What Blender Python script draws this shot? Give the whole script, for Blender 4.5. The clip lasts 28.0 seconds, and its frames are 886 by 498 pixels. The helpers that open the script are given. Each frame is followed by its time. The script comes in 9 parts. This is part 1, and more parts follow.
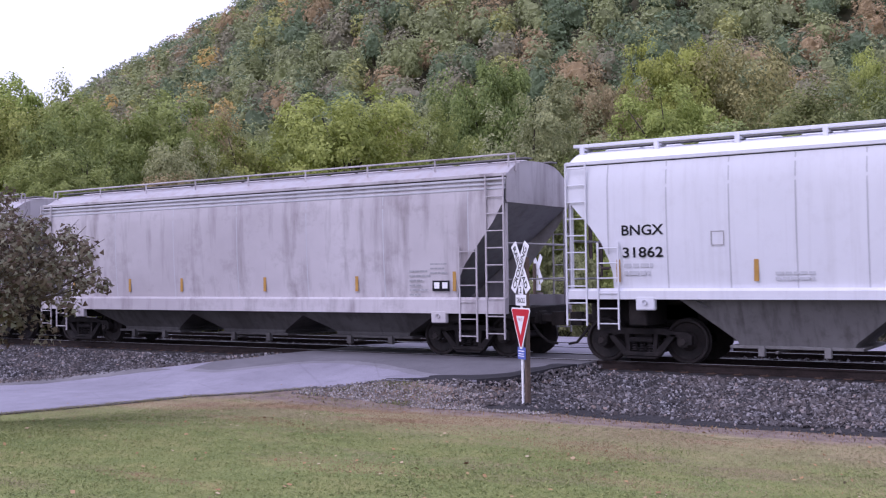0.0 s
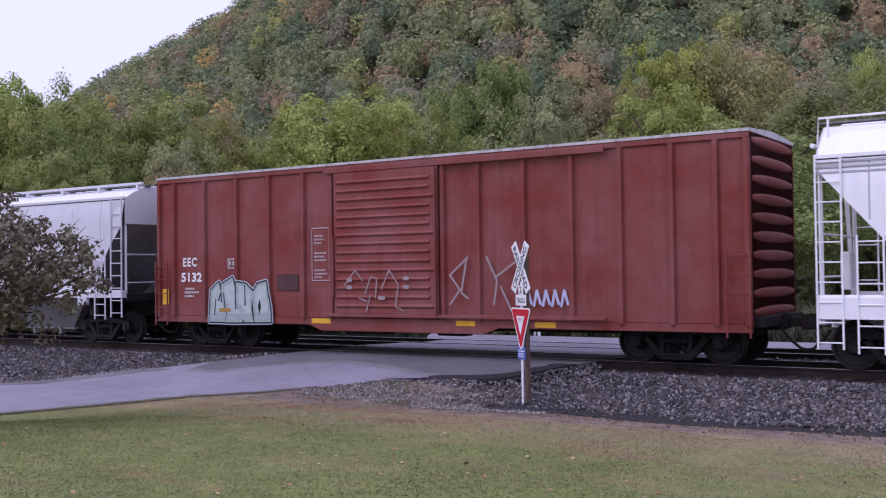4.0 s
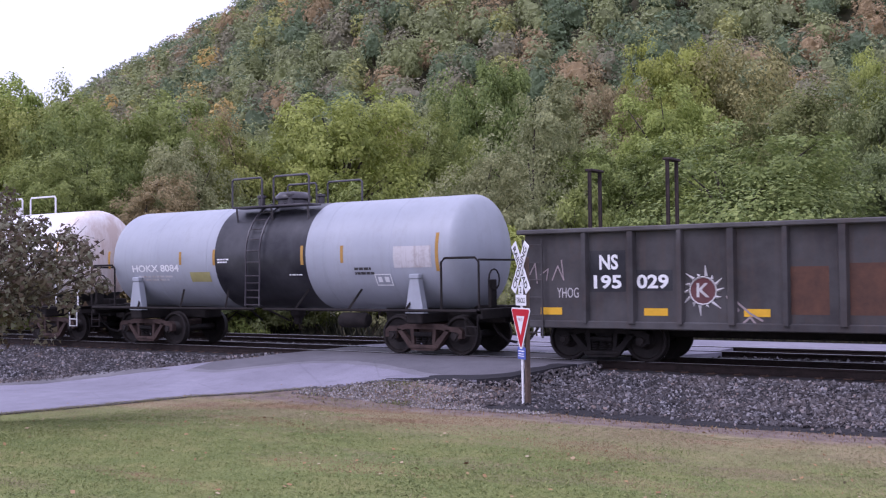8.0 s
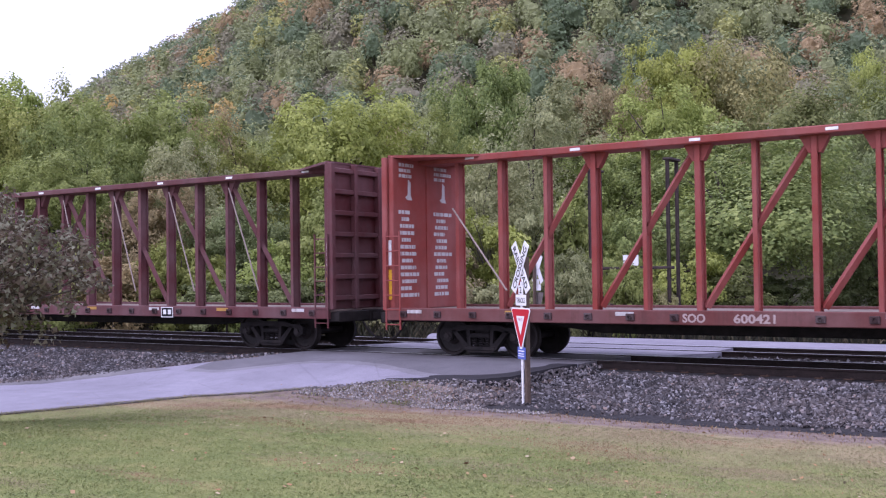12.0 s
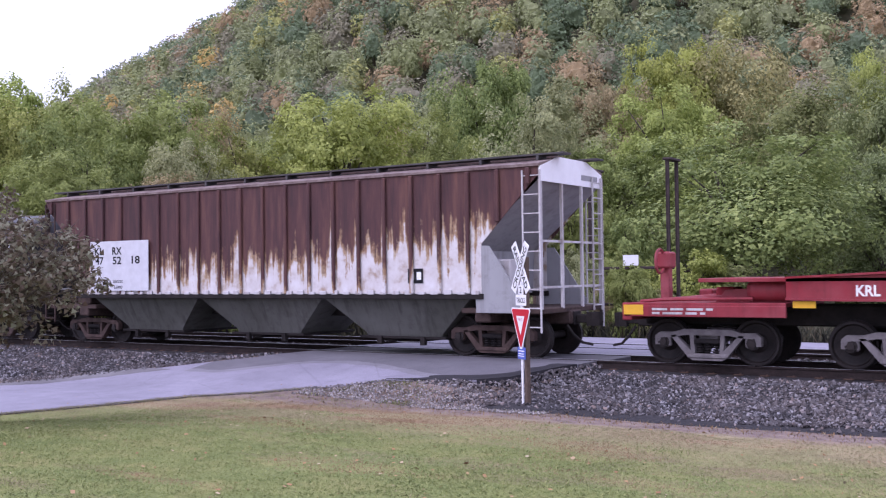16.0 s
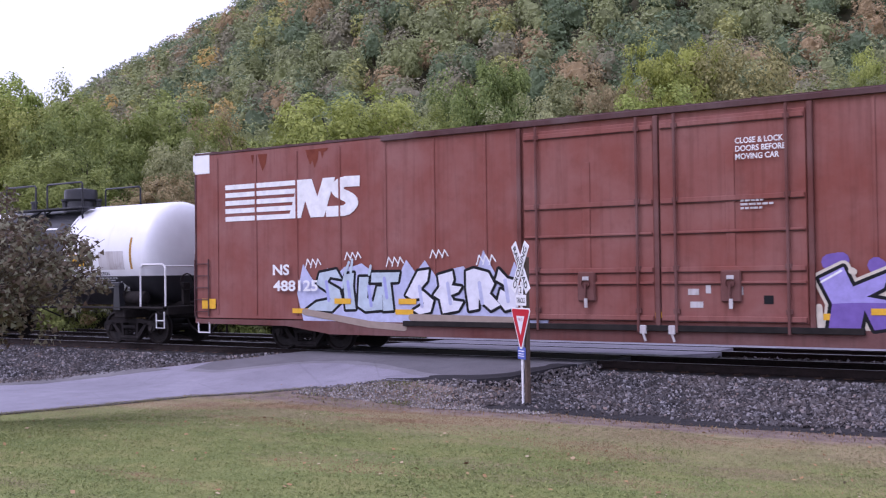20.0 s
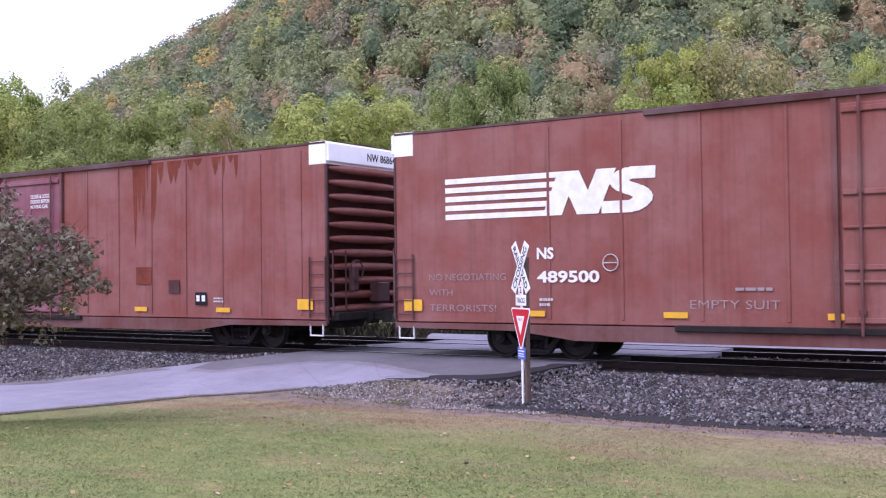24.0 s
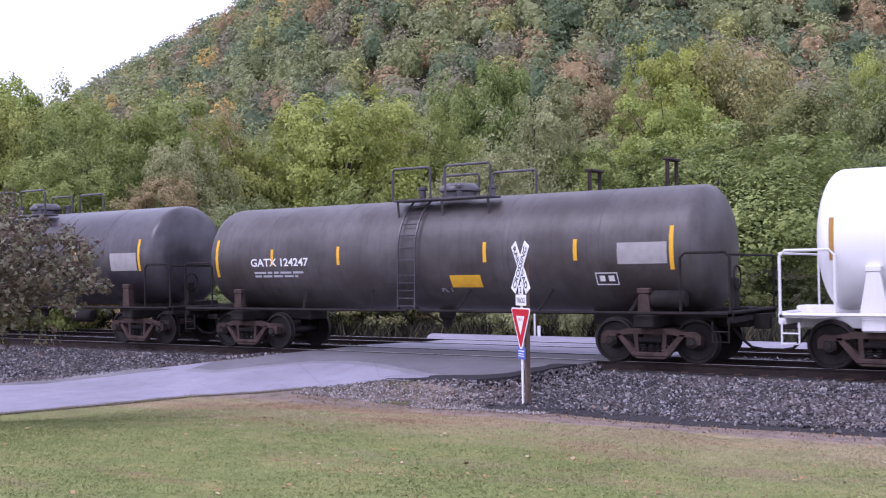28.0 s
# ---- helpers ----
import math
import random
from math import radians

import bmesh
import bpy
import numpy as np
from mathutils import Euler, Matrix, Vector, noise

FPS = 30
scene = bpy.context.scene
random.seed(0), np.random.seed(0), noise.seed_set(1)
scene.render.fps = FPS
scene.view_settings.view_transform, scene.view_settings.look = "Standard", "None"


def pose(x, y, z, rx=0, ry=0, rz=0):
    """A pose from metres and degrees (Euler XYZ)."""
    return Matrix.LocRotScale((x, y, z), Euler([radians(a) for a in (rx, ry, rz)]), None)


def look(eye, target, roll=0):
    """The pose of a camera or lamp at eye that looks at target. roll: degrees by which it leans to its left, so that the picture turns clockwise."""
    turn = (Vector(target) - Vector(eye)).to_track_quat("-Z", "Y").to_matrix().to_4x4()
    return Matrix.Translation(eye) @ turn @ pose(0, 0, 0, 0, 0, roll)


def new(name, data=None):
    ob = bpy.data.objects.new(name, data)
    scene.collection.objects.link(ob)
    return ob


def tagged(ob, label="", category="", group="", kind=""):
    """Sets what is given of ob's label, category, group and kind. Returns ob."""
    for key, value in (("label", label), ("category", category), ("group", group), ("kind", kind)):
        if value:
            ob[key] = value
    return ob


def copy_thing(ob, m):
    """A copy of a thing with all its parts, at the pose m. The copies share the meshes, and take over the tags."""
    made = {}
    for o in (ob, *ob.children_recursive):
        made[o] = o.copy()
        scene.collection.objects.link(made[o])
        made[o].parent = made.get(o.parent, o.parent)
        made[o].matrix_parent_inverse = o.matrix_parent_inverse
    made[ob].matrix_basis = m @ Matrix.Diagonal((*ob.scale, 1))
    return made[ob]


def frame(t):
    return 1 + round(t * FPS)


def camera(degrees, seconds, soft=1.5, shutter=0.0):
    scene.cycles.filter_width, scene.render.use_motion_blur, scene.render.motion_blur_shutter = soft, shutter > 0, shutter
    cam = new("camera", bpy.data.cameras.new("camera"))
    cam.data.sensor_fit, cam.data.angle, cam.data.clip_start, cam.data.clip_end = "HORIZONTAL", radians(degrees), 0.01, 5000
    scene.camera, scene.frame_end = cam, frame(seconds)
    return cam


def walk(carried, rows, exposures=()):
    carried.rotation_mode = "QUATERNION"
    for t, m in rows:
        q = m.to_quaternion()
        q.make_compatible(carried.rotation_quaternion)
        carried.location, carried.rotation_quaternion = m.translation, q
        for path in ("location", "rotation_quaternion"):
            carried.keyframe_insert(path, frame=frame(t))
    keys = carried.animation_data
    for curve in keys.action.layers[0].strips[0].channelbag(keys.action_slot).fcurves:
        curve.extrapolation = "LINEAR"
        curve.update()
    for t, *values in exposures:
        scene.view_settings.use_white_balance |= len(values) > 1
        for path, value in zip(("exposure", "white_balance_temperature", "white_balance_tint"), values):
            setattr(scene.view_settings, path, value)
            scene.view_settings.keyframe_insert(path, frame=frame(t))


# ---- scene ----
EYE = Vector((0.0, -21.60, 1.908))
VIEW = Vector((-0.54588, 0.83755, 0.02280))
cam = camera(45.45, 28.0, soft=1.15, shutter=0.05)
STILL = look(EYE, EYE + VIEW * 10, roll=-0.73)
walk(cam, [(0.0, STILL), (28.0, STILL)], exposures=[(t, e, 5500, 35.5) for t, e in (
    (0.0, 0.25), (1.0, -0.05), (3.0, -0.05), (4.5, -0.2), (6.0, -0.3), (7.0, -0.1), (8.0, 0.2), (9.0, 0.45), (11.0, 0.5), (12.0, 0.5), (15.0, 0.55), (17.0, 0.45), (19.0, 0.3), (20.0, 0.2), (21.0, 0.42), (22.5, 0.55), (24.0, 0.62), (25.0, 0.55), (28.0, 0.53))])

# ---- overcast daylight ----
world = bpy.data.worlds.new("overcast")
scene.world = world
world.use_nodes = True
wn = world.node_tree.nodes
sky = wn.new("ShaderNodeTexSky")
sky.sky_type, sky.sun_disc = "NISHITA", False
sky.sun_elevation, sky.sun_rotation = radians(48), radians(200)
sky.air_density, sky.dust_density, sky.ozone_density = 1.0, 6.0, 1.0
cloud = wn.new("ShaderNodeMix")
cloud.data_type = "RGBA"
cloud.inputs[0].default_value = 0.86
cloud.inputs[7].default_value = (10.4, 10.6, 11.2, 1)
world.node_tree.links.new(sky.outputs[0], cloud.inputs[6])
world.node_tree.links.new(cloud.outputs[2], wn["Background"].inputs[0])
wn["Background"].inputs[1].default_value = 0.105
sun = new("sun", bpy.data.lights.new("sun", "SUN"))
sun.data.energy, sun.data.angle, sun.data.color = 0.9, radians(25), (1.0, 0.97, 0.93)
sun.matrix_world = look((0, 0, 30), (0 + 9, 14, 30 - 19))


# ---- mesh building ----
class Geo:
    """Vertices and faces of one part."""

    def __init__(self):
        self.v, self.f = [], []

    def add(self, v, f):
        n = len(self.v)
        self.v.extend(v)
        self.f.extend(tuple(i + n for i in q) for q in f)
        return self

    def box(self, x0, x1, y0, y1, z0, z1, c=0.0):
        x0, x1 = min(x0, x1), max(x0, x1)
        y0, y1 = min(y0, y1), max(y0, y1)
        z0, z1 = min(z0, z1), max(z0, z1)
        c = min(c, (x1 - x0) * 0.45, (y1 - y0) * 0.45, (z1 - z0) * 0.45)
        if c <= 0:
            return self.add([(x, y, z) for x in (x0, x1) for y in (y0, y1) for z in (z0, z1)],
                            [(0, 1, 3, 2), (4, 6, 7, 5), (0, 4, 5, 1), (2, 3, 7, 6), (0, 2, 6, 4), (1, 5, 7, 3)])
        lo, hi = (x0, y0, z0), (x1, y1, z1)
        v, ix = [], {}
        for a in range(8):
            s = (a >> 2 & 1, a >> 1 & 1, a & 1)
            for k in range(3):
                p = [hi[i] if s[i] else lo[i] for i in range(3)]
                for i in range(3):
                    if i != k:
                        p[i] += -c if s[i] else c
                ix[s, k] = len(v)
                v.append(tuple(p))
        f = []
        for k in range(3):
            i, j = (k + 1) % 3, (k + 2) % 3
            for e in (0, 1):
                q = []
                for a, b in ((0, 0), (1, 0), (1, 1), (0, 1)):
                    s = [0, 0, 0]
                    s[k], s[i], s[j] = e, a, b
                    q.append(ix[tuple(s), k])
                f.append(tuple(q if e else q[::-1]))
            for a in (0, 1):
                for b in (0, 1):
                    s0, s1 = [0, 0, 0], [0, 0, 0]
                    s0[i], s0[j], s1[i], s1[j], s1[k] = a, b, a, b, 1
                    f.append((ix[tuple(s0), i], ix[tuple(s1), i], ix[tuple(s1), j], ix[tuple(s0), j]))
        for a in range(8):
            s = (a >> 2 & 1, a >> 1 & 1, a & 1)
            f.append((ix[s, 0], ix[s, 1], ix[s, 2]))
        return self.add(v, f)

    def prism(self, poly, axis, a, b):
        """A flat outline, pushed along an axis: x takes (y, z), y takes (x, z), z takes (x, y)."""
        put = {"x": lambda p, q: (q, p[0], p[1]), "y": lambda p, q: (p[0], q, p[1]), "z": lambda p, q: (p[0], p[1], q)}[axis]
        n = len(poly)
        v = [put(p, a) for p in poly] + [put(p, b) for p in poly]
        return self.add(v, [tuple(range(n)), tuple(range(2 * n - 1, n - 1, -1))] + [(i, i + n, (i + 1) % n + n, (i + 1) % n) for i in range(n)])

    def tube(self, pts, r, n=6, caps=True):
        pts = [Vector(p) for p in pts]
        rs = r if isinstance(r, (list, tuple)) else [r] * len(pts)
        v, side = [], None
        for i, p in enumerate(pts):
            d = (pts[min(i + 1, len(pts) - 1)] - pts[max(i - 1, 0)]).normalized()
            if side is None:
                side = d.orthogonal().normalized()
            side = (side - d * side.dot(d)).normalized()
            up = d.cross(side)
            for k in range(n):
                a = 2 * math.pi * (k + 0.5) / n
                v.append(tuple(p + (side * math.cos(a) + up * math.sin(a)) * rs[i]))
        f = [(i * n + k, i * n + (k + 1) % n, (i + 1) * n + (k + 1) % n, (i + 1) * n + k) for i in range(len(pts) - 1) for k in range(n)]
        if caps:
            f += [tuple(range(n - 1, -1, -1)), tuple(range(len(v) - n, len(v)))]
        return self.add(v, f)

    def bar(self, a, b, w, h=None):
        """A straight square bar."""
        return self.tube([a, b], [w * 0.707, (h or w) * 0.707], 4)

    def spin(self, prof, axis, centre, n=24):
        """A profile of (along, radius) turned round an axis."""
        v = []
        for a, r in prof:
            for k in range(n):
                t = 2 * math.pi * k / n
                c, s = r * math.cos(t), r * math.sin(t)
                p = {"x": (a, c, s), "y": (c, a, s), "z": (c, s, a)}[axis]
                v.append((p[0] + centre[0], p[1] + centre[1], p[2] + centre[2]))
        f = [(i * n + k, i * n + (k + 1) % n, (i + 1) * n + (k + 1) % n, (i + 1) * n + k) for i in range(len(prof) - 1) for k in range(n)]
        return self.add(v, f)

    def sheet(self, fn, us, vs):
        """A surface fn(u, v) over two lists of parameters."""
        v = [fn(a, b) for a in us for b in vs]
        m = len(vs)
        return self.add(v, [(i * m + j, (i + 1) * m + j, (i + 1) * m + j + 1, i * m + j + 1) for i in range(len(us) - 1) for j in range(m - 1)])

    def flip_y(self):
        """The mirror image of all so far, added on the other side."""
        return self.add([(x, -y, z) for x, y, z in self.v], [q[::-1] for q in self.f])

    def flip_x(self):
        return self.add([(-x, y, z) for x, y, z in self.v], [q[::-1] for q in self.f])


def steps(a, b, n):
    return [a + (b - a) * i / n for i in range(n + 1)]


def mesh_of(geo, material, name, smooth=30):
    me = bpy.data.meshes.new(name)
    me.from_pydata(geo.v, [], geo.f)
    if smooth:
        me.polygons.foreach_set("use_smooth", [True] * len(me.polygons))
        me.set_sharp_from_angle(angle=radians(smooth))
    me.materials.append(material)
    return me


def part(name, geo, material, parent, label="", smooth=30, at=None):
    """Links geometry as one mesh object under a thing or a part. geo may be a finished mesh."""
    me = geo if isinstance(geo, bpy.types.Mesh) else mesh_of(geo, material, name, smooth)
    ob = new(name, me)
    ob.parent = parent
    if at:
        ob.location = at
    return tagged(ob, label)


def thing(name, label, category, group="", at=(0, 0, 0)):
    ob = new(name)
    ob.empty_display_size = 0.3
    ob.location = at
    return tagged(ob, label, category, group)


def setting(name, geo, material, label, category, smooth=30):
    return tagged(part(name, geo, material, None, label, smooth), "", category, "", "structure")


def raw_mesh(name, verts, faces, material, smooth=False):
    """A mesh from numpy arrays: verts (n, 3), faces (m, k)."""
    me = bpy.data.meshes.new(name)
    k = faces.shape[1]
    me.vertices.add(len(verts))
    me.vertices.foreach_set("co", verts.astype(np.float32).ravel())
    me.loops.add(faces.size)
    me.loops.foreach_set("vertex_index", faces.astype(np.int32).ravel())
    me.polygons.add(len(faces))
    me.polygons.foreach_set("loop_start", np.arange(0, faces.size, k, dtype=np.int32))
    me.polygons.foreach_set("use_smooth", np.full(len(faces), smooth))
    me.update(calc_edges=True)
    me.materials.append(material)
    return me


def letters(text, height, width=0.0, bold=0.0, shear=0.0, gap=1.0):
    """A flat mesh of words in the built-in font, in x and z, from its lower left corner; width squeezes it to that length."""
    cu = bpy.data.curves.new("words", "FONT")
    cu.body, cu.size, cu.offset, cu.shear, cu.space_character = text, 1.0, bold, shear, gap
    cu.resolution_u = 3
    cu.fill_mode = "FRONT"
    ob = new("words", cu)
    bpy.context.view_layer.update()
    me = bpy.data.meshes.new_from_object(ob.evaluated_get(bpy.context.evaluated_depsgraph_get()))
    bpy.data.objects.remove(ob)
    co = np.array([v.co[:] for v in me.vertices])
    lo, hi = co.min(0), co.max(0)
    k = height / (0.729 if "\n" not in text else max(hi[1] - lo[1], 0.1))
    kx = width / (hi[0] - lo[0]) if width else k
    g = Geo()
    g.add([((c[0] - lo[0]) * kx, 0.0, (c[1] - (lo[1] if "\n" in text else 0)) * k) for c in co], [tuple(p.vertices) for p in me.polygons])
    bpy.data.meshes.remove(me)
    return g


# ---- materials ----
def material(name):
    m = bpy.data.materials.new(name)
    m.use_nodes = True
    nt = m.node_tree
    return m, nt, nt.nodes["Principled BSDF"]


def ramp(nt, src, stops):
    r = nt.nodes.new("ShaderNodeValToRGB")
    e = r.color_ramp.elements
    while len(e) < len(stops):
        e.new(0.5)
    for i, (p, c) in enumerate(stops):
        e[i].position = p
        e[i].color = (*c, 1) if len(c) == 3 else c
    nt.links.new(src, r.inputs[0])
    return r.outputs[0]


def noise_at(nt, scale, detail=4.0, stretch=(1, 1, 1), rough=0.6, coord="Object"):
    tc = nt.nodes.new("ShaderNodeTexCoord")
    mp = nt.nodes.new("ShaderNodeMapping")
    mp.inputs["Scale"].default_value = stretch
    no = nt.nodes.new("ShaderNodeTexNoise")
    no.inputs["Scale"].default_value, no.inputs["Detail"].default_value, no.inputs["Roughness"].default_value = scale, detail, rough
    nt.links.new(tc.outputs[coord], mp.inputs[0])
    nt.links.new(mp.outputs[0], no.inputs["Vector"])
    return no.outputs["Fac"]


def mix(nt, fac, a, b, kind="MIX"):
    m = nt.nodes.new("ShaderNodeMix")
    m.data_type, m.blend_type = "RGBA", kind
    for sock, val in ((m.inputs[0], fac), (m.inputs[6], a), (m.inputs[7], b)):
        if isinstance(val, bpy.types.NodeSocket):
            nt.links.new(val, sock)
        elif sock == m.inputs[0]:
            sock.default_value = val
        else:
            sock.default_value = (*val, 1)
    return m.outputs[2]


def relief(nt, bsdf, src, strength, distance=0.02):
    b = nt.nodes.new("ShaderNodeBump")
    b.inputs["Strength"].default_value, b.inputs["Distance"].default_value = strength, distance
    nt.links.new(src, b.inputs["Height"])
    nt.links.new(b.outputs[0], bsdf.inputs["Normal"])


def paint(name, col, grime=(0.08, 0.06, 0.05), amount=0.35, streaks=0.4, rough=0.55, metal=0.0, scale=1.0, fade=0.12, gloss=0.22):
    """Weathered paint on steel: patches of fading, vertical runs of dirt, fine speckle."""
    m, nt, b = material(name)
    lighter = tuple(min(1, c + fade * (0.5 - 0.3 * c)) for c in col)
    base = mix(nt, ramp(nt, noise_at(nt, 0.7 * scale, 5), [(0.35, (0, 0, 0)), (0.7, (1, 1, 1))]), col, lighter)
    run = ramp(nt, noise_at(nt, 1.0, 5, (7 * scale, 3, 0.35)), [(0.50, (0, 0, 0)), (0.78, (1, 1, 1))])
    base = mix(nt, mix(nt, 1.0, run, (streaks, streaks, streaks), "MULTIPLY"), base, grime)
    patch = ramp(nt, noise_at(nt, 2.6 * scale, 8, rough=0.7), [(0.52, (0, 0, 0)), (0.75, (1, 1, 1))])
    base = mix(nt, mix(nt, 1.0, patch, (amount, amount, amount), "MULTIPLY"), base, grime)
    nt.links.new(base, b.inputs["Base Color"])
    b.inputs["Roughness"].default_value, b.inputs["Metallic"].default_value = rough, metal
    b.inputs["Specular IOR Level"].default_value = gloss
    relief(nt, b, noise_at(nt, 3.0 * scale, 6), 0.12, 0.02)
    return m


def rusty(name, low, high, amount=0.5, scale=3.0, rough=0.85):
    m, nt, b = material(name)
    c = ramp(nt, noise_at(nt, scale, 8, rough=0.72), [(0.30, low), (0.5 + 0.2 * (0.5 - amount), tuple((a + d) / 2 for a, d in zip(low, high))), (0.72, high)])
    nt.links.new(c, b.inputs["Base Color"])
    b.inputs["Roughness"].default_value = rough
    b.inputs["Specular IOR Level"].default_value = 0.2
    relief(nt, b, noise_at(nt, scale * 9, 5), 0.25, 0.01)
    return m


def foliage(name, a, b_, c, thin=0.58):
    """Leaves: each its own tone between three colours, some light through them."""
    m, nt, b = material(name)
    geo = nt.nodes.new("ShaderNodeNewGeometry")
    info = nt.nodes.new("ShaderNodeObjectInfo")
    col = ramp(nt, geo.outputs["Random Per Island"], [(0.0, a), (0.55, b_), (1.0, c)])
    big = ramp(nt, noise_at(nt, 0.35, 3), [(0.35, (0.72, 0.74, 0.72)), (0.65, (1.0, 1.0, 1.0))])
    col = mix(nt, 1.0, col, big, "MULTIPLY")
    own = ramp(nt, info.outputs["Random"], [(0.0, (0.85, 0.92, 0.9)), (0.5, (1, 1, 1)), (1.0, (1.0, 0.93, 0.78))])
    col = mix(nt, 0.8, col, own, "MULTIPLY")
    col = mix(nt, 1.0, col, (1.12, 1.12, 1.12), "MULTIPLY")
    nt.links.new(col, b.inputs["Base Color"])
    b.inputs["Roughness"].default_value = 0.6
    b.inputs["Specular IOR Level"].default_value = 0.08
    tr = nt.nodes.new("ShaderNodeBsdfTranslucent")
    nt.links.new(mix(nt, 1.0, col, (thin, thin, thin), "MULTIPLY"), tr.inputs[0])
    mx = nt.nodes.new("ShaderNodeAddShader")
    nt.links.new(b.outputs[0], mx.inputs[0])
    nt.links.new(tr.outputs[0], mx.inputs[1])
    nt.links.new(mx.outputs[0], nt.nodes["Material Output"].inputs[0])
    return m


def plain(name, col, rough=0.5, metal=0.0, vary=0.15, gloss=0.2):
    m, nt, b = material(name)
    n = ramp(nt, noise_at(nt, 5.0, 6), [(0.3, tuple(c * (1 - vary) for c in col)), (0.7, tuple(min(1, c * (1 + vary * 0.5)) for c in col))])
    nt.links.new(n, b.inputs["Base Color"])
    b.inputs["Roughness"].default_value, b.inputs["Metallic"].default_value = rough, metal
    b.inputs["Specular IOR Level"].default_value = gloss
    return m


M = {
    "hopper_grey": paint("pale_grey_paint", (0.62, 0.62, 0.66), (0.25, 0.22, 0.2), 0.12, 0.16, 0.5),
    "hopper_white": paint("white_paint", (0.86, 0.86, 0.88), (0.35, 0.33, 0.32), 0.05, 0.10, 0.45),
    "hopper_dirty": paint("soiled_grey_paint", (0.395, 0.362, 0.378), (0.12, 0.090, 0.090), 0.50, 0.65, 0.5, scale=0.36, fade=0.35),
    # weathered grey, darkened to carry the shade on the end slope sheets
    "slope_grey": paint("weathered_slope_shade_grey", (0.30, 0.30, 0.31), (0.09, 0.08, 0.07), 0.4, 0.4, 0.6),
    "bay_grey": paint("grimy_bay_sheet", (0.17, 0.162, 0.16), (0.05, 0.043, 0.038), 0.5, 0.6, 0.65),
    "seam": paint("weld_seam_grey", (0.44, 0.44, 0.47), (0.2, 0.2, 0.2), 0.2, 0.2),
    "ox_red": paint("oxide_red_paint", (0.205, 0.040, 0.030), (0.09, 0.03, 0.02), 0.35, 0.4, 0.6),
    "box_brown": paint("faded_brown_red_paint", (0.222, 0.066, 0.049), (0.10, 0.028, 0.02), 0.28, 0.42, 0.6),
    "box_dark": paint("dark_brown_red_trim", (0.070, 0.022, 0.021), (0.03, 0.012, 0.012), 0.35, 0.3, 0.6),
    "door_plum": paint("purplish_door_paint", (0.21, 0.065, 0.085), (0.09, 0.03, 0.04), 0.25, 0.3, 0.6),
    "rust_run": rusty("rust_run", (0.125, 0.028, 0.016), (0.215, 0.060, 0.034), 0.5, 2.4),
    "white": plain("white_marking", (0.80, 0.80, 0.80), 0.6),
    "black": plain("black_marking", (0.012, 0.012, 0.014), 0.7),
    "yellow": plain("yellow_reflector", (0.75, 0.42, 0.03), 0.5),
    "ochre": plain("faded_ochre_strip", (0.42, 0.24, 0.06), 0.6),
    "gond": paint("sooty_black_steel", (0.042, 0.038, 0.039), (0.10, 0.065, 0.05), 0.35, 0.35, 0.7),
    "tank_black": paint("black_tank_paint", (0.014, 0.014, 0.019), (0.04, 0.035, 0.036), 0.25, 0.2, 0.36, gloss=0.3),
    "tank_sooty": paint("dull_dark_tank_paint", (0.036, 0.029, 0.036), (0.014, 0.012, 0.014), 0.5, 0.6, 0.33, gloss=0.45),
    "tank_grey": paint("grey_tank_paint", (0.33, 0.35, 0.39), (0.24, 0.24, 0.24), 0.3, 0.25, 0.42, gloss=0.5),
    "tank_white": paint("white_tank_paint", (0.74, 0.72, 0.73), (0.40, 0.26, 0.18), 0.10, 0.22, 0.42),
    "tank_clean": paint("clean_white_tank_paint", (0.80, 0.80, 0.82), (0.5, 0.48, 0.45), 0.05, 0.08, 0.38),
    "under": rusty("grimy_underframe", (0.010, 0.009, 0.009), (0.034, 0.028, 0.026), 0.5, 3.0),
    "truck_dark": rusty("grimy_cast_steel", (0.009, 0.008, 0.0085), (0.030, 0.025, 0.024), 0.5, 5.0),
    "truck_brown": rusty("rusty_cast_steel", (0.032, 0.022, 0.020), (0.098, 0.066, 0.056), 0.5, 5.0),
    "truck_grey": rusty("dusty_grey_cast_steel", (0.10, 0.09, 0.09), (0.22, 0.20, 0.20), 0.5, 5.0),
    "wheel": rusty("greasy_wheel_steel", (0.011, 0.010, 0.010), (0.036, 0.028, 0.026), 0.5, 6.0, 0.6),
    "bright": plain("polished_rail_steel", (0.62, 0.62, 0.65), 0.48, 0.8),
    "rail": rusty("brown_rail_web", (0.016, 0.012, 0.011), (0.042, 0.030, 0.027), 0.5, 5.0),
    "kred": paint("bright_red_paint", (0.235, 0.015, 0.024), (0.07, 0.022, 0.02), 0.45, 0.45, 0.5),
    "kwhite": plain("bright_white_edge_paint", (0.85, 0.85, 0.86), 0.5, 0, 0.05),
    "deck": paint("worn_wooden_deck", (0.23, 0.18, 0.15), (0.10, 0.07, 0.06), 0.4, 0.3, 0.8),
    "beam_a": paint("dull_maroon_paint", (0.105, 0.028, 0.030), (0.05, 0.03, 0.03), 0.4, 0.35, 0.6),
    "beam_b": paint("orange_red_paint", (0.25, 0.045, 0.034), (0.10, 0.04, 0.03), 0.3, 0.3, 0.6),
    "rope": plain("pale_steel_cable", (0.30, 0.24, 0.21), 0.6),
    "chrome_white": paint("white_handrail_paint", (0.72, 0.71, 0.71), (0.3, 0.25, 0.2), 0.2, 0.2, 0.5),
}
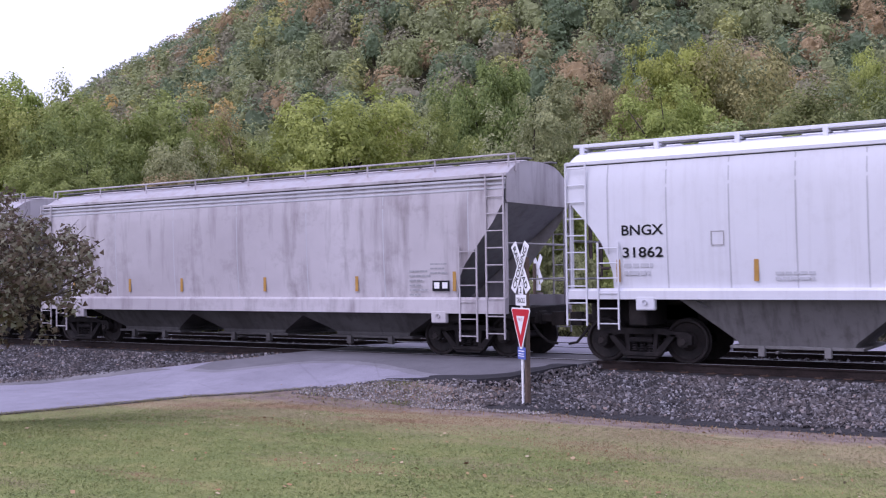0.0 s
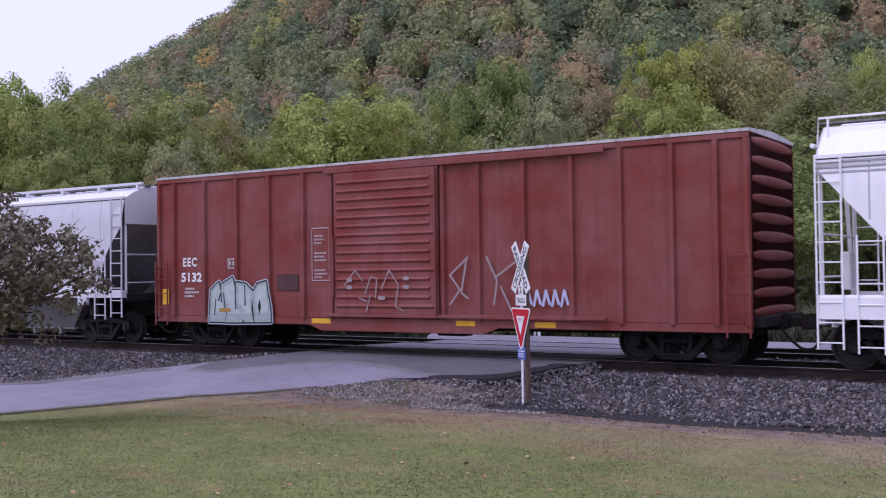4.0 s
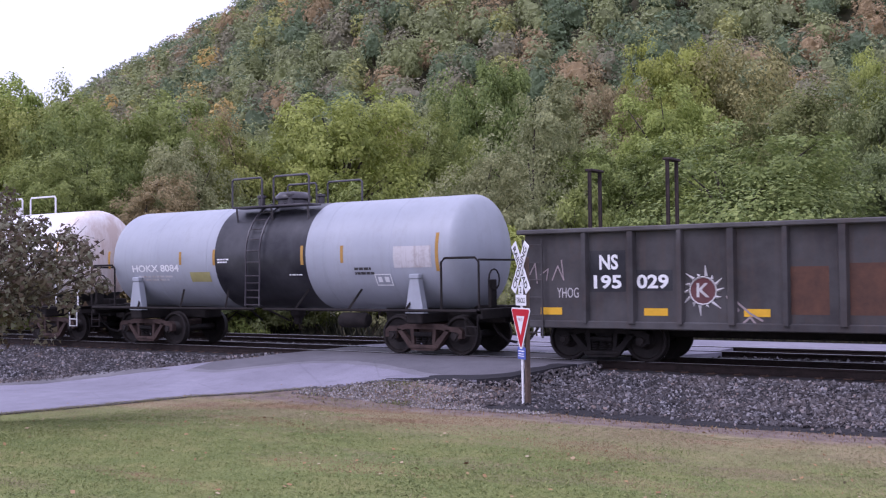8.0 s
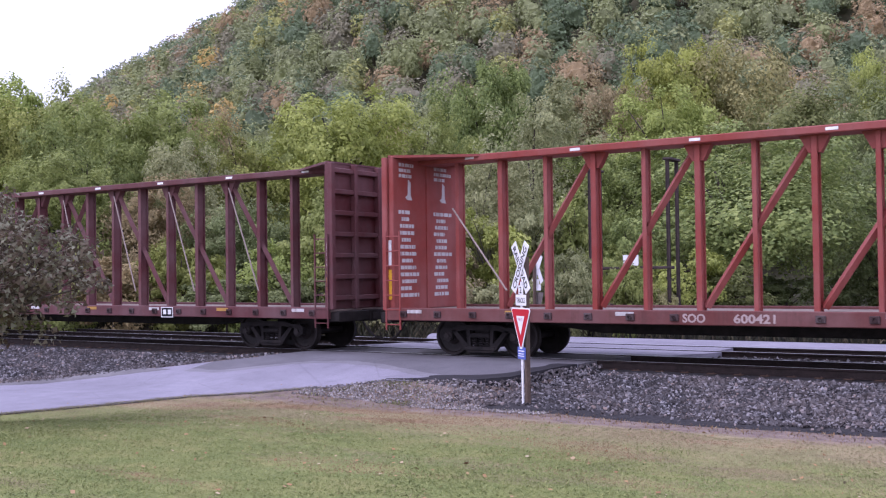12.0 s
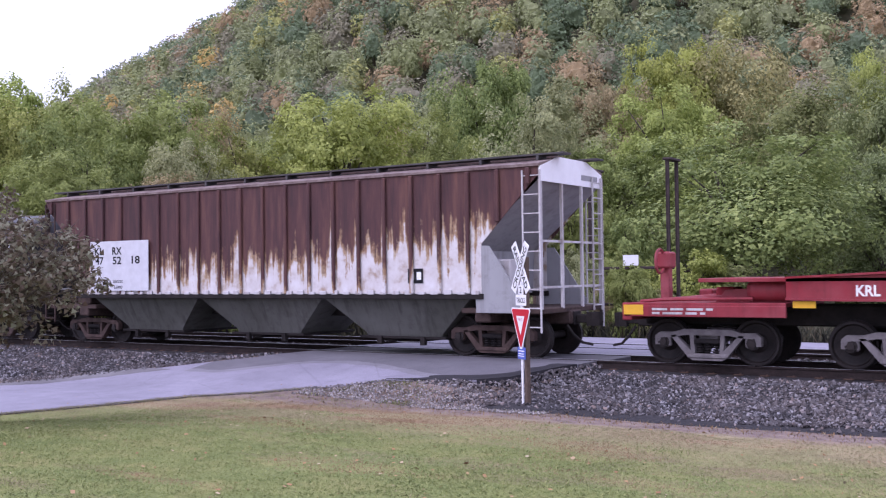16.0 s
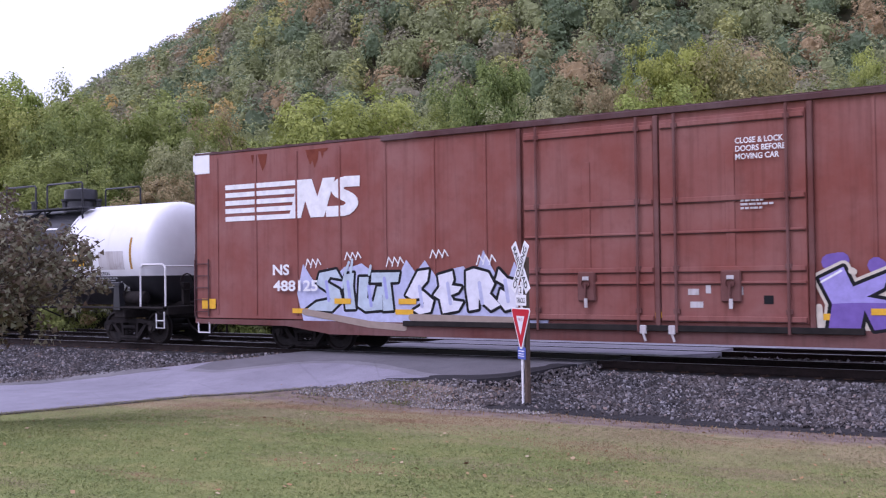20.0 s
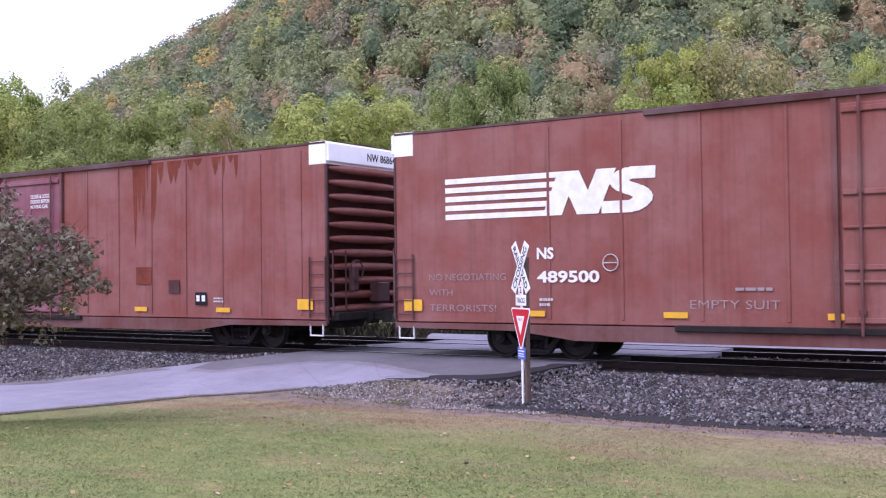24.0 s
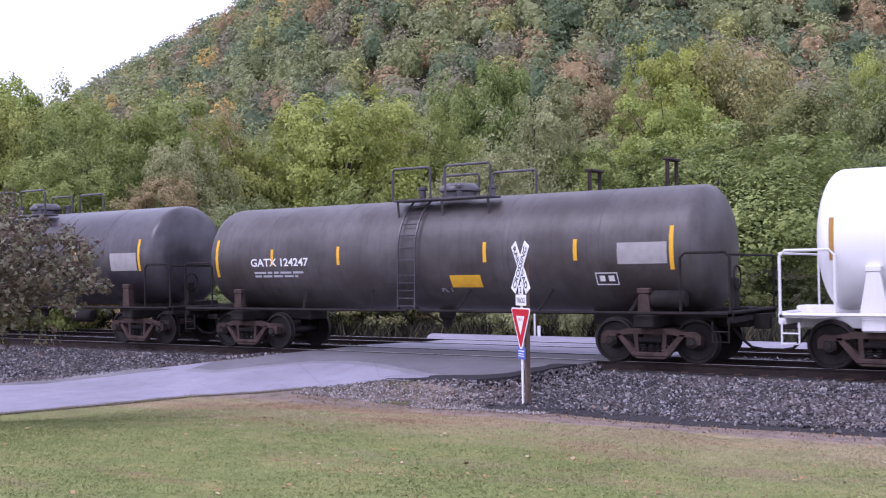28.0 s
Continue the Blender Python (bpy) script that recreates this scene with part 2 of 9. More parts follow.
# lighter than the side paint: the skylight on the roof is put into its colour
M["hopper_grey_roof"] = paint("skylit_pale_roof_paint", (0.80, 0.80, 0.84), (0.35, 0.33, 0.32), 0.10, 0.12, 0.4, gloss=0.45)
M["box_pale"] = plain("faded_white_stencil", (0.42, 0.33, 0.31), 0.7)
M["bay_dark"] = paint("dark_bay_sheet", (0.055, 0.050, 0.048), (0.02, 0.017, 0.016), 0.5, 0.5, 0.7)
M["panel_white"] = plain("chalky_white_panel", (0.58, 0.58, 0.61), 0.6, 0, 0.1)
M["hopper_white_roof"] = M["hopper_white"]
M["hopper_dirty_roof"] = paint("stained_grey_roof_sheet", (0.34, 0.315, 0.34), (0.22, 0.13, 0.09), 0.5, 0.5, 0.38, scale=0.6, gloss=0.5)
M["seam_dark"] = plain("dark_weld_line", (0.30, 0.28, 0.28), 0.6)



# ---- ground, track, road ----
def smooth01(a, b, t):
    t = min(1.0, max(0.0, (t - a) / (b - a)))
    return t * t * (3 - 2 * t)


def hill(x, y):
    """Height of the wooded spur behind the line, which falls away to the left."""
    d = -0.546 * x + 0.838 * (y + 21.6)
    if d <= 60:
        return 0.0
    bearing = (0.838 * x + 0.546 * (y + 21.6)) / d
    crest = 270 * min(0.44, max(0.0, 0.366 + 0.536 * bearing)) - 7.0
    return max(0.0, crest) * smooth01(60, 330, d) ** 1.15 / 0.857


def edge_at(pts, y):
    pts = sorted(pts)
    for (ya, xa), (yb, xb) in zip(pts, pts[1:]):
        if ya <= y <= yb:
            return xa + (xb - xa) * (y - ya) / (yb - ya)
    return pts[0][1] if y < pts[0][0] else pts[-1][1]


near_side = [(-1.75, -9.65), (-2.7, -9.95), (-3.4, -10.3), (-3.75, -10.9), (-3.95, -12.0), (-4.1, -12.8), (-4.85, -13.7), (-5.0, -14.1), (-6.36, -15.9), (-8.1, -16.35), (-10.1, -17.0), (-13, -18.6), (-30, -30.0)]
far_side = [(-1.75, -17.5), (-2.7, -17.8), (-3.9, -19.2), (-5.0, -20.6), (-7.0, -22.0), (-10.2, -24.5), (-14, -27.0), (-30, -40.0)]


def lie(x, y):
    """Height of the bare ground."""
    bump = 0.03 * noise.noise(Vector((x * 0.35, y * 0.35, 0.3)))
    if y < -1.9:
        s = smooth01(-1.9, -4.9, y)
        z = -0.24 - 0.34 * s
        z += 0.045 * max(0.0, -5.0 - y) * (1 if y > -26 else 26 / -y * 0.9)
        z += bump * s
        on_near, on_far = x - edge_at(near_side, y), edge_at(far_side, y) - x
        k = (1 - smooth01(0.3, 4.0, on_near)) * (1 - smooth01(0.2, 2.5, on_far)) * smooth01(-34, -28, y)
        if y > -5.2:
            k *= 1 - smooth01(-11.2, -9.9, x)
        z += (deck_z(x, y) - 0.024 - z) * k
        return z
    if y < 6.4:
        return -0.24
    return -0.24 - 0.22 * smooth01(6.4, 9, y) + bump * smooth01(6.4, 9, y) + hill(x, y)


def deck_z(x, y):
    """Height of the paved surface: flush with the rails on the crossing, falling with the drive."""
    if y > 6.0:
        return -0.05 - 0.14 * smooth01(6, 10, y)
    if y > -1.9:
        return -0.014 - 0.055 * smooth01(1.2, 3.2, y)
    return -0.014 - 0.486 * smooth01(-1.7, -6.5, y)


def ground_material():
    m, nt, b = material("lawn_and_earth")
    sep = nt.nodes.new("ShaderNodeSeparateXYZ")
    tc = nt.nodes.new("ShaderNodeTexCoord")
    nt.links.new(tc.outputs["Object"], sep.inputs[0])
    green = ramp(nt, noise_at(nt, 1.3, 6, rough=0.7), [(0.3, (0.130, 0.170, 0.036)), (0.5, (0.190, 0.215, 0.054)), (0.7, (0.27, 0.25, 0.080))])
    dry = ramp(nt, noise_at(nt, 0.9, 7, rough=0.7), [(0.3, (0.255, 0.222, 0.100)), (0.5, (0.310, 0.255, 0.128)), (0.68, (0.26, 0.175, 0.095))])
    wob = nt.nodes.new("ShaderNodeMath")
    wob.operation = "MULTIPLY_ADD"
    nt.links.new(noise_at(nt, 0.45, 4), wob.inputs[0])
    wob.inputs[1].default_value = 5.5
    nt.links.new(sep.outputs["Y"], wob.inputs[2])
    fr = nt.nodes.new("ShaderNodeMapRange")
    fr.inputs["From Min"].default_value, fr.inputs["From Max"].default_value = -7.2, -4.4
    nt.links.new(wob.outputs[0], fr.inputs["Value"])
    col = mix(nt, fr.outputs[0], green, dry)
    bare = ramp(nt, noise_at(nt, 0.55, 5, (0.6, 1.6, 1)), [(0.56, (0, 0, 0)), (0.70, (1, 1, 1))])
    col = mix(nt, mix(nt, 1.0, bare, (0.6, 0.6, 0.6), "MULTIPLY"), col, (0.21, 0.13, 0.085))
    # bare brown patches trodden into the lawn
    for cx, cy, wx, wy, turn in ((-13.0, -7.0, 3.4, 1.2, 0.10), (-9.9, -7.75, 2.4, 0.65, 0.25), (-11.4, -6.5, 2.6, 0.8, 0.0)):
        mp = nt.nodes.new("ShaderNodeMapping")
        mp.vector_type = "TEXTURE"
        mp.inputs["Location"].default_value, mp.inputs["Rotation"].default_value, mp.inputs["Scale"].default_value = (cx, cy, 0), (0, 0, turn), (wx, wy, 100)
        nt.links.new(tc.outputs["Object"], mp.inputs[0])
        far = nt.nodes.new("ShaderNodeVectorMath")
        far.operation = "LENGTH"
        nt.links.new(mp.outputs[0], far.inputs[0])
        rag = nt.nodes.new("ShaderNodeMath")
        rag.operation = "MULTIPLY_ADD"
        nt.links.new(noise_at(nt, 2.2, 6, rough=0.7), rag.inputs[0])
        rag.inputs[1].default_value = 0.9
        nt.links.new(far.outputs["Value"], rag.inputs[2])
        col = mix(nt, ramp(nt, rag.outputs[0], [(0.55, (0.85, 0.85, 0.85)), (1.0, (0.0, 0.0, 0.0))]), col, (0.235, 0.140, 0.072))
    jag = nt.nodes.new("ShaderNodeMath")
    jag.operation = "MULTIPLY_ADD"
    nt.links.new(noise_at(nt, 1.1, 5), jag.inputs[0])
    jag.inputs[1].default_value = 1.6
    nt.links.new(sep.outputs["Y"], jag.inputs[2])
    toe_ = nt.nodes.new("ShaderNodeMapRange")
    toe_.inputs["From Min"].default_value, toe_.inputs["From Max"].default_value = -5.85, -5.2
    nt.links.new(jag.outputs[0], toe_.inputs["Value"])
    dirt = ramp(nt, noise_at(nt, 3.0, 7, rough=0.7), [(0.3, (0.12, 0.088, 0.076)), (0.5, (0.205, 0.150, 0.122)), (0.7, (0.28, 0.215, 0.170))])
    col = mix(nt, toe_.outputs[0], col, dirt)
    wood = nt.nodes.new("ShaderNodeMapRange")
    wood.inputs["From Min"].default_value, wood.inputs["From Max"].default_value = 10.0, 15.0
    nt.links.new(sep.outputs["Y"], wood.inputs["Value"])
    litter = ramp(nt, noise_at(nt, 0.4, 6), [(0.3, (0.045, 0.05, 0.02)), (0.7, (0.10, 0.085, 0.04))])
    col = mix(nt, wood.outputs[0], col, litter)
    nt.links.new(col, b.inputs["Base Color"])
    b.inputs["Roughness"].default_value = 0.95
    relief(nt, b, noise_at(nt, 22, 6), 0.5, 0.03)
    return m


def asphalt(name, col, vary=0.16):
    m, nt, b = material(name)
    a = ramp(nt, noise_at(nt, 0.55, 6, (1, 1, 1), 0.6), [(0.3, tuple(c * (1 - vary) for c in col)), (0.7, tuple(c * (1 + vary) for c in col))])
    stain = ramp(nt, noise_at(nt, 2.4, 7, (1, 1, 1), 0.68), [(0.46, (0, 0, 0)), (0.72, (0.45, 0.45, 0.45))])
    a = mix(nt, stain, a, tuple(c * 0.62 for c in col))
    spk = ramp(nt, noise_at(nt, 60, 3), [(0.3, (0.78, 0.78, 0.78)), (0.7, (1.12, 1.12, 1.12))])
    a = mix(nt, 1.0, a, spk, "MULTIPLY")
    crack = nt.nodes.new("ShaderNodeTexVoronoi")
    crack.feature = "DISTANCE_TO_EDGE"
    crack.inputs["Scale"].default_value = 0.40
    crack.inputs["Randomness"].default_value = 1.0
    tc = nt.nodes.new("ShaderNodeTexCoord")
    nt.links.new(tc.outputs["Object"], crack.inputs["Vector"])
    a = mix(nt, ramp(nt, crack.outputs["Distance"], [(0.0, (0.30, 0.30, 0.30)), (0.010, (0, 0, 0))]), a, tuple(c * 0.5 for c in col))
    nt.links.new(a, b.inputs["Base Color"])
    b.inputs["Roughness"].default_value = 0.75
    b.inputs["Specular IOR Level"].default_value = 0.2
    relief(nt, b, noise_at(nt, 45, 4), 0.35, 0.008)
    return m


M["ground"] = ground_material()
M["asphalt"] = asphalt("worn_grey_asphalt", (0.272, 0.256, 0.302))
M["shoulder"] = asphalt("dusty_gravel_shoulder", (0.165, 0.155, 0.158), 0.35)
M["asphalt_new"] = asphalt("fresh_black_asphalt", (0.034, 0.032, 0.036))
M["asphalt_dark"] = asphalt("dark_worn_asphalt", (0.155, 0.148, 0.160))
M["asphalt_mid"] = asphalt("mid_grey_asphalt", (0.225, 0.215, 0.235))
M["gravel_bed"] = rusty("ballast_bed", (0.016, 0.015, 0.016), (0.060, 0.056, 0.058), 0.5, 14.0, 0.95)


def spaced(far, near, n):
    """Coordinates from -far to far, close together in the middle."""
    k = np.linspace(-1, 1, n)
    return list(np.sign(k) * (np.abs(k) * near + (np.abs(k) ** 5) * (far - near)))


gx = [x - 9 for x in spaced(2600, 70, 150)]
gy = [y - 6 for y in spaced(2600, 46, 150)]
setting("ground", Geo().sheet(lambda y, x: (x, y, lie(x, y)), gy, gx), M["ground"], "mown lawn and rough ground, green fading to dry brown", "ground", 180)

# ballast bed: one raised bank that carries both tracks
bank = [(-5.3, -0.60), (-4.6, -0.53), (-3.4, -0.40), (-2.3, -0.24), (-1.75, -0.20), (6.1, -0.22), (6.8, -0.26), (8.2, -0.5)]


def toe(x, i):
    """Half of the crossing has a narrow bank: the drive's verge comes close to the rails there."""
    k = smooth01(-18.0, -17.4, x) * (1 - smooth01(-11.2, -10.0, x))
    y = bank[i][0]
    return y if y > -1.9 else y * (1 - k) + (-1.62 - 0.02 * i) * k


bed = Geo().sheet(lambda x, i: (x, toe(x, i) + 0.12 * noise.noise(Vector((x * 0.6, i, 1))) * (i in (0, 7)), bank[i][1] + 0.02 - (0.25 if i < 5 and -17.6 < x < -10.6 else 0) + 0.025 * noise.noise(Vector((x * 0.8, i * 1.7, 5)))),
                  steps(-420, -40, 60) + steps(-39.5, 10, 120) + steps(14, 420, 60), list(range(8)))
setting("ballast_bank", bed, M["gravel_bed"], "grey crushed-stone ballast bank under both tracks", "ballast", 180)

rail_profile = [(-0.075, -0.18), (0.075, -0.18), (0.075, -0.165), (0.012, -0.145), (0.012, -0.045), (0.036, -0.035), (0.037, -0.006), (0.03, 0.0), (-0.03, 0.0),
                (-0.037, -0.006), (-0.036, -0.035), (-0.012, -0.045), (-0.012, -0.145), (-0.075, -0.165)]
tie_geo = Geo().box(-0.115, 0.115, -1.3, 1.3, -0.36, -0.182, 0.018)
M["tie"] = rusty("creosoted_tie", (0.018, 0.014, 0.013), (0.060, 0.046, 0.040), 0.5, 7.0, 0.9)
M["plate"] = rusty("rusty_tie_plate", (0.05, 0.03, 0.022), (0.11, 0.07, 0.05), 0.5, 8.0)
tie_mesh = mesh_of(tie_geo, M["tie"], "tie")
plate_mesh = mesh_of(Geo().box(-0.09, 0.09, -0.18, 0.18, -0.182, -0.166, 0.004).box(-0.05, -0.02, 0.08, 0.11, -0.17, -0.145).box(0.02, 0.05, -0.11, -0.08, -0.17, -0.145), M["plate"], "tie_plate")


def track(name, yc, dz, label):
    t = tagged(new(name), label, "railway track", "", "structure")
    t.location = (0, yc, dz)
    for s in (-1, 1):
        g = Geo()
        y = s * 0.7525
        g.prism([(y + a, b) for a, b in rail_profile], "x", -420, 420)
        r = part("rail", g, M["rail"], t)
        part("railhead", Geo().box(-420, 420, y - 0.028, y + 0.028, 0.0, 0.002), M["bright"], r, "worn bright running surface")
    rest = Geo()
    k = 0
    x = -420.0
    while x < 420:
        if -36 < x < 3 and not -17.2 < x < -9.4:
            part("tie", tie_mesh, None, t, at=(x + 0.02 * math.sin(k * 7.3), 0.03 * math.sin(k * 3.1), 0))
            for s in (-1, 1):
                part("tie_plate", plate_mesh, None, t, at=(x + 0.02 * math.sin(k * 7.3), s * 0.7525, 0))
        elif not -17.2 < x < -9.4:
            rest.add([(a + x, b, c) for a, b, c in tie_geo.v], tie_geo.f)
        x += 0.53
        k += 1
    tagged(part("ties", rest, M["tie"], t, "ties of the line running on"), kind="stuff")
    return t


track("track_1", 0.0, 0.0, "steel rails on dark creosoted ties in grey ballast")
track("track_2", 4.15, -0.055, "second pair of rails beyond the train, on dark ties")


# paved drive and crossing
def paved(name, xs_of, ys, mat, label, lift=0.0, n=16):
    g = Geo().sheet(lambda y, k: (xs_of(y)[0] + (xs_of(y)[1] - xs_of(y)[0]) * k / n, y, deck_z(0, y) + lift), ys, list(range(n + 1)))
    top = len(g.v)
    g.add([(x, y, z - 0.30) for x, y, z in g.v], [q[::-1] for q in g.f])
    m = n + 1
    rows = len(ys)
    for i in range(rows - 1):
        for j in (0, n):
            a, b = i * m + j, (i + 1) * m + j
            g.f.append((a, b, b + top, a + top))
    for j in range(n):
        for i in (0, rows - 1):
            a, b = i * m + j, i * m + j + 1
            g.f.append((a, b, b + top, a + top))
    return setting(name, g, mat, label, "road", 60)


paved("road", lambda y: (edge_at(far_side, y), edge_at(near_side, y)), steps(-30, -8, 16) + steps(-7.5, -1.75, 46), M["asphalt"], "worn grey asphalt drive leading up to the crossing")


dark_line = [(-17.6, -4.05), (-16.9, -3.6), (-16.36, -3.1), (-15.6, -2.75), (-15.0, -2.62), (-14.0, -2.8), (-12.75, -3.2), (-12.1, -3.45), (-11.2, -3.75), (-9.9, -3.9)]


def coat(name, back, lift, mat, label):
    """A thin sheet of darker asphalt, from a ragged line across the drive up to the crossing."""
    def spot(x, v):
        y0 = min(-1.8, edge_at(dark_line, x) - back + 0.10 * noise.noise(Vector((x * 2.1, lift * 900, 0))) + 0.05 * noise.noise(Vector((x * 7.0, lift * 900, 4))))
        y = y0 + (-1.76 - y0) * v
        x = min(max(x, edge_at(far_side, y) + 0.02), edge_at(near_side, y) - 0.04)
        return x, y, deck_z(0, y) + lift
    setting(name, Geo().sheet(spot, steps(-18.5, -9.7, 110), steps(0, 1, 24)), mat, label, "road", 60)


# the drive turns darker towards the crossing, with a mid-grey strip between
coat("road_faded", 0.26, 0.003, M["asphalt_mid"], "half-faded asphalt before the crossing")
coat("road_worn", 0.0, 0.006, M["asphalt_dark"], "dark worn asphalt before the crossing")
paved("road_shoulder_far", lambda y: (edge_at(far_side, y) - 0.30, edge_at(far_side, y) + 0.55 + 0.16 * noise.noise(Vector((0, y * 1.3, 2))) + 0.07 * noise.noise(Vector((3, y * 6, 2)))), steps(-16, -4.2, 90), M["shoulder"], "dusty gravel shoulder of the drive", 0.004, 4)
paved("road_shoulder_near", lambda y: (edge_at(near_side, y) - 0.10 - 0.14 * abs(noise.noise(Vector((7, y * 1.6, 2)))) - 0.05 * noise.noise(Vector((7, y * 7, 2))), edge_at(near_side, y) + 0.06), steps(-18, -4.9, 110), M["shoulder"], "crumbling dirty edge of the drive", 0.004, 3)
paved("road_patch", lambda y: (edge_at(near_side, y) - 0.42 - 1.0 * math.exp(-((y + 3.62) / 0.22) ** 2) - 0.06 * math.sin(y * 9), edge_at(near_side, y) + 0.01), steps(-4.02, -1.78, 40), M["asphalt_new"], "fresh black asphalt along the edge of the crossing", 0.010)
paved("crossing_apron", lambda y: (-17.5, -9.65), steps(-1.75, -0.83, 4), M["asphalt_dark"], "asphalt approach beside the first rail", 0.002)
paved("crossing_panel_1", lambda y: (-17.5, -9.5), steps(-0.66, 0.66, 4), M["asphalt_dark"], "asphalt between the rails of the first track")
paved("crossing_middle", lambda y: (-17.6, -8.9 + 0.18 * y), steps(0.84, 3.32, 6), M["asphalt"], "asphalt between the two tracks")
paved("crossing_panel_2", lambda y: (-17.2, -8.5), steps(3.49, 4.81, 4), M["asphalt"], "asphalt between the rails of the second track")
paved("road_beyond", lambda y: (-18.0 - 0.6 * (y - 5), -8 + 11 * (y - 4.9)), steps(4.99, 8.6, 10), M["asphalt"], "pale asphalt road beyond the tracks")


# ---- the train ----
TRAIN, WHEELS = [], []


def side_frame_geo():
    """A cast truck side: arched top bar, two slanting struts, spring seat, bearing pockets."""
    g = Geo()
    y0, y1 = -1.075, -0.93
    top = [(-1.08, 0.40), (-1.08, 0.58), (-0.98, 0.66), (-0.70, 0.66), (-0.48, 0.72), (0.48, 0.72), (0.70, 0.66), (0.98, 0.66), (1.08, 0.58), (1.08, 0.40),
           (0.98, 0.40), (0.96, 0.54), (0.66, 0.56), (0.46, 0.60), (-0.46, 0.60), (-0.66, 0.56), (-0.96, 0.54), (-0.98, 0.40)]
    g.prism(top, "y", y0, y1)
    for s in (-1, 1):
        g.prism([(s * 0.76, 0.60), (s * 0.64, 0.60), (s * 0.28, 0.24), (s * 0.28, 0.16), (s * 0.40, 0.16)], "y", y0, y1)
        g.prism([(s * 0.36, 0.62), (s * 0.27, 0.62), (s * 0.25, 0.24), (s * 0.33, 0.24)], "y", y0 + 0.01, y1)
        g.box(s * 0.76, s * 1.02, y0 + 0.015, y1, 0.36, 0.58, 0.03)
    g.box(-0.40, 0.40, y0 - 0.02, y1 + 0.02, 0.14, 0.235, 0.02)
    g.prism([(-0.40, 0.16), (0.40, 0.16), (0.30, 0.10), (-0.30, 0.10)], "y", y0, y1)
    return g


def spring_geo(x):
    pts = [(x + 0.06 * math.cos(a * 1.05), -1.0 + 0.05 * math.sin(a * 1.05), 0.235 + 0.2 * a / 24) for a in range(25)]
    return Geo().tube(pts, 0.018, 4, False)


def wheelset_geo():
    g = Geo()
    for s in (-1, 1):
        y = s * 0.70
        prof = [(0.0, 0.12), (0.02, 0.16), (-0.005, 0.34), (-0.02, 0.38), (-0.02, 0.482), (0.005, 0.482), (0.018, 0.460), (0.12, 0.452), (0.125, 0.40), (0.07, 0.37), (0.045, 0.20), (0.11, 0.15), (0.13, 0.10)]
        g.spin([(s * a, r) for a, r in prof], "y", (0, y, 0), 28)
        g.spin([(s * a, r) for a, r in [(0.13, 0.10), (0.20, 0.095), (0.20, 0.125), (0.36, 0.125), (0.365, 0.07), (0.40, 0.07), (0.40, 0.0)]], "y", (0, y, 0), 14)
        for k in range(3):
            a = k * 2.094
            g.box(math.cos(a) * 0.085 - 0.018, math.cos(a) * 0.085 + 0.018, y + s * 0.36, y + s * 0.395, math.sin(a) * 0.085 - 0.018, math.sin(a) * 0.085 + 0.018)
    g.spin([(-0.7, 0.085), (0.7, 0.085)], "y", (0, 0, 0), 10)
    return g


TRUCK = {}


def truck(car, x, look_="truck_dark", base=1.778):
    """A two-axle truck under a car: bolster, two cast sides, springs, two wheelsets."""
    if look_ not in TRUCK:
        mat = M[look_]
        bol = Geo().box(-0.22, 0.22, -0.95, 0.95, 0.44, 0.66, 0.04).spin([(0.66, 0.36), (0.72, 0.34), (0.72, 0.0)], "z", (0, 0, 0), 16)
        for s in (-1, 1):
            bol.box(s * 0.24, s * 0.36, -1.0, 1.0, 0.30, 0.40, 0.02).box(s * 0.37, s * 0.44, -0.82, -0.66, 0.22, 0.52, 0.02).box(s * 0.37, s * 0.44, 0.66, 0.82, 0.22, 0.52, 0.02)
        sf = side_frame_geo()
        TRUCK[look_] = [mesh_of(bol, mat, "truck"), mesh_of(sf, mat, "side_frame"), mesh_of(Geo().add([(-a, -b, c) for a, b, c in sf.v], sf.f), mat, "side_frame"),
                        [mesh_of(spring_geo(a), M["truck_dark"], "spring") for a in (-0.17, 0.0, 0.17)] + [mesh_of(Geo().box(-0.26, 0.26, -1.09, -0.9, 0.43, 0.53, 0.02), M["truck_dark"], "bolster_end")], mesh_of(wheelset_geo(), M["wheel"], "wheelset", 40)]
    bo, sa, sb, sp, wh = TRUCK[look_]
    t = part("truck", bo, None, car, at=(x, 0, 0))
    part("side_frame", sa, None, t)
    part("side_frame", sb, None, t)
    for m in sp[:3]:
        part("spring", m, None, t)
    part("bolster_end", sp[3], None, t)
    for s in (-1, 1):
        w = part("wheelset", wh, None, t, at=(s * base / 2, 0, 0.457))
        WHEELS.append((w, x + s * base / 2, car))
    return t


def coupler(car, x, s, hose=True):
    """Draft gear, knuckle and air hose at one end; s: -1 in front, 1 behind."""
    g = Geo().box(x - s * 0.9, x + s * 0.2, -0.17, 0.17, 0.72, 1.02, 0.02)
    g.box(x + s * 0.2, x + s * 0.52, -0.09, 0.09, 0.76, 0.95, 0.02)
    g.prism([(x + s * 0.48, -0.13), (x + s * 0.62, -0.17), (x + s * 0.78, -0.10), (x + s * 0.70, 0.02), (x + s * 0.76, 0.14), (x + s * 0.55, 0.16)], "z", 0.70, 1.0)
    c = part("coupler", g, M["under"], car)
    if hose:
        pts = [(x + s * 0.15, -0.42, 0.72), (x + s * 0.3, -0.42, 0.52), (x + s * 0.5, -0.36, 0.34), (x + s * 0.72, -0.3, 0.30)]
        part("air_hose", Geo().tube(pts, 0.03, 6), M["under"], c)
    return c


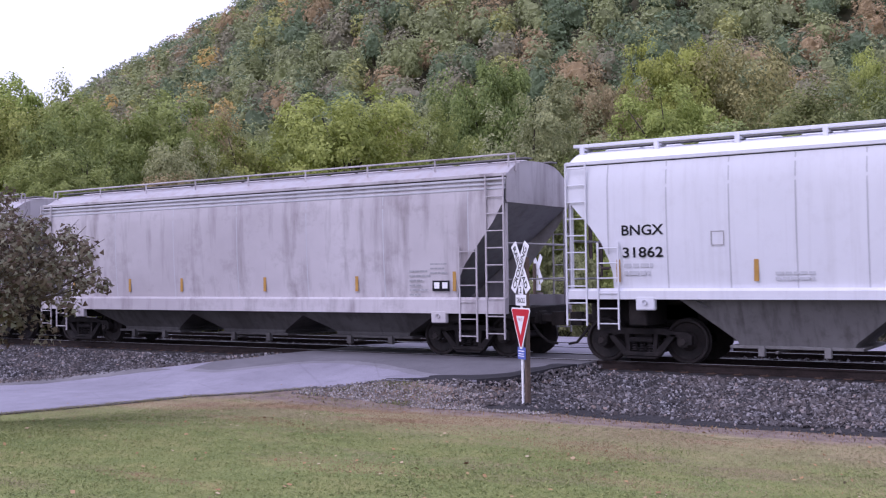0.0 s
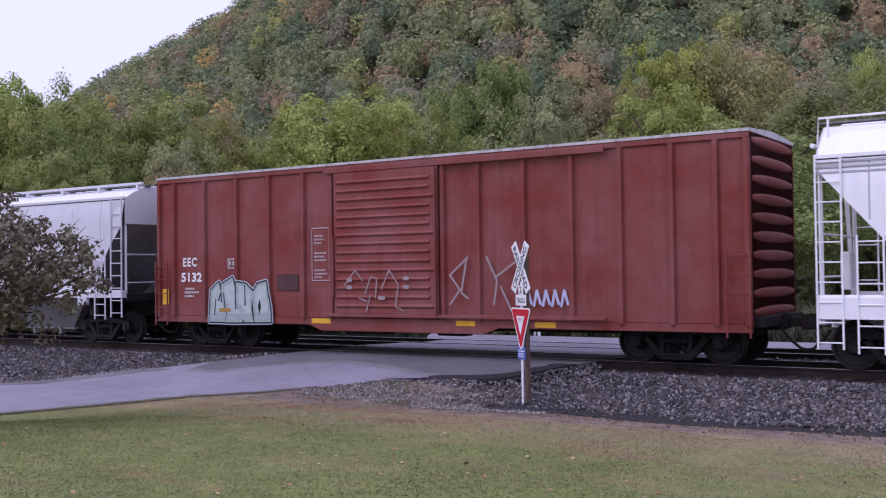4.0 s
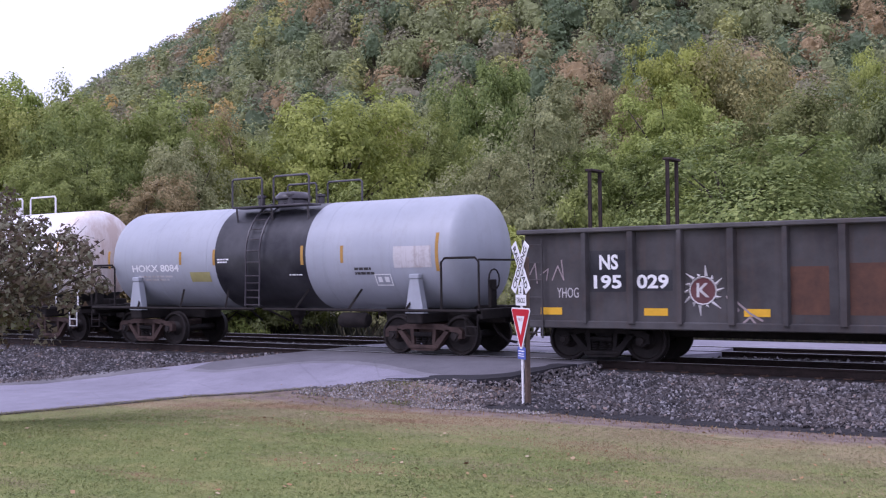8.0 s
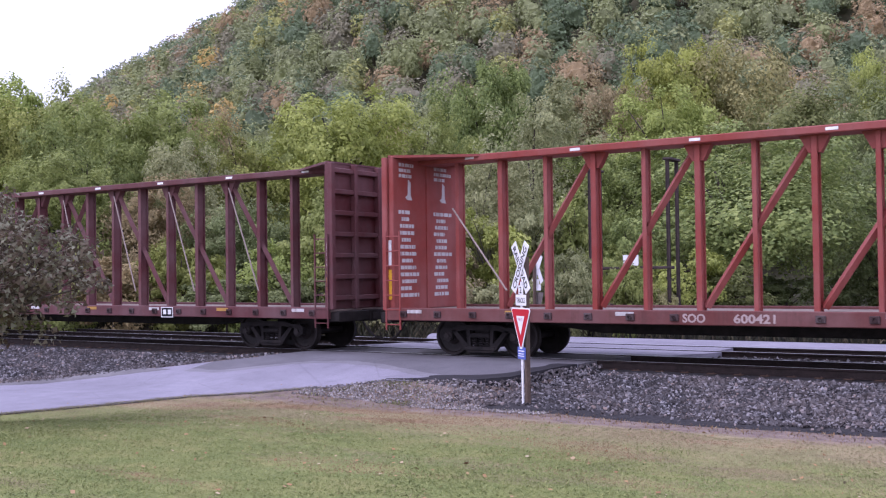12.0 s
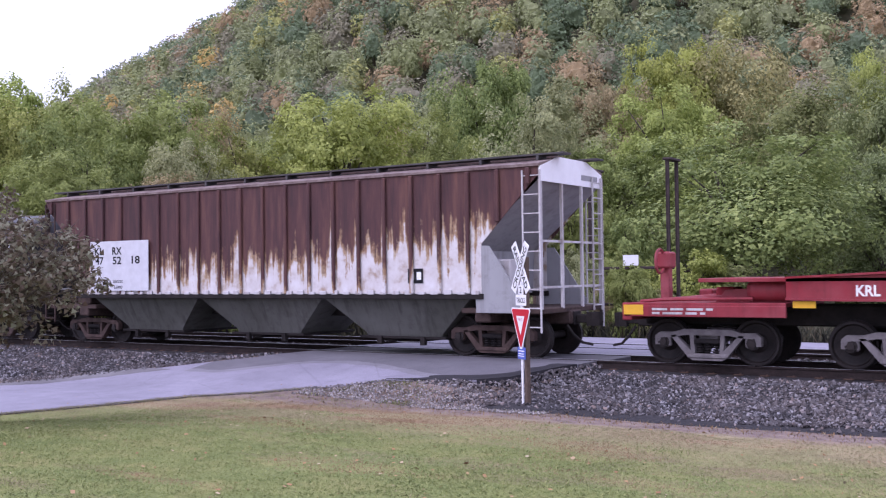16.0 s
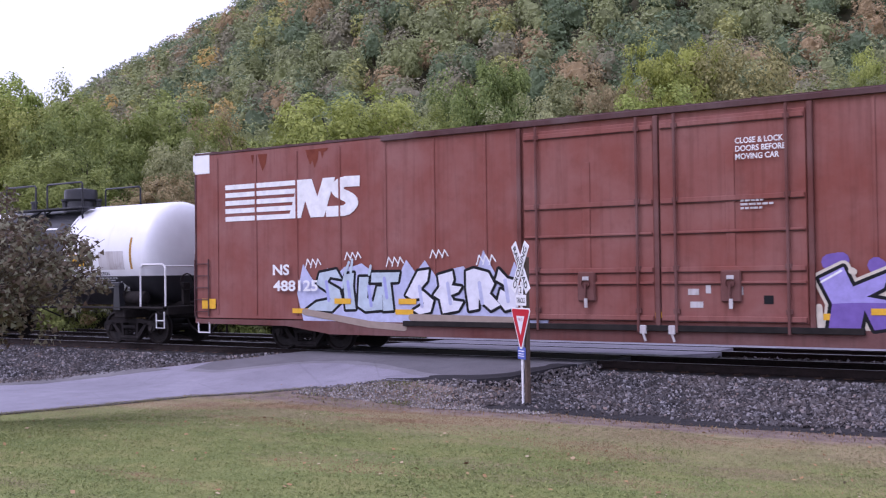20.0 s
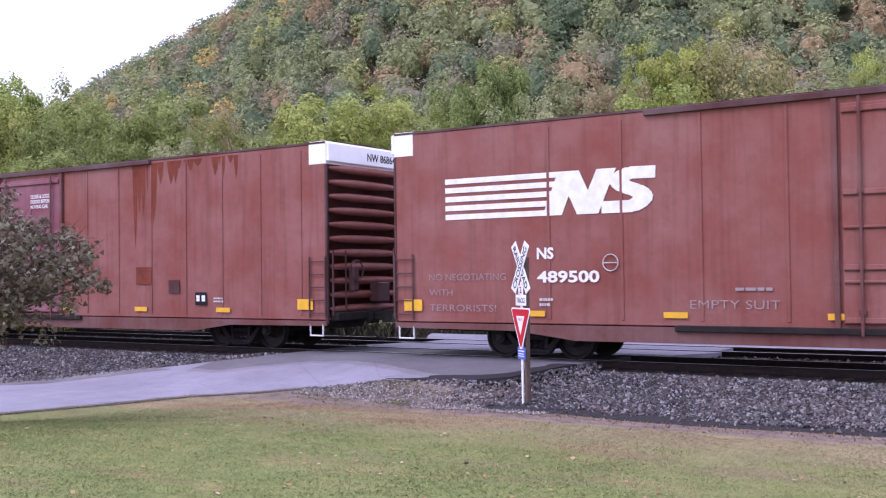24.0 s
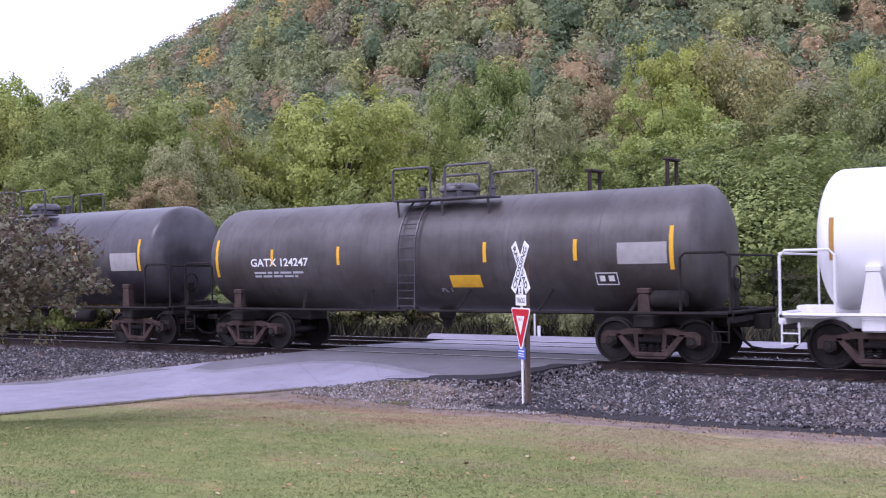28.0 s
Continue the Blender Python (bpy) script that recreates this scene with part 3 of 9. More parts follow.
def ladder(x, y0, y1, z0, z1, n, r=0.016, along="x", width=0.45):
    """Two stiles and n rungs; along x it faces the side, along y the end."""
    g = Geo()
    if along == "x":
        a, b = (x, y0), (x + width, y0)
    else:
        a, b = (x, y0), (x, y1)
    for p in (a, b):
        g.box(p[0] - r, p[0] + r, p[1] - r, p[1] + r, z0, z1)
    for z in steps(z0 + 0.12, z1 - 0.12, n - 1):
        g.tube([(a[0], a[1], z), (b[0], b[1], z)], r * 0.9, 5)
    return g


def mark(car, name, geo, mat, x, y, z, label=""):
    """Something flat on the near side, proud of the sheet."""
    geo.v = [(a + x, b + y, c + z) for a, b, c in geo.v]
    ob = part(name, geo, M[mat], car, label, 0)
    return tagged(ob, kind="stuff") if name in ("stencil_block", "weight_data") else ob


def strip(x0, x1, z0, z1, y, d=0.004):
    return Geo().box(x0, x1, y - d, y, z0, z1)


def lines(n, w, h, seed, fill=0.55):
    """Rows of small writing that cannot be read, as bars, from the lower left corner."""
    rng = random.Random(seed)
    g = Geo()
    for i in range(n):
        z = h * (n - 1 - i) / max(1, n)
        x = 0.0
        end = w * (0.55 + 0.45 * rng.random())
        while x < end - 0.02:
            l = min(end - x, w * (0.08 + 0.16 * rng.random()))
            g.box(x, x + l, -0.003, 0, z, z + h / n * fill)
            x += l + w * 0.035
    return g


def frame_mark(w, h, t=0.03, inner=True, seed=1):
    """A stencilled data box: a frame with two dark squares."""
    g = Geo()
    g.box(0, w, -0.003, 0, 0, t).box(0, w, -0.003, 0, h - t, h).box(0, t, -0.003, 0, t, h - t).box(w - t, w, -0.003, 0, t, h - t)
    if inner:
        g.box(w * 0.18, w * 0.42, -0.003, 0, h * 0.3, h * 0.75).box(w * 0.58, w * 0.84, -0.003, 0, h * 0.3, h * 0.75)
    return g


def finish(car, x0, trucks, ends, look_="truck_dark", base=1.778):
    for x in trucks:
        truck(car, x, look_, base)
    for s in (-1, 1):
        coupler(car, s * ends, s)
    TRAIN.append((car, x0))
    car.location = (x0, 0, 0)
    return car


# ---------- covered hoppers ----------
def outlet_bays(car, centres, top_half, z_top, mat, wide=1.35, gate_mat="slope_grey"):
    for c in centres:
        g = Geo()
        prof = [(-top_half, z_top), (-1.12, 0.50), (-1.08, 0.42), (1.08, 0.42), (1.12, 0.50), (top_half, z_top)]
        n = len(prof)
        v = []
        for x, z in prof:
            w = wide if z > 1 else 0.95
            v += [(c + x, -w, z), (c + x, w, z)]
        f = [(2 * i, 2 * i + 1, (2 * i + 3) % (2 * n), (2 * i + 2) % (2 * n)) for i in range(n)]
        f += [tuple(range(0, 2 * n, 2)), tuple(range(2 * n - 1, 0, -2))]
        bay = part("outlet_bay", g.add(v, f), M[mat], car)
        gate = Geo().box(c - 1.25, c + 1.25, -1.05, 1.05, 0.36, 0.42, 0.01).tube([(c - 0.3, -1.2, 0.31), (c - 0.3, 1.2, 0.31)], 0.03, 6).box(c - 0.68, c - 0.56, -1.1, -0.98, 0.22, 0.42).box(c + 0.56, c + 0.68, -1.1, -0.98, 0.22, 0.42)
        part("outlet_gate", gate, M[gate_mat], bay)


def rounded_hopper(label, x0, mat, half, hy, ze, zr, z_sill, sill_h, curve, truck_x, seams=9, groove=False, group="", rails="posts", trim=None, bays=(-4.0, 0.1, 4.5), look_="truck_dark"):
    """A covered hopper with bulging sides. curve: (z, how far the side's end stands back) from the eave down."""
    trim = trim or mat
    car = thing("covered_hopper", label, "hopper car", group)
    za = z_sill + sill_h

    def wide(z):
        t = (z - za) / (ze - za)
        return hy - 0.10 * (1 - t) ** 2 * (1 - t) - 0.09 * max(0, (t - 0.75) / 0.25) ** 2

    def xe(z):
        for (z1, b1), (z2, b2) in zip(curve, curve[1:]):
            if z2 <= z <= z1:
                return half - (b1 + (b2 - b1) * (z1 - z) / (z1 - z2))
        return half - curve[-1][1]
    zs = sorted({*[c[0] for c in curve], *steps(za, ze, 14)})
    side = Geo().sheet(lambda z, u: (u * xe(z), -wide(z), z), zs, steps(-1, 1, 16)).flip_y()
    body = part("body", side, M[mat], car, smooth=40)
    for i in range(seams):
        x = (-half + 0.95) + (2 * half - 1.9) * i / (seams - 1)
        z_low = za + 0.02
        while z_low < ze - 0.3 and abs(x) + 0.05 > xe(z_low):
            z_low += 0.05
        part("seam", Geo().sheet(lambda z, u: (x + u, -wide(z) - 0.004, z), steps(z_low, ze - 0.06, 8), [-0.014, 0.014]), M["seam"], body, smooth=0)
    w = wide(ze)
    arch = [(-w, ze), (-1.12, ze + (zr - ze) * 0.62), (-0.82, zr - 0.02), (-0.5, zr + 0.03), (0.0, zr + 0.045), (0.5, zr + 0.03), (0.82, zr - 0.02), (1.12, ze + (zr - ze) * 0.62), (w, ze)]
    roof = Geo().sheet(lambda x, i: (x, arch[i][0], arch[i][1]), steps(-half, half, 10), list(range(len(arch))))
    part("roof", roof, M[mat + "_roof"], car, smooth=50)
    for s in (-1, 1):
        part("eave", Geo().box(-half - 0.02, half + 0.02, s * w, s * (w + 0.045), ze - 0.03, ze + 0.05, 0.01), M[trim], car)
        if groove:
            for k in range(3):
                part("side_rib", Geo().box(-half, half, s * wide(ze - 0.2), s * (wide(ze - 0.2) + 0.03), ze - 0.12 - k * 0.10, ze - 0.07 - k * 0.10, 0.01), M["seam"], car)
    # dark strip added below the eave to draw the shade under the roof edge
    part("drip_gap", Geo().box(-half, half, -w - 0.012, -w + 0.01, ze - 0.07, ze - 0.03), M["under"], car)
    # ends: a short upright sheet under the roof, then slope sheets running down and inwards
    z_end = curve[1][0]
    for s in (-1, 1):
        e = Geo()
        e.prism([(-w, z_end), (w, z_end)] + arch[::-1], "x", s * (half - 0.03), s * half)
        part("end_sheet", e, M[mat], car)
        # all but white cars: a grey darker than the body paints the shade in
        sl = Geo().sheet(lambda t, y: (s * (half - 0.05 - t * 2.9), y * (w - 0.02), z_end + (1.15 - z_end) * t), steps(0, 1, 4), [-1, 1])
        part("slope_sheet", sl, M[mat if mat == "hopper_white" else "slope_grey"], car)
        for y in (-1.42, 1.42):
            part("corner_post", Geo().bar((s * (half - 0.06), y, z_end - 0.02), (s * (half - 0.06), y, z_sill + 0.1), 0.06), M[trim], car)
        part("end_handrail", Geo().tube([(s * (half - 0.04), -1.42, 2.55), (s * (half - 0.04), 1.42, 2.55)], 0.024, 6).tube([(s * (half - 0.04), -1.42, 1.75), (s * (half - 0.04), 1.42, 1.75)], 0.02, 6), M[trim], car)
        if mat == "hopper_white":
            hoop = [(s * (half + 0.10), -1.3, ze + 0.25), (s * (half + 0.14), 1.0, ze + 0.25), (s * (half + 0.14), 1.45, ze - 0.05), (s * (half + 0.12), 1.55, ze - 0.5), (s * (half + 0.02), 1.55, z_sill + 0.3)]
            part("end_hoop", Geo().tube(hoop, 0.045, 8), M[trim], car)
            part("brake_stand", Geo().box(s * (half - 0.25), s * (half - 0.05), 0.1, 0.5, z_sill + 0.5, z_sill + 1.25, 0.03), M[trim], car)
        pl = Geo().box(s * (half - 2.0), s * half, -1.4, 1.4, z_sill + 0.02, z_sill + 0.09, 0.01).box(s * (half - 0.12), s * (half + 0.02), -1.45, 1.45, z_sill - 0.12, z_sill + 0.12, 0.02)
        pl.box(s * (half - 2.4), s * (half + 0.05), -0.30, 0.30, 0.74, z_sill, 0.03)
        pl.box(s * (half - 1.7), s * (half - 1.3), -1.4, 1.4, 0.78, z_sill, 0.03)
        part("end_platform", pl, M["under" if mat != "hopper_white" else trim], car)
        lx = s * (half - 0.02) - (0.45 if s > 0 else 0)
        for y in (-hy - 0.03, hy + 0.03):
            part("ladder", ladder(lx, y, y, z_sill - 0.55, ze + 0.02, 10), M[trim], car)
        part("ladder", ladder(s * (half - 0.95) - 0.22, -hy - 0.03, 0, z_sill - 0.62, 2.5, 6), M[trim], car, "short side ladder with stirrup")
    sill = Geo()
    for s in (-1, 1):
        sill.prism([(s * (hy - 0.12), z_sill), (s * (hy + 0.02), z_sill), (s * (hy + 0.02), za - 0.03), (s * (hy - 0.02), za + 0.02), (s * (hy - 0.12), za + 0.02)], "x", -half, half)
    part("side_sill", sill, M[trim], car)
    for s in (-1, 1):
        jack = Geo().box(s * (half - 1.75) - 0.2, s * (half - 1.75) + 0.2, -hy - 0.03, -hy + 0.1, z_sill - 0.22, z_sill + 0.06, 0.02).spin([(-0.035, 0.05), (0, 0.05)], "y", (s * (half - 1.75), -hy - 0.03, z_sill - 0.06), 10)
        part("jacking_pad", jack, M[trim], car)
    part("centre_sill", Geo().box(-half + 1.5, half - 1.5, -0.3, 0.3, 0.85, 1.2, 0.02), M["under"], car)
    # bay sheets are much darker than the car's sides
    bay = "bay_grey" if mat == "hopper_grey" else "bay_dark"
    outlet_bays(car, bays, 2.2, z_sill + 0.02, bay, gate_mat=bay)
    # running board, hatches and edge posts
    rb = Geo()
    for y in (-0.62, 0.62):
        rb.box(-half - 0.1, half + 0.1, y - 0.14, y + 0.14, zr + 0.06, zr + 0.09)
    part("running_board", rb, M["bay_grey"], car)
    n_h = 8
    for i in range(n_h):
        x = -half * 0.86 + half * 1.72 * i / (n_h - 1)
        part("hatch_cover", Geo().box(x - 0.85, x + 0.85, -0.32, 0.32, zr - 0.05, zr + 0.10, 0.04).box(x - 0.04, x + 0.04, -0.4, 0.4, zr + 0.08, zr + 0.13, 0.01), M[mat], car)
    if rails == "posts":
        for i in range(11):
            x = -half + 0.1 + (2 * half - 0.2) * i / 10
            part("roof_bracket", Geo().box(x - 0.05, x + 0.05, -0.98, -0.92, zr - 0.22, zr + 0.13, 0.01).box(x - 0.04, x + 0.04, -0.95, -0.5, zr + 0.02, zr + 0.06), M[trim], car)
        part("edge_rail", Geo().box(-half - 0.1, half + 0.1, -0.97, -0.90, zr + 0.08, zr + 0.15, 0.01), M[trim], car)
    else:
        for i in range(9):
            x = -half + 0.15 + (2 * half - 0.3) * i / 8
            part("roof_bracket", Geo().tube([(x, -1.12, zr - 0.30), (x, -1.12, zr + 0.14)], 0.022, 5), M[trim], car)
        part("edge_rail", Geo().tube([(-half - 0.05, -1.12, ze + 0.1), (-half - 0.02, -1.12, zr + 0.12), (half + 0.02, -1.12, zr + 0.14), (half + 0.05, -1.12, ze + 0.1)], 0.022, 6), M[trim], car)
    finish(car, x0, (-truck_x, truck_x), half - 0.12, look_)
    return car, wide


ROUND_END = [(4.15, 0.0), (3.42, 0.02), (3.12, 0.28), (2.82, 0.55), (2.5, 0.78), (2.15, 0.94), (1.85, 1.02), (1.53, 1.03)]


def pale_hopper(x0, number):
    car, wide = rounded_hopper("clean pale grey covered hopper with rounded sides", x0, "hopper_grey", 8.53, 1.58, 4.15, 4.48, 1.33, 0.20, ROUND_END, 7.1, 13, group="freight cars")
    y = lambda z: -wide(z) - 0.006
    mark(car, "reporting_mark", letters("BNGX", 0.21, 0.90, 0.02), "black", -7.28, y(2.75), 2.63)
    mark(car, "car_number", letters(number, 0.21, 0.87, 0.02), "black", -7.27, y(2.35), 2.18)
    mark(car, "weight_data", lines(2, 0.95, 0.30, 3), "seam", -7.25, y(2.0), 1.82)
    mark(car, "inspection_box", frame_mark(0.26, 0.28, 0.014, False), "seam_dark", -5.42, y(2.6), 2.38)
    for x in (-7.42, -4.60, -1.63, 1.35, 4.32, 7.18):
        h = 0.85 if abs(x) > 6 else 0.42
        mark(car, "reflector", strip(0, 0.09, 0, h, 0), "ochre", x, y(2.0), 1.68)
    d = mark(car, "data_panel", strip(0, 0.44, 0, 0.28, 0), "white", 5.34, y(1.9), 1.70)
    part("data_square", Geo().box(5.37, 5.55, y(1.9) - 0.008, y(1.9) - 0.004, 1.73, 1.95), M["black"], d)
    part("data_square", Geo().box(5.575, 5.75, y(1.9) - 0.008, y(1.9) - 0.004, 1.76, 1.95), M["black"], d)
    for i, x in enumerate((-4.2, -1.2, 1.8, 3.2, 6.1)):
        mark(car, "stencil_block", lines(2 + i % 2, 0.8, 0.2, i), "seam", x, y(1.9), 1.70)
    return car


pale_hopper(-1.43, "31862")
pale_hopper(17.03, "31304")

FLOW_END = [(4.05, 0.0), (3.45, 0.04), (3.0, 0.32), (2.5, 0.74), (2.1, 1.06), (1.8, 1.22), (1.4, 1.30)]
for cx in (-36.9, -19.43):
    dirty, wide = rounded_hopper("dirt-streaked grey covered hopper with a rounded end opening", cx, "hopper_dirty", 8.0, 1.58, 4.05, 4.40, 1.0, 0.34, FLOW_END, 6.70, 7, True, "freight cars", "rail", None, (-3.9, 0.0, 3.9))
    y = lambda z: -wide(z) - 0.006
    for x in (-6.6, -4.2, -2.13, 0.88, 3.83, 6.60):
        mark(dirty, "reflector", strip(0, 0.09, 0, 0.36 if x < 6 else 0.85, 0), "ochre", x, y(1.8), 1.5)
    d = mark(dirty, "data_panel", strip(0, 0.46, 0, 0.24, 0), "black", 6.05, y(1.8), 1.50)
    part("data_square", Geo().box(6.10, 6.24, y(1.8) - 0.008, y(1.8) - 0.004, 1.56, 1.70), M["white"], d)
    part("data_square", Geo().box(6.32, 6.46, y(1.8) - 0.008, y(1.8) - 0.004, 1.56, 1.70), M["white"], d)
    mark(dirty, "stencil_block", lines(6, 0.6, 0.65, 5, 0.35), "slope_grey", 5.42, y(2.0), 1.40)
    mark(dirty, "stencil_block", lines(3, 0.5, 0.3, 6, 0.35), "slope_grey", 6.0, y(2.0), 1.90)

SLANT_END = [(3.95, 0.0), (3.70, 0.05), (2.25, 1.32), (1.42, 1.62)]
white, wide = rounded_hopper("bright white covered hopper with slanting ends", 52.0, "hopper_white", 7.5, 1.60, 3.95, 4.60, 0.98, 0.42, SLANT_END, 6.1, 2, True, "freight cars", "rail", None, (-3.6, 0.0, 3.6))
y = lambda z: -wide(z) - 0.006
mark(white, "reporting_mark", letters("ACFX", 0.22, 0.62, 0.02), "black", -5.53, y(2.5), 2.42)
mark(white, "car_number", letters("27335", 0.22, 0.76, 0.02), "black", -5.51, y(2.1), 2.0)
mark(white, "weight_data", lines(3, 0.7, 0.25, 9), "seam_dark", -5.5, y(1.8), 1.62)
mark(white, "inspection_box", frame_mark(0.2, 0.24, 0.014, False), "seam_dark", -4.45, y(2.1), 2.0)
for x in (-6.25, -3.91, -2.04, -0.12, 1.66, 3.62):
    mark(white, "reflector", strip(0, 0.08, 0, 0.36 if x > -6 else 0.75, 0), "ochre", x, y(1.7), 1.50)
d = mark(white, "data_panel", strip(0, 0.46, 0, 0.28, 0), "black", 4.83, y(1.7), 1.50)
part("data_square", Geo().box(4.88, 5.02, y(1.7) - 0.008, y(1.7) - 0.004, 1.62, 1.78), M["white"], d)
part("data_square", Geo().box(5.10, 5.24, y(1.7) - 0.008, y(1.7) - 0.004, 1.62, 1.78), M["white"], d)
for i, x in enumerate((-3.3, -1.6, 2.2, 3.75, 5.45)):
    mark(white, "stencil_block", lines(4, 0.55, 0.28, i + 20), "seam_dark", x, y(1.7), 1.56)


def rust_paint(name, high):
    """White paint scaled away from the top down to brown rust, further down towards the front."""
    m, nt, b = material(name)
    tc = nt.nodes.new("ShaderNodeTexCoord")
    sep = nt.nodes.new("ShaderNodeSeparateXYZ")
    nt.links.new(tc.outputs["Object"], sep.inputs[0])

    def sum_(a, k, c):
        n = nt.nodes.new("ShaderNodeMath")
        n.operation = "MULTIPLY_ADD"
        nt.links.new(a, n.inputs[0])
        n.inputs[1].default_value = k
        nt.links.new(c, n.inputs[2])
        return n.outputs[0]
    runs = noise_at(nt, 1.0, 6, (5.5, 1, 0.30), 0.62)
    patches = noise_at(nt, 1.0, 8, (1.5, 1, 1.2), 0.75)
    level = sum_(runs, 3.4, sum_(patches, 2.4, sum_(sep.outputs["X"], -0.075, sep.outputs["Z"])))
    rust = ramp(nt, noise_at(nt, 1.0, 7, (4.0, 1, 0.45), 0.7), [(0.3, (0.040, 0.018, 0.019)), (0.5, (0.075, 0.030, 0.029)), (0.68, (0.125, 0.054, 0.040)), (0.8, (0.21, 0.10, 0.055))])
    edge = ramp(nt, noise_at(nt, 4.0, 6, (2, 1, 0.6)), [(0.3, (0.20, 0.095, 0.045)), (0.55, (0.36, 0.24, 0.13)), (0.75, (0.46, 0.38, 0.28))])
    pale = ramp(nt, noise_at(nt, 3.0, 7), [(0.30, (0.36, 0.27, 0.20)), (0.44, (0.55, 0.51, 0.49)), (0.7, (0.66, 0.64, 0.64))])
    f = nt.nodes.new("ShaderNodeMapRange")
    f.inputs["From Min"].default_value, f.inputs["From Max"].default_value = 4.62 + high, 5.85 + high
    nt.links.new(level, f.inputs["Value"])
    c = mix(nt, ramp(nt, f.outputs[0], [(0.22, (0, 0, 0)), (0.40, (1, 1, 1))]), pale, edge)
    c = mix(nt, ramp(nt, f.outputs[0], [(0.42, (0, 0, 0)), (0.66, (1, 1, 1))]), c, rust)
    nt.links.new(c, b.inputs["Base Color"])
    b.inputs["Roughness"].default_value = 0.8
    relief(nt, b, noise_at(nt, 12, 6), 0.3, 0.01)
    return m


M["scaled_rib"] = rust_paint("rust_on_ribs", -0.75)
M["scaled"] = rust_paint("scaled_white_paint_on_rust", 0.0)
M["pale_end"] = paint("chalky_white_end_paint", (0.52, 0.50, 0.50), (0.18, 0.11, 0.08), 0.55, 0.7, 0.7)


def ribbed_hopper(x0):
    car = thing("covered_hopper", "rust-brown ribbed covered hopper with white paint peeling at its foot", "hopper car", "freight cars")
    half, hy, z0, ze, zr = 8.33, 1.56, 1.42, 4.18, 4.42
    outline = [(-6.85, z0), (6.85, z0), (6.85, 2.55), (8.28, 4.0), (8.30, ze), (-8.30, ze), (-8.28, 4.0), (-6.85, 2.55)]
    sides = part("side_sheet", Geo().prism(outline, "y", -hy, -hy + 0.02), M["scaled"], car)
    far = part("side_sheet", Geo().prism(outline, "y", hy - 0.02, hy), M["scaled"], car)
    for i in range(22):
        x = -8.05 + i * 16.1 / 21
        zl = z0 if abs(x) < 6.85 else 2.55 + (abs(x) - 6.85) * 1.02
        for s in (-1, 1):
            part("rib", Geo().box(x - 0.05, x + 0.05, s * hy, s * (hy + 0.07), zl + 0.02, ze - 0.02, 0.02), M["scaled_rib"], sides if s < 0 else far)
    roof = Geo().prism([(-hy - 0.04, ze), (hy + 0.04, ze), (hy + 0.04, ze + 0.06), (0.7, zr), (-0.7, zr), (-hy - 0.04, ze + 0.06)], "x", -half, half)
    part("roof", roof, M["roof_rust"], car)
    rb = Geo()
    for yy in (-0.85, 0.85):
        rb.box(-half - 0.3, half + 0.3, yy - 0.2, yy + 0.2, zr + 0.05, zr + 0.09)
        for i in range(12):
            x = -8 + 16 * i / 11
            rb.box(x - 0.03, x + 0.03, yy - 0.2, yy + 0.2, zr - 0.12, zr + 0.06)
    part("running_board", rb, M["gond"], car)
    part("hatch_trough", Geo().box(-half + 0.3, half - 0.3, -0.35, 0.35, zr, zr + 0.12, 0.04), M["truck_brown"], car)
    for s in (-1, 1):
        part("end_sheet", Geo().prism([(-hy, 3.86), (hy, 3.86), (hy, ze), (0.7, zr + 0.02), (-0.7, zr + 0.02), (-hy, ze)], "x", s * (half - 0.03), s * (half + 0.005)), M["kwhite" if s > 0 else "rust_plate"], car)
        sl = Geo().sheet(lambda t, yv: (s * (half - 0.06 - t * 1.75), yv * (hy - 0.03), 3.9 - 1.5 * t), [0, 1], [-1, 1])
        sl.sheet(lambda t, yv: (s * (half - 1.81 - 0.06 * t), yv * (hy - 0.03), 2.4 - 1.0 * t), [0, 1], [-1, 1])
        part("slope_sheet", sl, M["slope_grey"], car)
        for yy in (-1.5, -0.5, 0.5, 1.5):
            part("end_post", Geo().box(s * (half - 0.06), s * half, yy - 0.032, yy + 0.032, 1.1, 3.9), M["pale_end" if s > 0 else "truck_brown"], car)
        part("end_rail", Geo().box(s * (half - 0.06), s * (half - 0.02), -1.5, 1.5, 2.55, 2.6).box(s * (half - 0.06), s * (half - 0.02), -1.5, 1.5, 1.55, 1.6), M["pale_end"], car)
        lx = s * half - (0.42 if s > 0 else 0)
        for yy in (-hy - 0.02, hy + 0.02):
            part("ladder", ladder(lx, yy, yy, 0.6, 4.1, 9, width=0.42), M["pale_end" if s > 0 else "truck_brown"], car)
        part("end_ladder", ladder(s * (half + 0.05), 0.95, 1.4, 1.0, 4.1, 9, along="y"), M["pale_end" if s > 0 else "truck_brown"], car)
        pl = Geo().box(s * (half - 2.1), s * half, -1.45, 1.45, 1.0, 1.12, 0.02).box(s * (half - 2.4), s * (half + 0.05), -0.3, 0.3, 0.74, 1.05, 0.03).box(s * (half - 1.75), s * (half - 1.35), -1.45, 1.45, 0.8, 1.05, 0.03)
        part("end_platform", pl, M["truck_brown"], car)
        for yy in (-hy, hy) if s > 0 else ():
            cheek = Geo().prism([(s * 6.85, 2.5), (s * 7.05, 2.5), (s * 7.9, 1.25), (s * 7.9, 1.02), (s * 6.7, 1.02), (s * 6.7, 1.42), (s * 6.85, 1.42)], "y", yy - 0.015, yy + 0.015)
            part("end_gusset", cheek, M["slope_grey" if s > 0 else "truck_brown"], car)
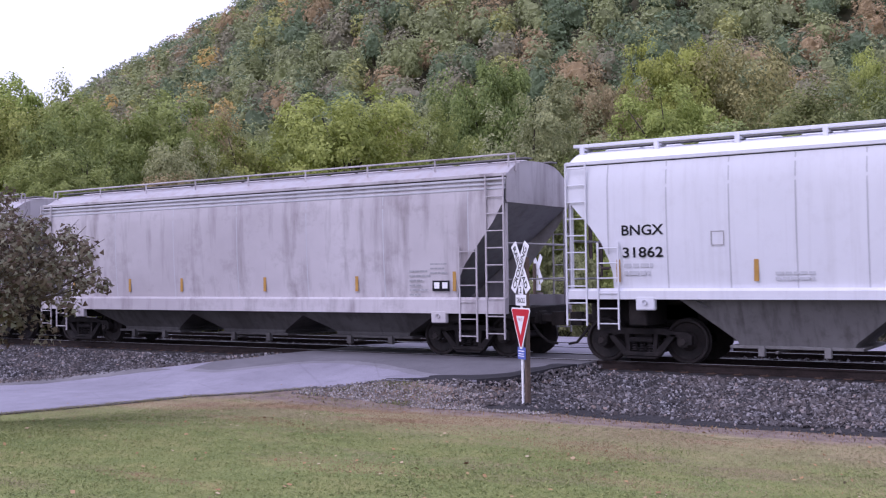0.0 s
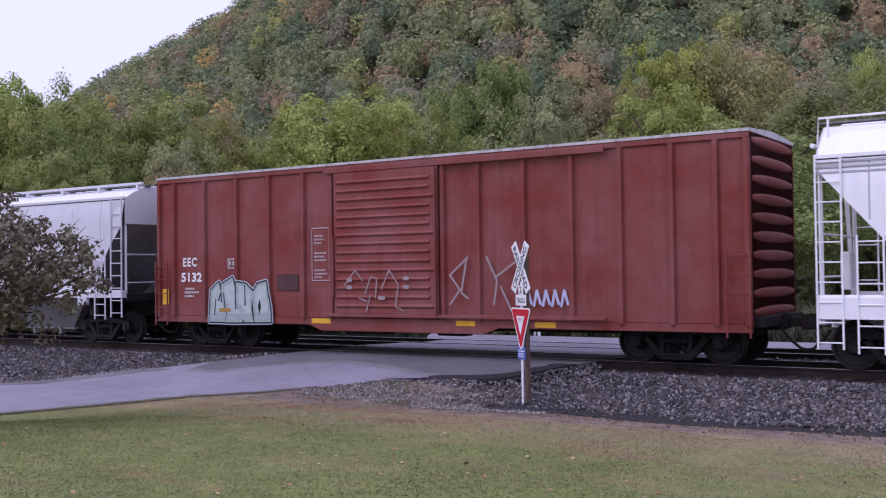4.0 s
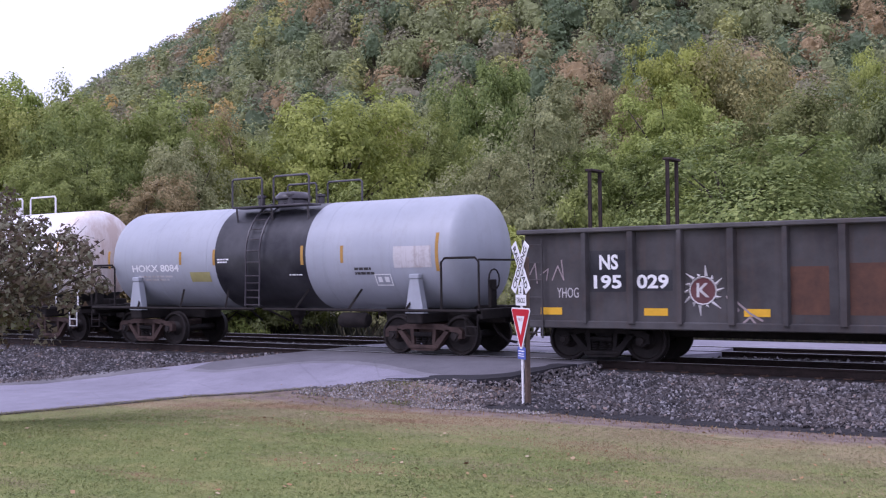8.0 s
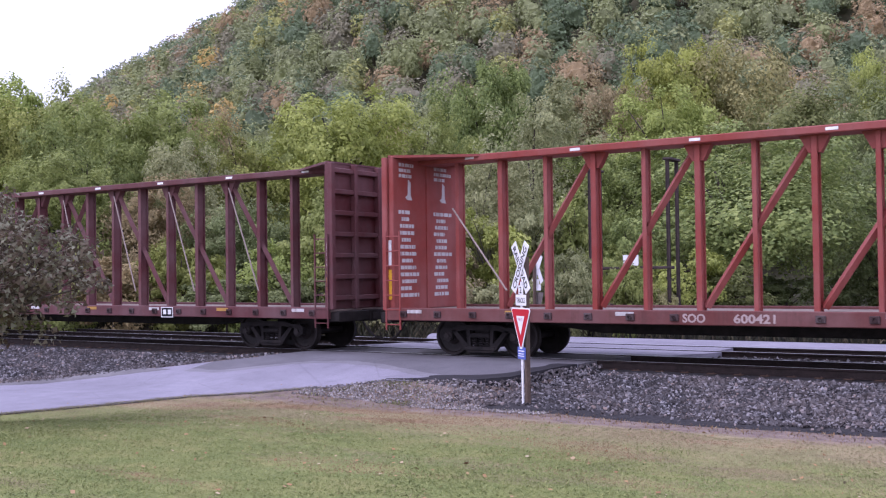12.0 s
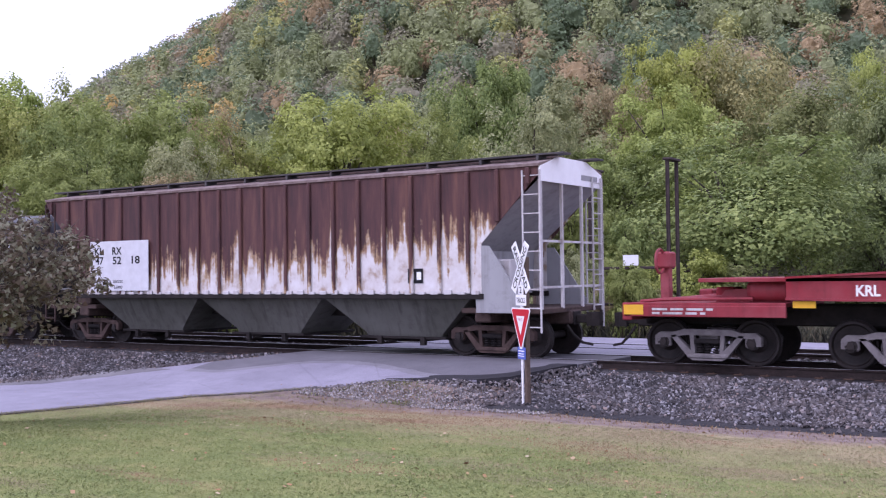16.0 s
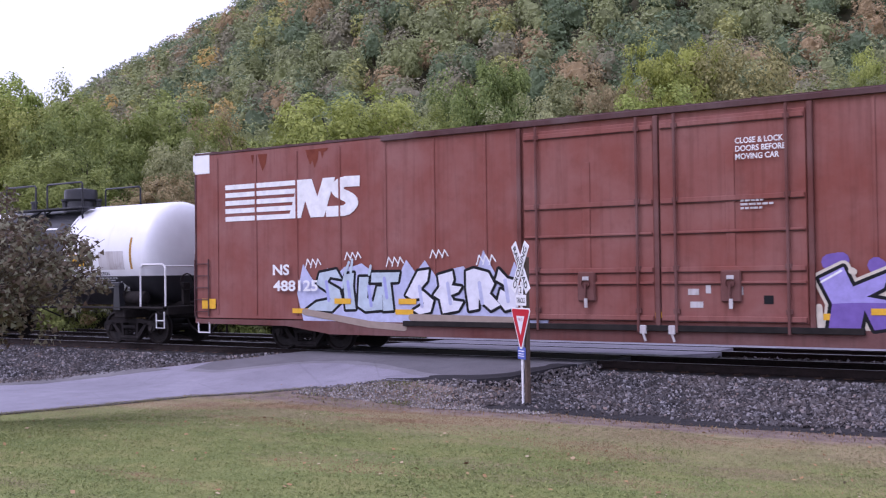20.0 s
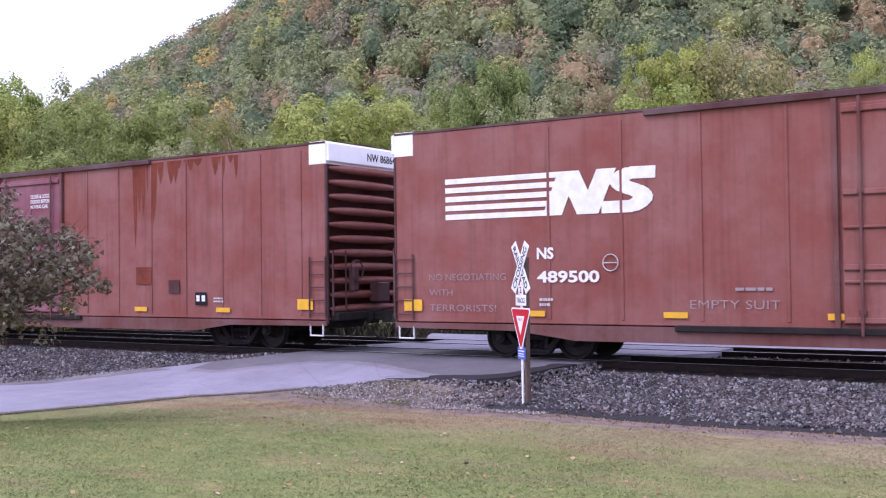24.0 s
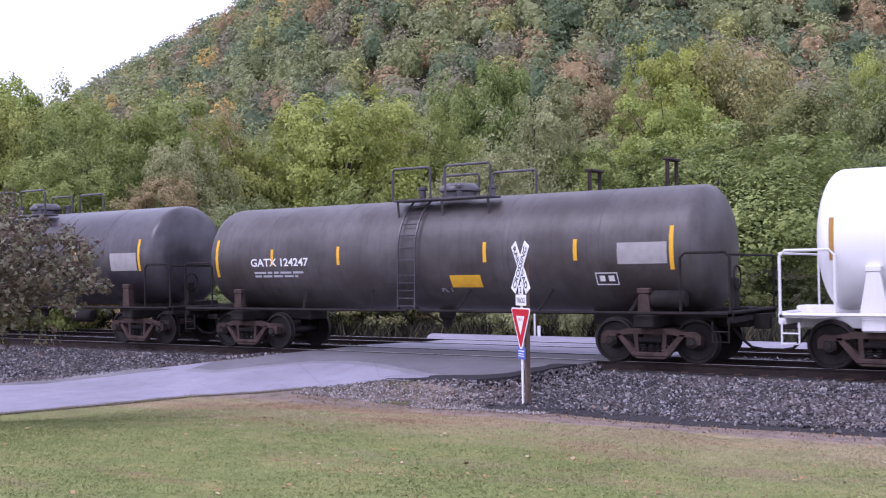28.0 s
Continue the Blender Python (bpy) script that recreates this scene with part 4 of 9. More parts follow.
        part("brake_box", Geo().box(s * (half - 1.55), s * (half - 0.95), -1.2, -0.5, 1.12, 2.2, 0.03), M["pale_end" if s > 0 else "truck_brown"], car)
    part("side_sill", Geo().box(-6.9, 6.9, -hy - 0.05, -hy + 0.06, z0 - 0.10, z0 + 0.02, 0.01).box(-6.9, 6.9, hy - 0.06, hy + 0.05, z0 - 0.10, z0 + 0.02, 0.01), M["under"], car)
    rag = Geo()
    for i in range(38):
        x = -6.7 + i * 13.4 / 37
        rag.box(x - 0.10, x + 0.10, -hy - 0.055, -hy - 0.012, z0 - 0.0, z0 + 0.07 + 0.02 * (i % 3), 0.01)
    part("sill_cleats", rag, M["pale_end"], car)
    part("centre_sill", Geo().box(-7, 7, -0.3, 0.3, 0.85, 1.2, 0.02), M["under"], car)
    outlet_bays(car, (-4.3, 0.0, 4.3), 2.13, z0 - 0.08, "bay_olive", gate_mat="under")
    p = part("number_panel", Geo().box(-6.22, -3.80, -hy - 0.082, -hy - 0.07, 1.53, 2.93), M["panel_white"], car, "flat white panel with black lettering")
    yf = -hy - 0.087
    for txt, x, z, w in (("KL", -6.02, 2.55, 0.36), ("RX", -5.28, 2.55, 0.40), ("47", -6.0, 2.28, 0.35), ("52", -5.26, 2.28, 0.36), ("18", -4.47, 2.29, 0.33)):
        mark(p, "lettering", letters(txt, 0.215, w, 0.02), "black", x, yf, z)
    for txt, x, z, w in (("LD LMT", -6.05, 1.75, 0.45), ("LT WT", -6.05, 1.59, 0.40), ("200200", -5.26, 1.75, 0.42), ("62800", -5.22, 1.59, 0.36)):
        mark(p, "lettering", letters(txt, 0.085, w), "black", x, yf, z)
    d = mark(car, "data_panel", strip(0, 0.42, 0, 0.34, 0), "black", 4.87, -hy - 0.012, 1.68)
    part("data_square", Geo().box(4.92, 5.04, -hy - 0.022, -hy - 0.017, 1.76, 1.94), M["white"], d)
    part("data_square", Geo().box(5.12, 5.24, -hy - 0.022, -hy - 0.017, 1.76, 1.94), M["white"], d)
    mark(car, "end_lettering", Geo().box(half + 0.007, half + 0.012, 0.45, 1.3, 4.0, 4.12), "slope_grey", 0, 0, 0)
    finish(car, x0, (-6.8, 6.8), half - 0.12, "truck_brown")
    return car


M["rust_plate"] = rusty("rust_brown_plate", (0.045, 0.022, 0.02), (0.11, 0.055, 0.045), 0.5, 2.0)
M["roof_rust"] = rusty("rusty_pale_roof", (0.075, 0.040, 0.036), (0.30, 0.24, 0.22), 0.5, 2.5)
M["bay_olive"] = paint("olive_grey_bay_sheet", (0.085, 0.085, 0.072), (0.026, 0.023, 0.02), 0.5, 0.6, 0.7)
ribbed_hopper(178.8)


# ---------- tank cars ----------
def tank_car(label, x0, half, r, zc, bands, truck_x, look_="truck_brown", plat="tall", plat_x=(-1.1, 1.1), plat_mat="tank_sooty", frame_mat="under", rail_mat="under", saddle=True, dome_mat=None, strips=(), strip_mat="ochre", ladder_x=0.0, flat_head=0.32, hand_mat=None, dome_x=None, dome_h=1.0, dome_r=1.0, reservoir="below"):
    """A tank on a stub frame. bands: (where the band ends in x, material), front to back."""
    car = thing("tank_car", label, "tank car", "freight cars")

    def rad(x):
        d = half - abs(x)
        if d >= flat_head * 1.6:
            return r
        t = max(0.0, d / (flat_head * 1.6))
        return r * math.sqrt(max(0.0, 1 - (1 - t) ** 2.4)) if t > 0 else 0.0
    prev = -half
    for end, mat in bands:
        cuts = sorted({prev, end, *[x for x in steps(-half, -half + 0.55, 12) + steps(half - 0.55, half, 12) + steps(-half + 0.6, half - 0.6, 10) if prev < x < end]})
        part("tank_shell", Geo().spin([(x, rad(x)) for x in cuts], "x", (0, 0, zc), 48), M[mat], car, smooth=50)
        prev = end
    # welded rings
    for x in (-half * 0.66, -half * 0.33, half * 0.33, half * 0.66):
        m = next(mt for e, mt in bands if x <= e)
        part("weld_ring", Geo().spin([(x - 0.012, r), (x - 0.008, r + 0.005), (x + 0.008, r + 0.005), (x + 0.012, r)], "x", (0, 0, zc), 48), M["seam_dark" if m in ("white_belly", "tank_clean") else m], car)
    zb = zc - r
    # stub frame, saddles, side walkways
    for s in (-1, 1):
        xa, xb = s * (truck_x - 1.6), s * (half + 0.45)
        fr = Geo().box(xa, xb, -0.33, 0.33, 0.74, max(0.98, zb + 0.12), 0.02).box(s * (half - 0.35), s * (half + 0.5), -1.45, 1.45, 0.98, 1.06, 0.01)
        fr.box(s * (half + 0.36), s * (half + 0.5), -1.45, 1.45, 0.86, 1.1, 0.02).box(s * truck_x - 0.22, s * truck_x + 0.22, -1.42, 1.42, 0.74, 1.0, 0.03)
        part("end_frame", fr, M[frame_mat], car)
        if saddle:
            for sy in (-1, 1):
                sd = Geo()
                small = bands[0][1] not in ("tank_grey", "tank_clean")
                zs_, wb_ = (zc - 0.86, 0.14) if small else (zc - 0.55, 0.26)
                sd.prism([(s * truck_x - wb_, 0.98), (s * truck_x + wb_, 0.98), (s * truck_x + 0.10, zs_), (s * truck_x - 0.10, zs_)], "y", sy * (r - 0.16), sy * (r + 0.03))
                sd.box(s * truck_x - 0.14, s * truck_x + 0.14, sy * (r - 0.12), sy * (r + 0.05), zs_ - 0.07, zs_ + 0.05, 0.02)
                part("saddle", sd, M["truck_brown" if small and bands[0][1] != "two_tone" else bands[0][1] if frame_mat == "under" else frame_mat], car)
        for sy in (-1, 1):
            part("side_rail", Geo().tube([(s * (half + 0.4), sy * 1.5, 1.05), (s * 0.15, sy * 1.5, 1.05)], 0.035, 6), M[rail_mat], car)
            for k in range(3):
                x = s * (1.2 + k * (half - 2.4) / 2.2)
                part("rail_bracket", Geo().bar((x, sy * 1.5, 1.06), (x + s * 0.18, sy * (r * 0.86), zc - r * 0.62), 0.05), M[rail_mat], car)
        # end handrail loop
        yl = -1.48
        part("end_handrail", Geo().tube([(s * (half - 0.55), yl, 1.08), (s * (half - 0.55), yl, 2.15), (s * (half - 0.45), yl, 2.25), (s * (half + 0.35), yl, 2.25), (s * (half + 0.45), yl, 2.15), (s * (half + 0.45), yl, 1.1)], 0.028, 6)
             .tube([(s * (half + 0.45), yl, 2.2), (s * (half + 0.45), 1.48, 2.2), (s * (half + 0.45), 1.48, 1.1)], 0.025, 6), M[hand_mat or rail_mat], car)
        step = Geo()
        for k in range(2):
            step.tube([(s * (half + 0.1), yl - 0.02, 0.9), (s * (half + 0.1), yl - 0.02, 0.5 + 0.2 * k), (s * (half + 0.42), yl - 0.02, 0.5 + 0.2 * k), (s * (half + 0.42), yl - 0.02, 0.95)], 0.02, 5)
        part("stirrup_step", step, M[hand_mat or rail_mat], car)
    # brake gear at the rear end
    part("brake_wheel", Geo().tube([(half + 0.30, -0.55 + 0.24 * math.cos(a * 0.524), 1.75 + 0.24 * math.sin(a * 0.524)) for a in range(13)], 0.02, 5, False).box(half + 0.2, half + 0.3, -0.68, -0.42, 1.1, 1.75, 0.02), M[rail_mat], car)
    part("air_reservoir", Geo().spin([(truck_x - 0.45, 0), (truck_x - 0.42, 0.15), (truck_x - 0.35, 0.19), (truck_x + 0.35, 0.19), (truck_x + 0.42, 0.15), (truck_x + 0.45, 0)], "x", (-truck_x * 0.45, -0.9, 0.78) if reservoir == "below" else (0.42, -1.18, 1.32), 14), M["under"], car)
    part("bottom_outlet", Geo().spin([(zb + 0.1, 0.22), (zb - 0.18, 0.2), (zb - 0.25, 0.12), (zb - 0.42, 0.1), (zb - 0.42, 0)], "z", (0, 0, 0), 14), M["under"], car)
    # top platform with railings, dome and ladders
    zt = zc + r
    p0, p1 = plat_x
    dm = M[dome_mat or plat_mat]
    lid = 0.1 * (dome_h > 1.2)
    prof = [(zt - 0.12, 0.42), (zt + 0.12 * dome_h, 0.42), (zt + 0.16 * dome_h, 0.5), (zt + 0.22 * dome_h + lid, 0.5), (zt + 0.34 * dome_h, 0.38 + lid), (zt + 0.38 * dome_h, 0.0)]
    part("dome", Geo().spin([(a, b * dome_r) for a, b in prof], "z", ((p0 + p1) / 2 - 0.15 if dome_x is None else dome_x, 0, 0), 20), dm, car, smooth=45)
    pg = Geo()
    for sy in (-1, 1):
        pg.box(p0, p1, sy * 0.62, sy * 1.12, zt - 0.10, zt - 0.05, 0.01)
        for x in (p0 + 0.1, 0.5 * (p0 + p1), p1 - 0.1):
            pg.bar((x, sy * 1.05, zt - 0.08), (x, sy * 0.98, zc + r * 0.55), 0.05)
    part("platform", pg, M[plat_mat], car)
    if plat == "tall":
        for sy in (-1, 1):
            pr = Geo()
            for a, b in ((p0, p0 + (p1 - p0) * 0.40), (p0 + (p1 - p0) * 0.55, p1)):
                pr.tube([(a, sy * 1.1, zt - 0.05), (a, sy * 1.1, zt + 0.62), (a + 0.05, sy * 1.1, zt + 0.68), (b - 0.05, sy * 1.1, zt + 0.68), (b, sy * 1.1, zt + 0.62), (b, sy * 1.1, zt - 0.05)], 0.030, 6)
            part("platform_railing", pr, M[plat_mat], car)
        for k in range(2, 4) if dome_r < 1 else range(4):
            vl = Geo()
            x = p0 + 0.35 + k * (p1 - p0 - 0.6) / 4
            vl.spin([(zt, 0.09), (zt + 0.2, 0.09), (zt + 0.22, 0.12), (zt + 0.28, 0.12), (zt + 0.3, 0.0)], "z", (x, 0.3 if k % 2 else -0.35, 0), 10)
            part("valve", vl, M[plat_mat], car)
    else:
        pr = Geo()
        for x in steps(p0, p1, 4):
            pr.tube([(x, -0.7, zt - 0.15), (x, -0.7, zt + 0.20)], 0.025, 5)
        pr.tube([(p0, -0.7, zt + 0.08), (p1, -0.7, zt + 0.08)], 0.025, 5)
        for x in (p0, p1 - 0.5):
            pr.tube([(x, -0.7, zt + 0.1), (x, -0.7, zt + 0.42)], 0.022, 5)
        pr.tube([(p1 - 0.5, 0.3, zt + 0.35), (p1 + 0.3, 0.3, zt + 0.46), (p1 + 0.9, 0.3, zt + 0.30)], 0.022, 5)
        part("platform_railing", pr, M[plat_mat], car)
    for sy in (-1,):
        lg = Geo()
        rr, z_low = r + 0.10, zc - 0.93 * r
        stay = Geo()
        for dx in (-0.24, 0.24):
            stay.bar((ladder_x + dx, sy * (r + 0.10), z_low + 0.02), (ladder_x + dx * 2.0, sy * 0.6, 0.72), 0.035)
        part("ladder_stay", stay, M["under"], car)
        arc = [(sy * rr * math.cos(a), zc + rr * math.sin(a)) for a in steps(1.25, -0.15, 9)]
        for dx in (-0.24, 0.24):
            lg.tube([(ladder_x + dx, p[0], p[1]) for p in arc] + [(ladder_x + dx, sy * (r + 0.12), z_low)], 0.024, 5)
        for a in steps(1.1, -0.1, 6):
            lg.tube([(ladder_x - 0.24, sy * rr * math.cos(a), zc + rr * math.sin(a)), (ladder_x + 0.24, sy * rr * math.cos(a), zc + rr * math.sin(a))], 0.018, 5)
        for z in steps(zc - 0.5, z_low + 0.04, 4):
            lg.tube([(ladder_x - 0.24, sy * (r + 0.11), z), (ladder_x + 0.24, sy * (r + 0.11), z)], 0.018, 5)
        part("ladder", lg, M[plat_mat], car)
    for x, h in strips:
        part("reflector", Geo().sheet(lambda xx, a: (xx, -(r + 0.006) * math.cos(a), zc + (r + 0.006) * math.sin(a)), [x, x + 0.09], steps(-h / 2 / r, h / 2 / r, 4)), M[strip_mat], car)
    finish(car, x0, (-truck_x, truck_x), half + 0.02, look_)

    def on(x0_, z0_, geo, mat, name="lettering", label=""):
        """Lays flat work on the curved near side."""
        out = []
        for a, b, c in geo.v:
            ang = math.asin(max(-0.99, min(0.99, (z0_ + c - zc) / r)))
            out.append((x0_ + a, -(r + 0.006 - b) * math.cos(ang), zc + (r + 0.006 - b) * math.sin(ang)))
        geo.v = out
        ob = part(name, geo, M[mat], car, label, 0)
        return tagged(ob, kind="stuff") if name == "stencil_block" else ob
    return car, on


def raised(geo, d=0.006):
    geo.v = [(a, b - d, c) for a, b, c in geo.v]
    return geo


def two_tone_paint(name, level, pale_):
    """White over black, parted along a level line, for a tank that carries both."""
    m, nt, b = material(name)
    tc = nt.nodes.new("ShaderNodeTexCoord")
    sep = nt.nodes.new("ShaderNodeSeparateXYZ")
    nt.links.new(tc.outputs["Object"], sep.inputs[0])
    st = nt.nodes.new("ShaderNodeMath")
    st.operation = "GREATER_THAN"
    st.inputs[1].default_value = level
    nt.links.new(sep.outputs["Z"], st.inputs[0])
    pale = ramp(nt, noise_at(nt, 1.4, 6), [(0.3, tuple(c * 0.9 for c in pale_)), (0.7, pale_)])
    dark = ramp(nt, noise_at(nt, 2.5, 6), [(0.3, (0.018, 0.018, 0.022)), (0.7, (0.035, 0.034, 0.038))])
    nt.links.new(mix(nt, st.outputs[0], dark, pale), b.inputs["Base Color"])
    b.inputs["Roughness"].default_value = 0.4
    return m


M["two_tone"] = two_tone_paint("white_over_black_paint", 1.94, (0.82, 0.82, 0.84))


def stained_white():
    """White paint over a black belly, with a wide tan stain below the loading platform and grime at the rear."""
    m, nt, b = material("white_paint_above_a_black_belly")
    tc = nt.nodes.new("ShaderNodeTexCoord")
    sep = nt.nodes.new("ShaderNodeSeparateXYZ")
    nt.links.new(tc.outputs["Object"], sep.inputs[0])

    def step_(op, a, v, c=None):
        n = nt.nodes.new("ShaderNodeMath")
        n.operation = op
        for sock, val in zip(n.inputs, (a, v, c)):
            if isinstance(val, bpy.types.NodeSocket):
                nt.links.new(val, sock)
            elif val is not None:
                sock.default_value = val
        return n.outputs[0]
    near = step_("SUBTRACT", 1.0, step_("DIVIDE", step_("ABSOLUTE", step_("SUBTRACT", sep.outputs["X"], 0.45), 0), 1.5))
    rear = step_("MULTIPLY", step_("SUBTRACT", sep.outputs["X"], 4.6), 0.8)
    where = step_("MAXIMUM", near, rear)
    runs = noise_at(nt, 1.0, 7, (3.2, 2.0, 0.5), 0.7)
    amount = ramp(nt, step_("MULTIPLY_ADD", where, 0.28, runs), [(0.50, (0, 0, 0)), (0.85, (1, 1, 1))])
    pale = ramp(nt, noise_at(nt, 1.4, 6), [(0.3, (0.88, 0.85, 0.84)), (0.7, (0.93, 0.905, 0.90))])
    c = mix(nt, mix(nt, 1.0, amount, (0.8, 0.8, 0.8), "MULTIPLY"), pale, (0.50, 0.36, 0.28))
    dark = ramp(nt, noise_at(nt, 2.5, 6), [(0.3, (0.016, 0.016, 0.018)), (0.7, (0.035, 0.034, 0.034))])
    edge = step_("GREATER_THAN", step_("ADD", sep.outputs["Z"], step_("MULTIPLY", noise_at(nt, 3.0, 4), 0.10)), 1.50)
    nt.links.new(mix(nt, edge, dark, c), b.inputs["Base Color"])
    b.inputs["Roughness"].default_value = 0.42
    b.inputs["Specular IOR Level"].default_value = 0.3
    return m


M["white_belly"] = stained_white()
M["scuff"] = rusty("rust_stain", (0.10, 0.05, 0.03), (0.26, 0.16, 0.11), 0.5, 3.0)
M["board_grey"] = plain("weathered_pale_board", (0.36, 0.34, 0.34), 0.6)
M["scraped_board"] = plain("worn_grey_board", (0.13, 0.13, 0.14), 0.6)
M["tank_brown"] = paint("dull_brown_black_tank_paint", (0.052, 0.043, 0.041), (0.022, 0.018, 0.018), 0.45, 0.5, 0.42, gloss=0.35)
M["olive_card"] = plain("faded_yellow_card", (0.36, 0.33, 0.14), 0.6)


def panel(w, h):
    return Geo().sheet(lambda a, b: (a, 0.0, b), [0, w / 2, w], steps(0, h, 6))


car, on = tank_car("white tank car with rust stains and pale strips", 66.68, 5.75, 1.42, 2.56, [(5.75, "white_belly")], 4.4, plat_mat="chrome_white", rail_mat="under", dome_mat="tank_white",
                   plat_x=(-1.25, 1.75), ladder_x=0.42, strips=((-5.42, 0.85), (-2.3, 0.42), (-0.74, 0.42), (1.92, 0.42), (5.12, 0.85)), strip_mat="ochre", look_="truck_brown", frame_mat="under", hand_mat="chrome_white", dome_x=-0.4, dome_h=1.45, dome_r=0.62)
n = on(-4.56, 2.0, panel(2.14, 0.26), "black", "number_board", "black board with white lettering")
on(-4.45, 2.05, raised(letters("ACFX 76155", 0.17, 1.92, 0.02)), "white")
on(-4.3, 1.76, lines(2, 2.0, 0.16, 2), "seam_dark", "stencil_block")
on(-0.8, 2.2, lines(4, 0.5, 0.42, 3), "seam", "stencil_block")
on(2.6, 2.5, lines(2, 0.7, 0.2, 4), "black", "stencil_block")
on(4.2, 2.46, panel(0.70, 0.30), "gond", "placard")
on(4.0, 1.88, panel(1.03, 0.42), "pale_end", "notice_board")
on(2.9, 1.75, panel(0.5, 0.25), "gond", "placard")
for x, z, w, h in ((0.02, 2.5, 0.05, 1.1), (0.80, 2.7, 0.06, 0.9), (-1.4, 3.0, 0.05, 0.7), (1.3, 2.6, 0.04, 0.8), (0.7, 1.75, 0.05, 0.35), (-4.5, 1.62, 0.35, 0.10)):
    on(x, z, Geo().add([(0, 0, h), (w, 0, h), (w * 0.8, 0, h * 0.5), (w * 0.55, 0, 0), (w * 0.2, 0, h * 0.45)], [(0, 1, 2, 3, 4)]), "scuff", "rust_streak", "thin rust streak")

car, on = tank_car("grey tank car with a black band and a black walkway", 80.05, 6.1, 1.38, 2.40, [(-1.70, "tank_grey"), (1.45, "tank_black"), (6.1, "tank_grey")], 4.75, plat_mat="tank_sooty",
                   plat_x=(-1.3, 1.35), ladder_x=-0.25, strips=((-5.95, 0.5), (-3.05, 0.35), (-1.78, 0.42), (1.28, 0.48), (2.55, 0.42), (5.32, 0.9)), look_="truck_brown")
on(-4.95, 2.05, letters("HOKX 8084", 0.19, 1.86, 0.02), "white")
on(-4.75, 1.80, lines(2, 1.4, 0.18, 2), "pale_end", "stencil_block")
on(-2.69, 1.76, panel(0.75, 0.26), "olive_card", "notice_board", "faded yellow notice")
on(4.14, 2.05, panel(1.07, 0.50), "pale_end", "notice_board", "worn pale notice board")
on(3.52, 1.63, frame_mark(0.48, 0.28, 0.025), "white", "data_panel")
on(2.95, 1.9, lines(2, 0.6, 0.22, 5), "gond", "stencil_block")
on(-1.6, 2.25, lines(2, 0.45, 0.14, 6), "white", "stencil_block")
on(0.85, 1.9, lines(1, 0.65, 0.06, 7), "white", "stencil_block")

car, on = tank_car("glossy black tank car with white lettering and strips", 163.34, 5.95, 1.42, 2.52, [(5.95, "tank_black")], 4.31, plat="low", plat_mat="tank_black", plat_x=(-0.85, 1.1), ladder_x=-0.42,
                   strips=((-5.45, 0.75), (-2.2, 0.45), (-1.9, 0.45), (1.15, 0.45), (1.42, 0.45), (4.95, 0.9)), strip_mat="white", look_="truck_brown")
on(-4.52, 2.0, letters("VTGX17523", 0.20, 1.85, 0.03), "white")
on(-4.4, 1.75, lines(2, 1.2, 0.16, 2), "seam", "stencil_block")
for i, (x, z) in enumerate(((-1.9, 1.75), (0.0, 1.65), (0.95, 1.85), (2.4, 1.7))):
    on(x, z, lines(3, 0.95, 0.24, i + 30), "seam", "stencil_block")
on(3.64, 1.96, panel(1.12, 0.50), "scraped_board", "notice_board", "worn grey notice board")
on(3.44, 1.60, frame_mark(0.46, 0.26, 0.02), "seam", "data_panel")

car, on = tank_car("white tank car with a black middle band and black belly", 218.98, 5.6, 1.50, 2.58, [(-1.93, "two_tone"), (1.72, "tank_black"), (5.6, "two_tone")], 4.1, plat_mat="tank_black",
                   plat_x=(-1.58, 2.1), ladder_x=-0.05, strips=((-4.92, 0.85), (-2.0, 0.45), (0.33, 0.45), (2.82, 0.45), (4.60, 0.9)), strip_mat="ochre", rail_mat="under", hand_mat="chrome_white", look_="truck_dark", dome_x=0.62, dome_h=1.7, reservoir="deck")
on(-4.37, 2.17, letters("UTLX", 0.20, 1.0, 0.03), "black")
on(-3.20, 2.16, letters("631340", 0.20, 0.98, 0.02), "black")
on(-4.3, 2.05, letters("THIS TANK CAR PLACED", 0.06, 0.9), "black")
on(-3.9, 1.68, lines(2, 1.5, 0.2, 4), "seam", "stencil_block")
on(2.0, 2.25, panel(0.67, 0.34), "yellow", "notice_board", "yellow notice")
on(3.29, 2.13, panel(1.06, 0.52), "pale_end", "notice_board", "grey printed notice")
on(2.01, 1.97, letters("SODIUM HYDROXIDE SOLUTION", 0.10, 1.63, 0.01), "black")
on(2.56, 1.65, frame_mark(0.42, 0.26, 0.02), "white", "data_panel")
on(3.15, 1.6, lines(5, 1.0, 0.34, 12), "seam", "stencil_block")
on(0.55, 3.36, panel(0.6, 0.05), "white", "stencil_block")
d = on(3.82, 1.40, Geo().prism([(0, 0.2), (0.2, 0.4), (0.4, 0.2), (0.2, 0.0)], "y", -0.01, 0), "white", "placard", "white diamond placard")
on(-1.2, 1.6, lines(4, 0.3, 0.3, 14), "seam", "stencil_block")

car, on = tank_car("dull dark tank car with yellow strips and streaked sides", 317.05, 6.95, 1.42, 2.52, [(6.95, "tank_sooty")], 5.57, plat_mat="tank_sooty", plat_x=(-1.1, 1.5), ladder_x=-0.93,
                   strips=((-6.74, 0.85), (-3.88, 0.42), (-1.72, 0.42), (3.28, 0.42), (6.02, 0.9)), strip_mat="yellow", look_="truck_brown")
on(-5.54, 1.76, letters("SHPX 210156", 0.20, 2.12, 0.03), "white")
on(-5.4, 1.50, lines(2, 1.5, 0.18, 2), "seam", "stencil_block")
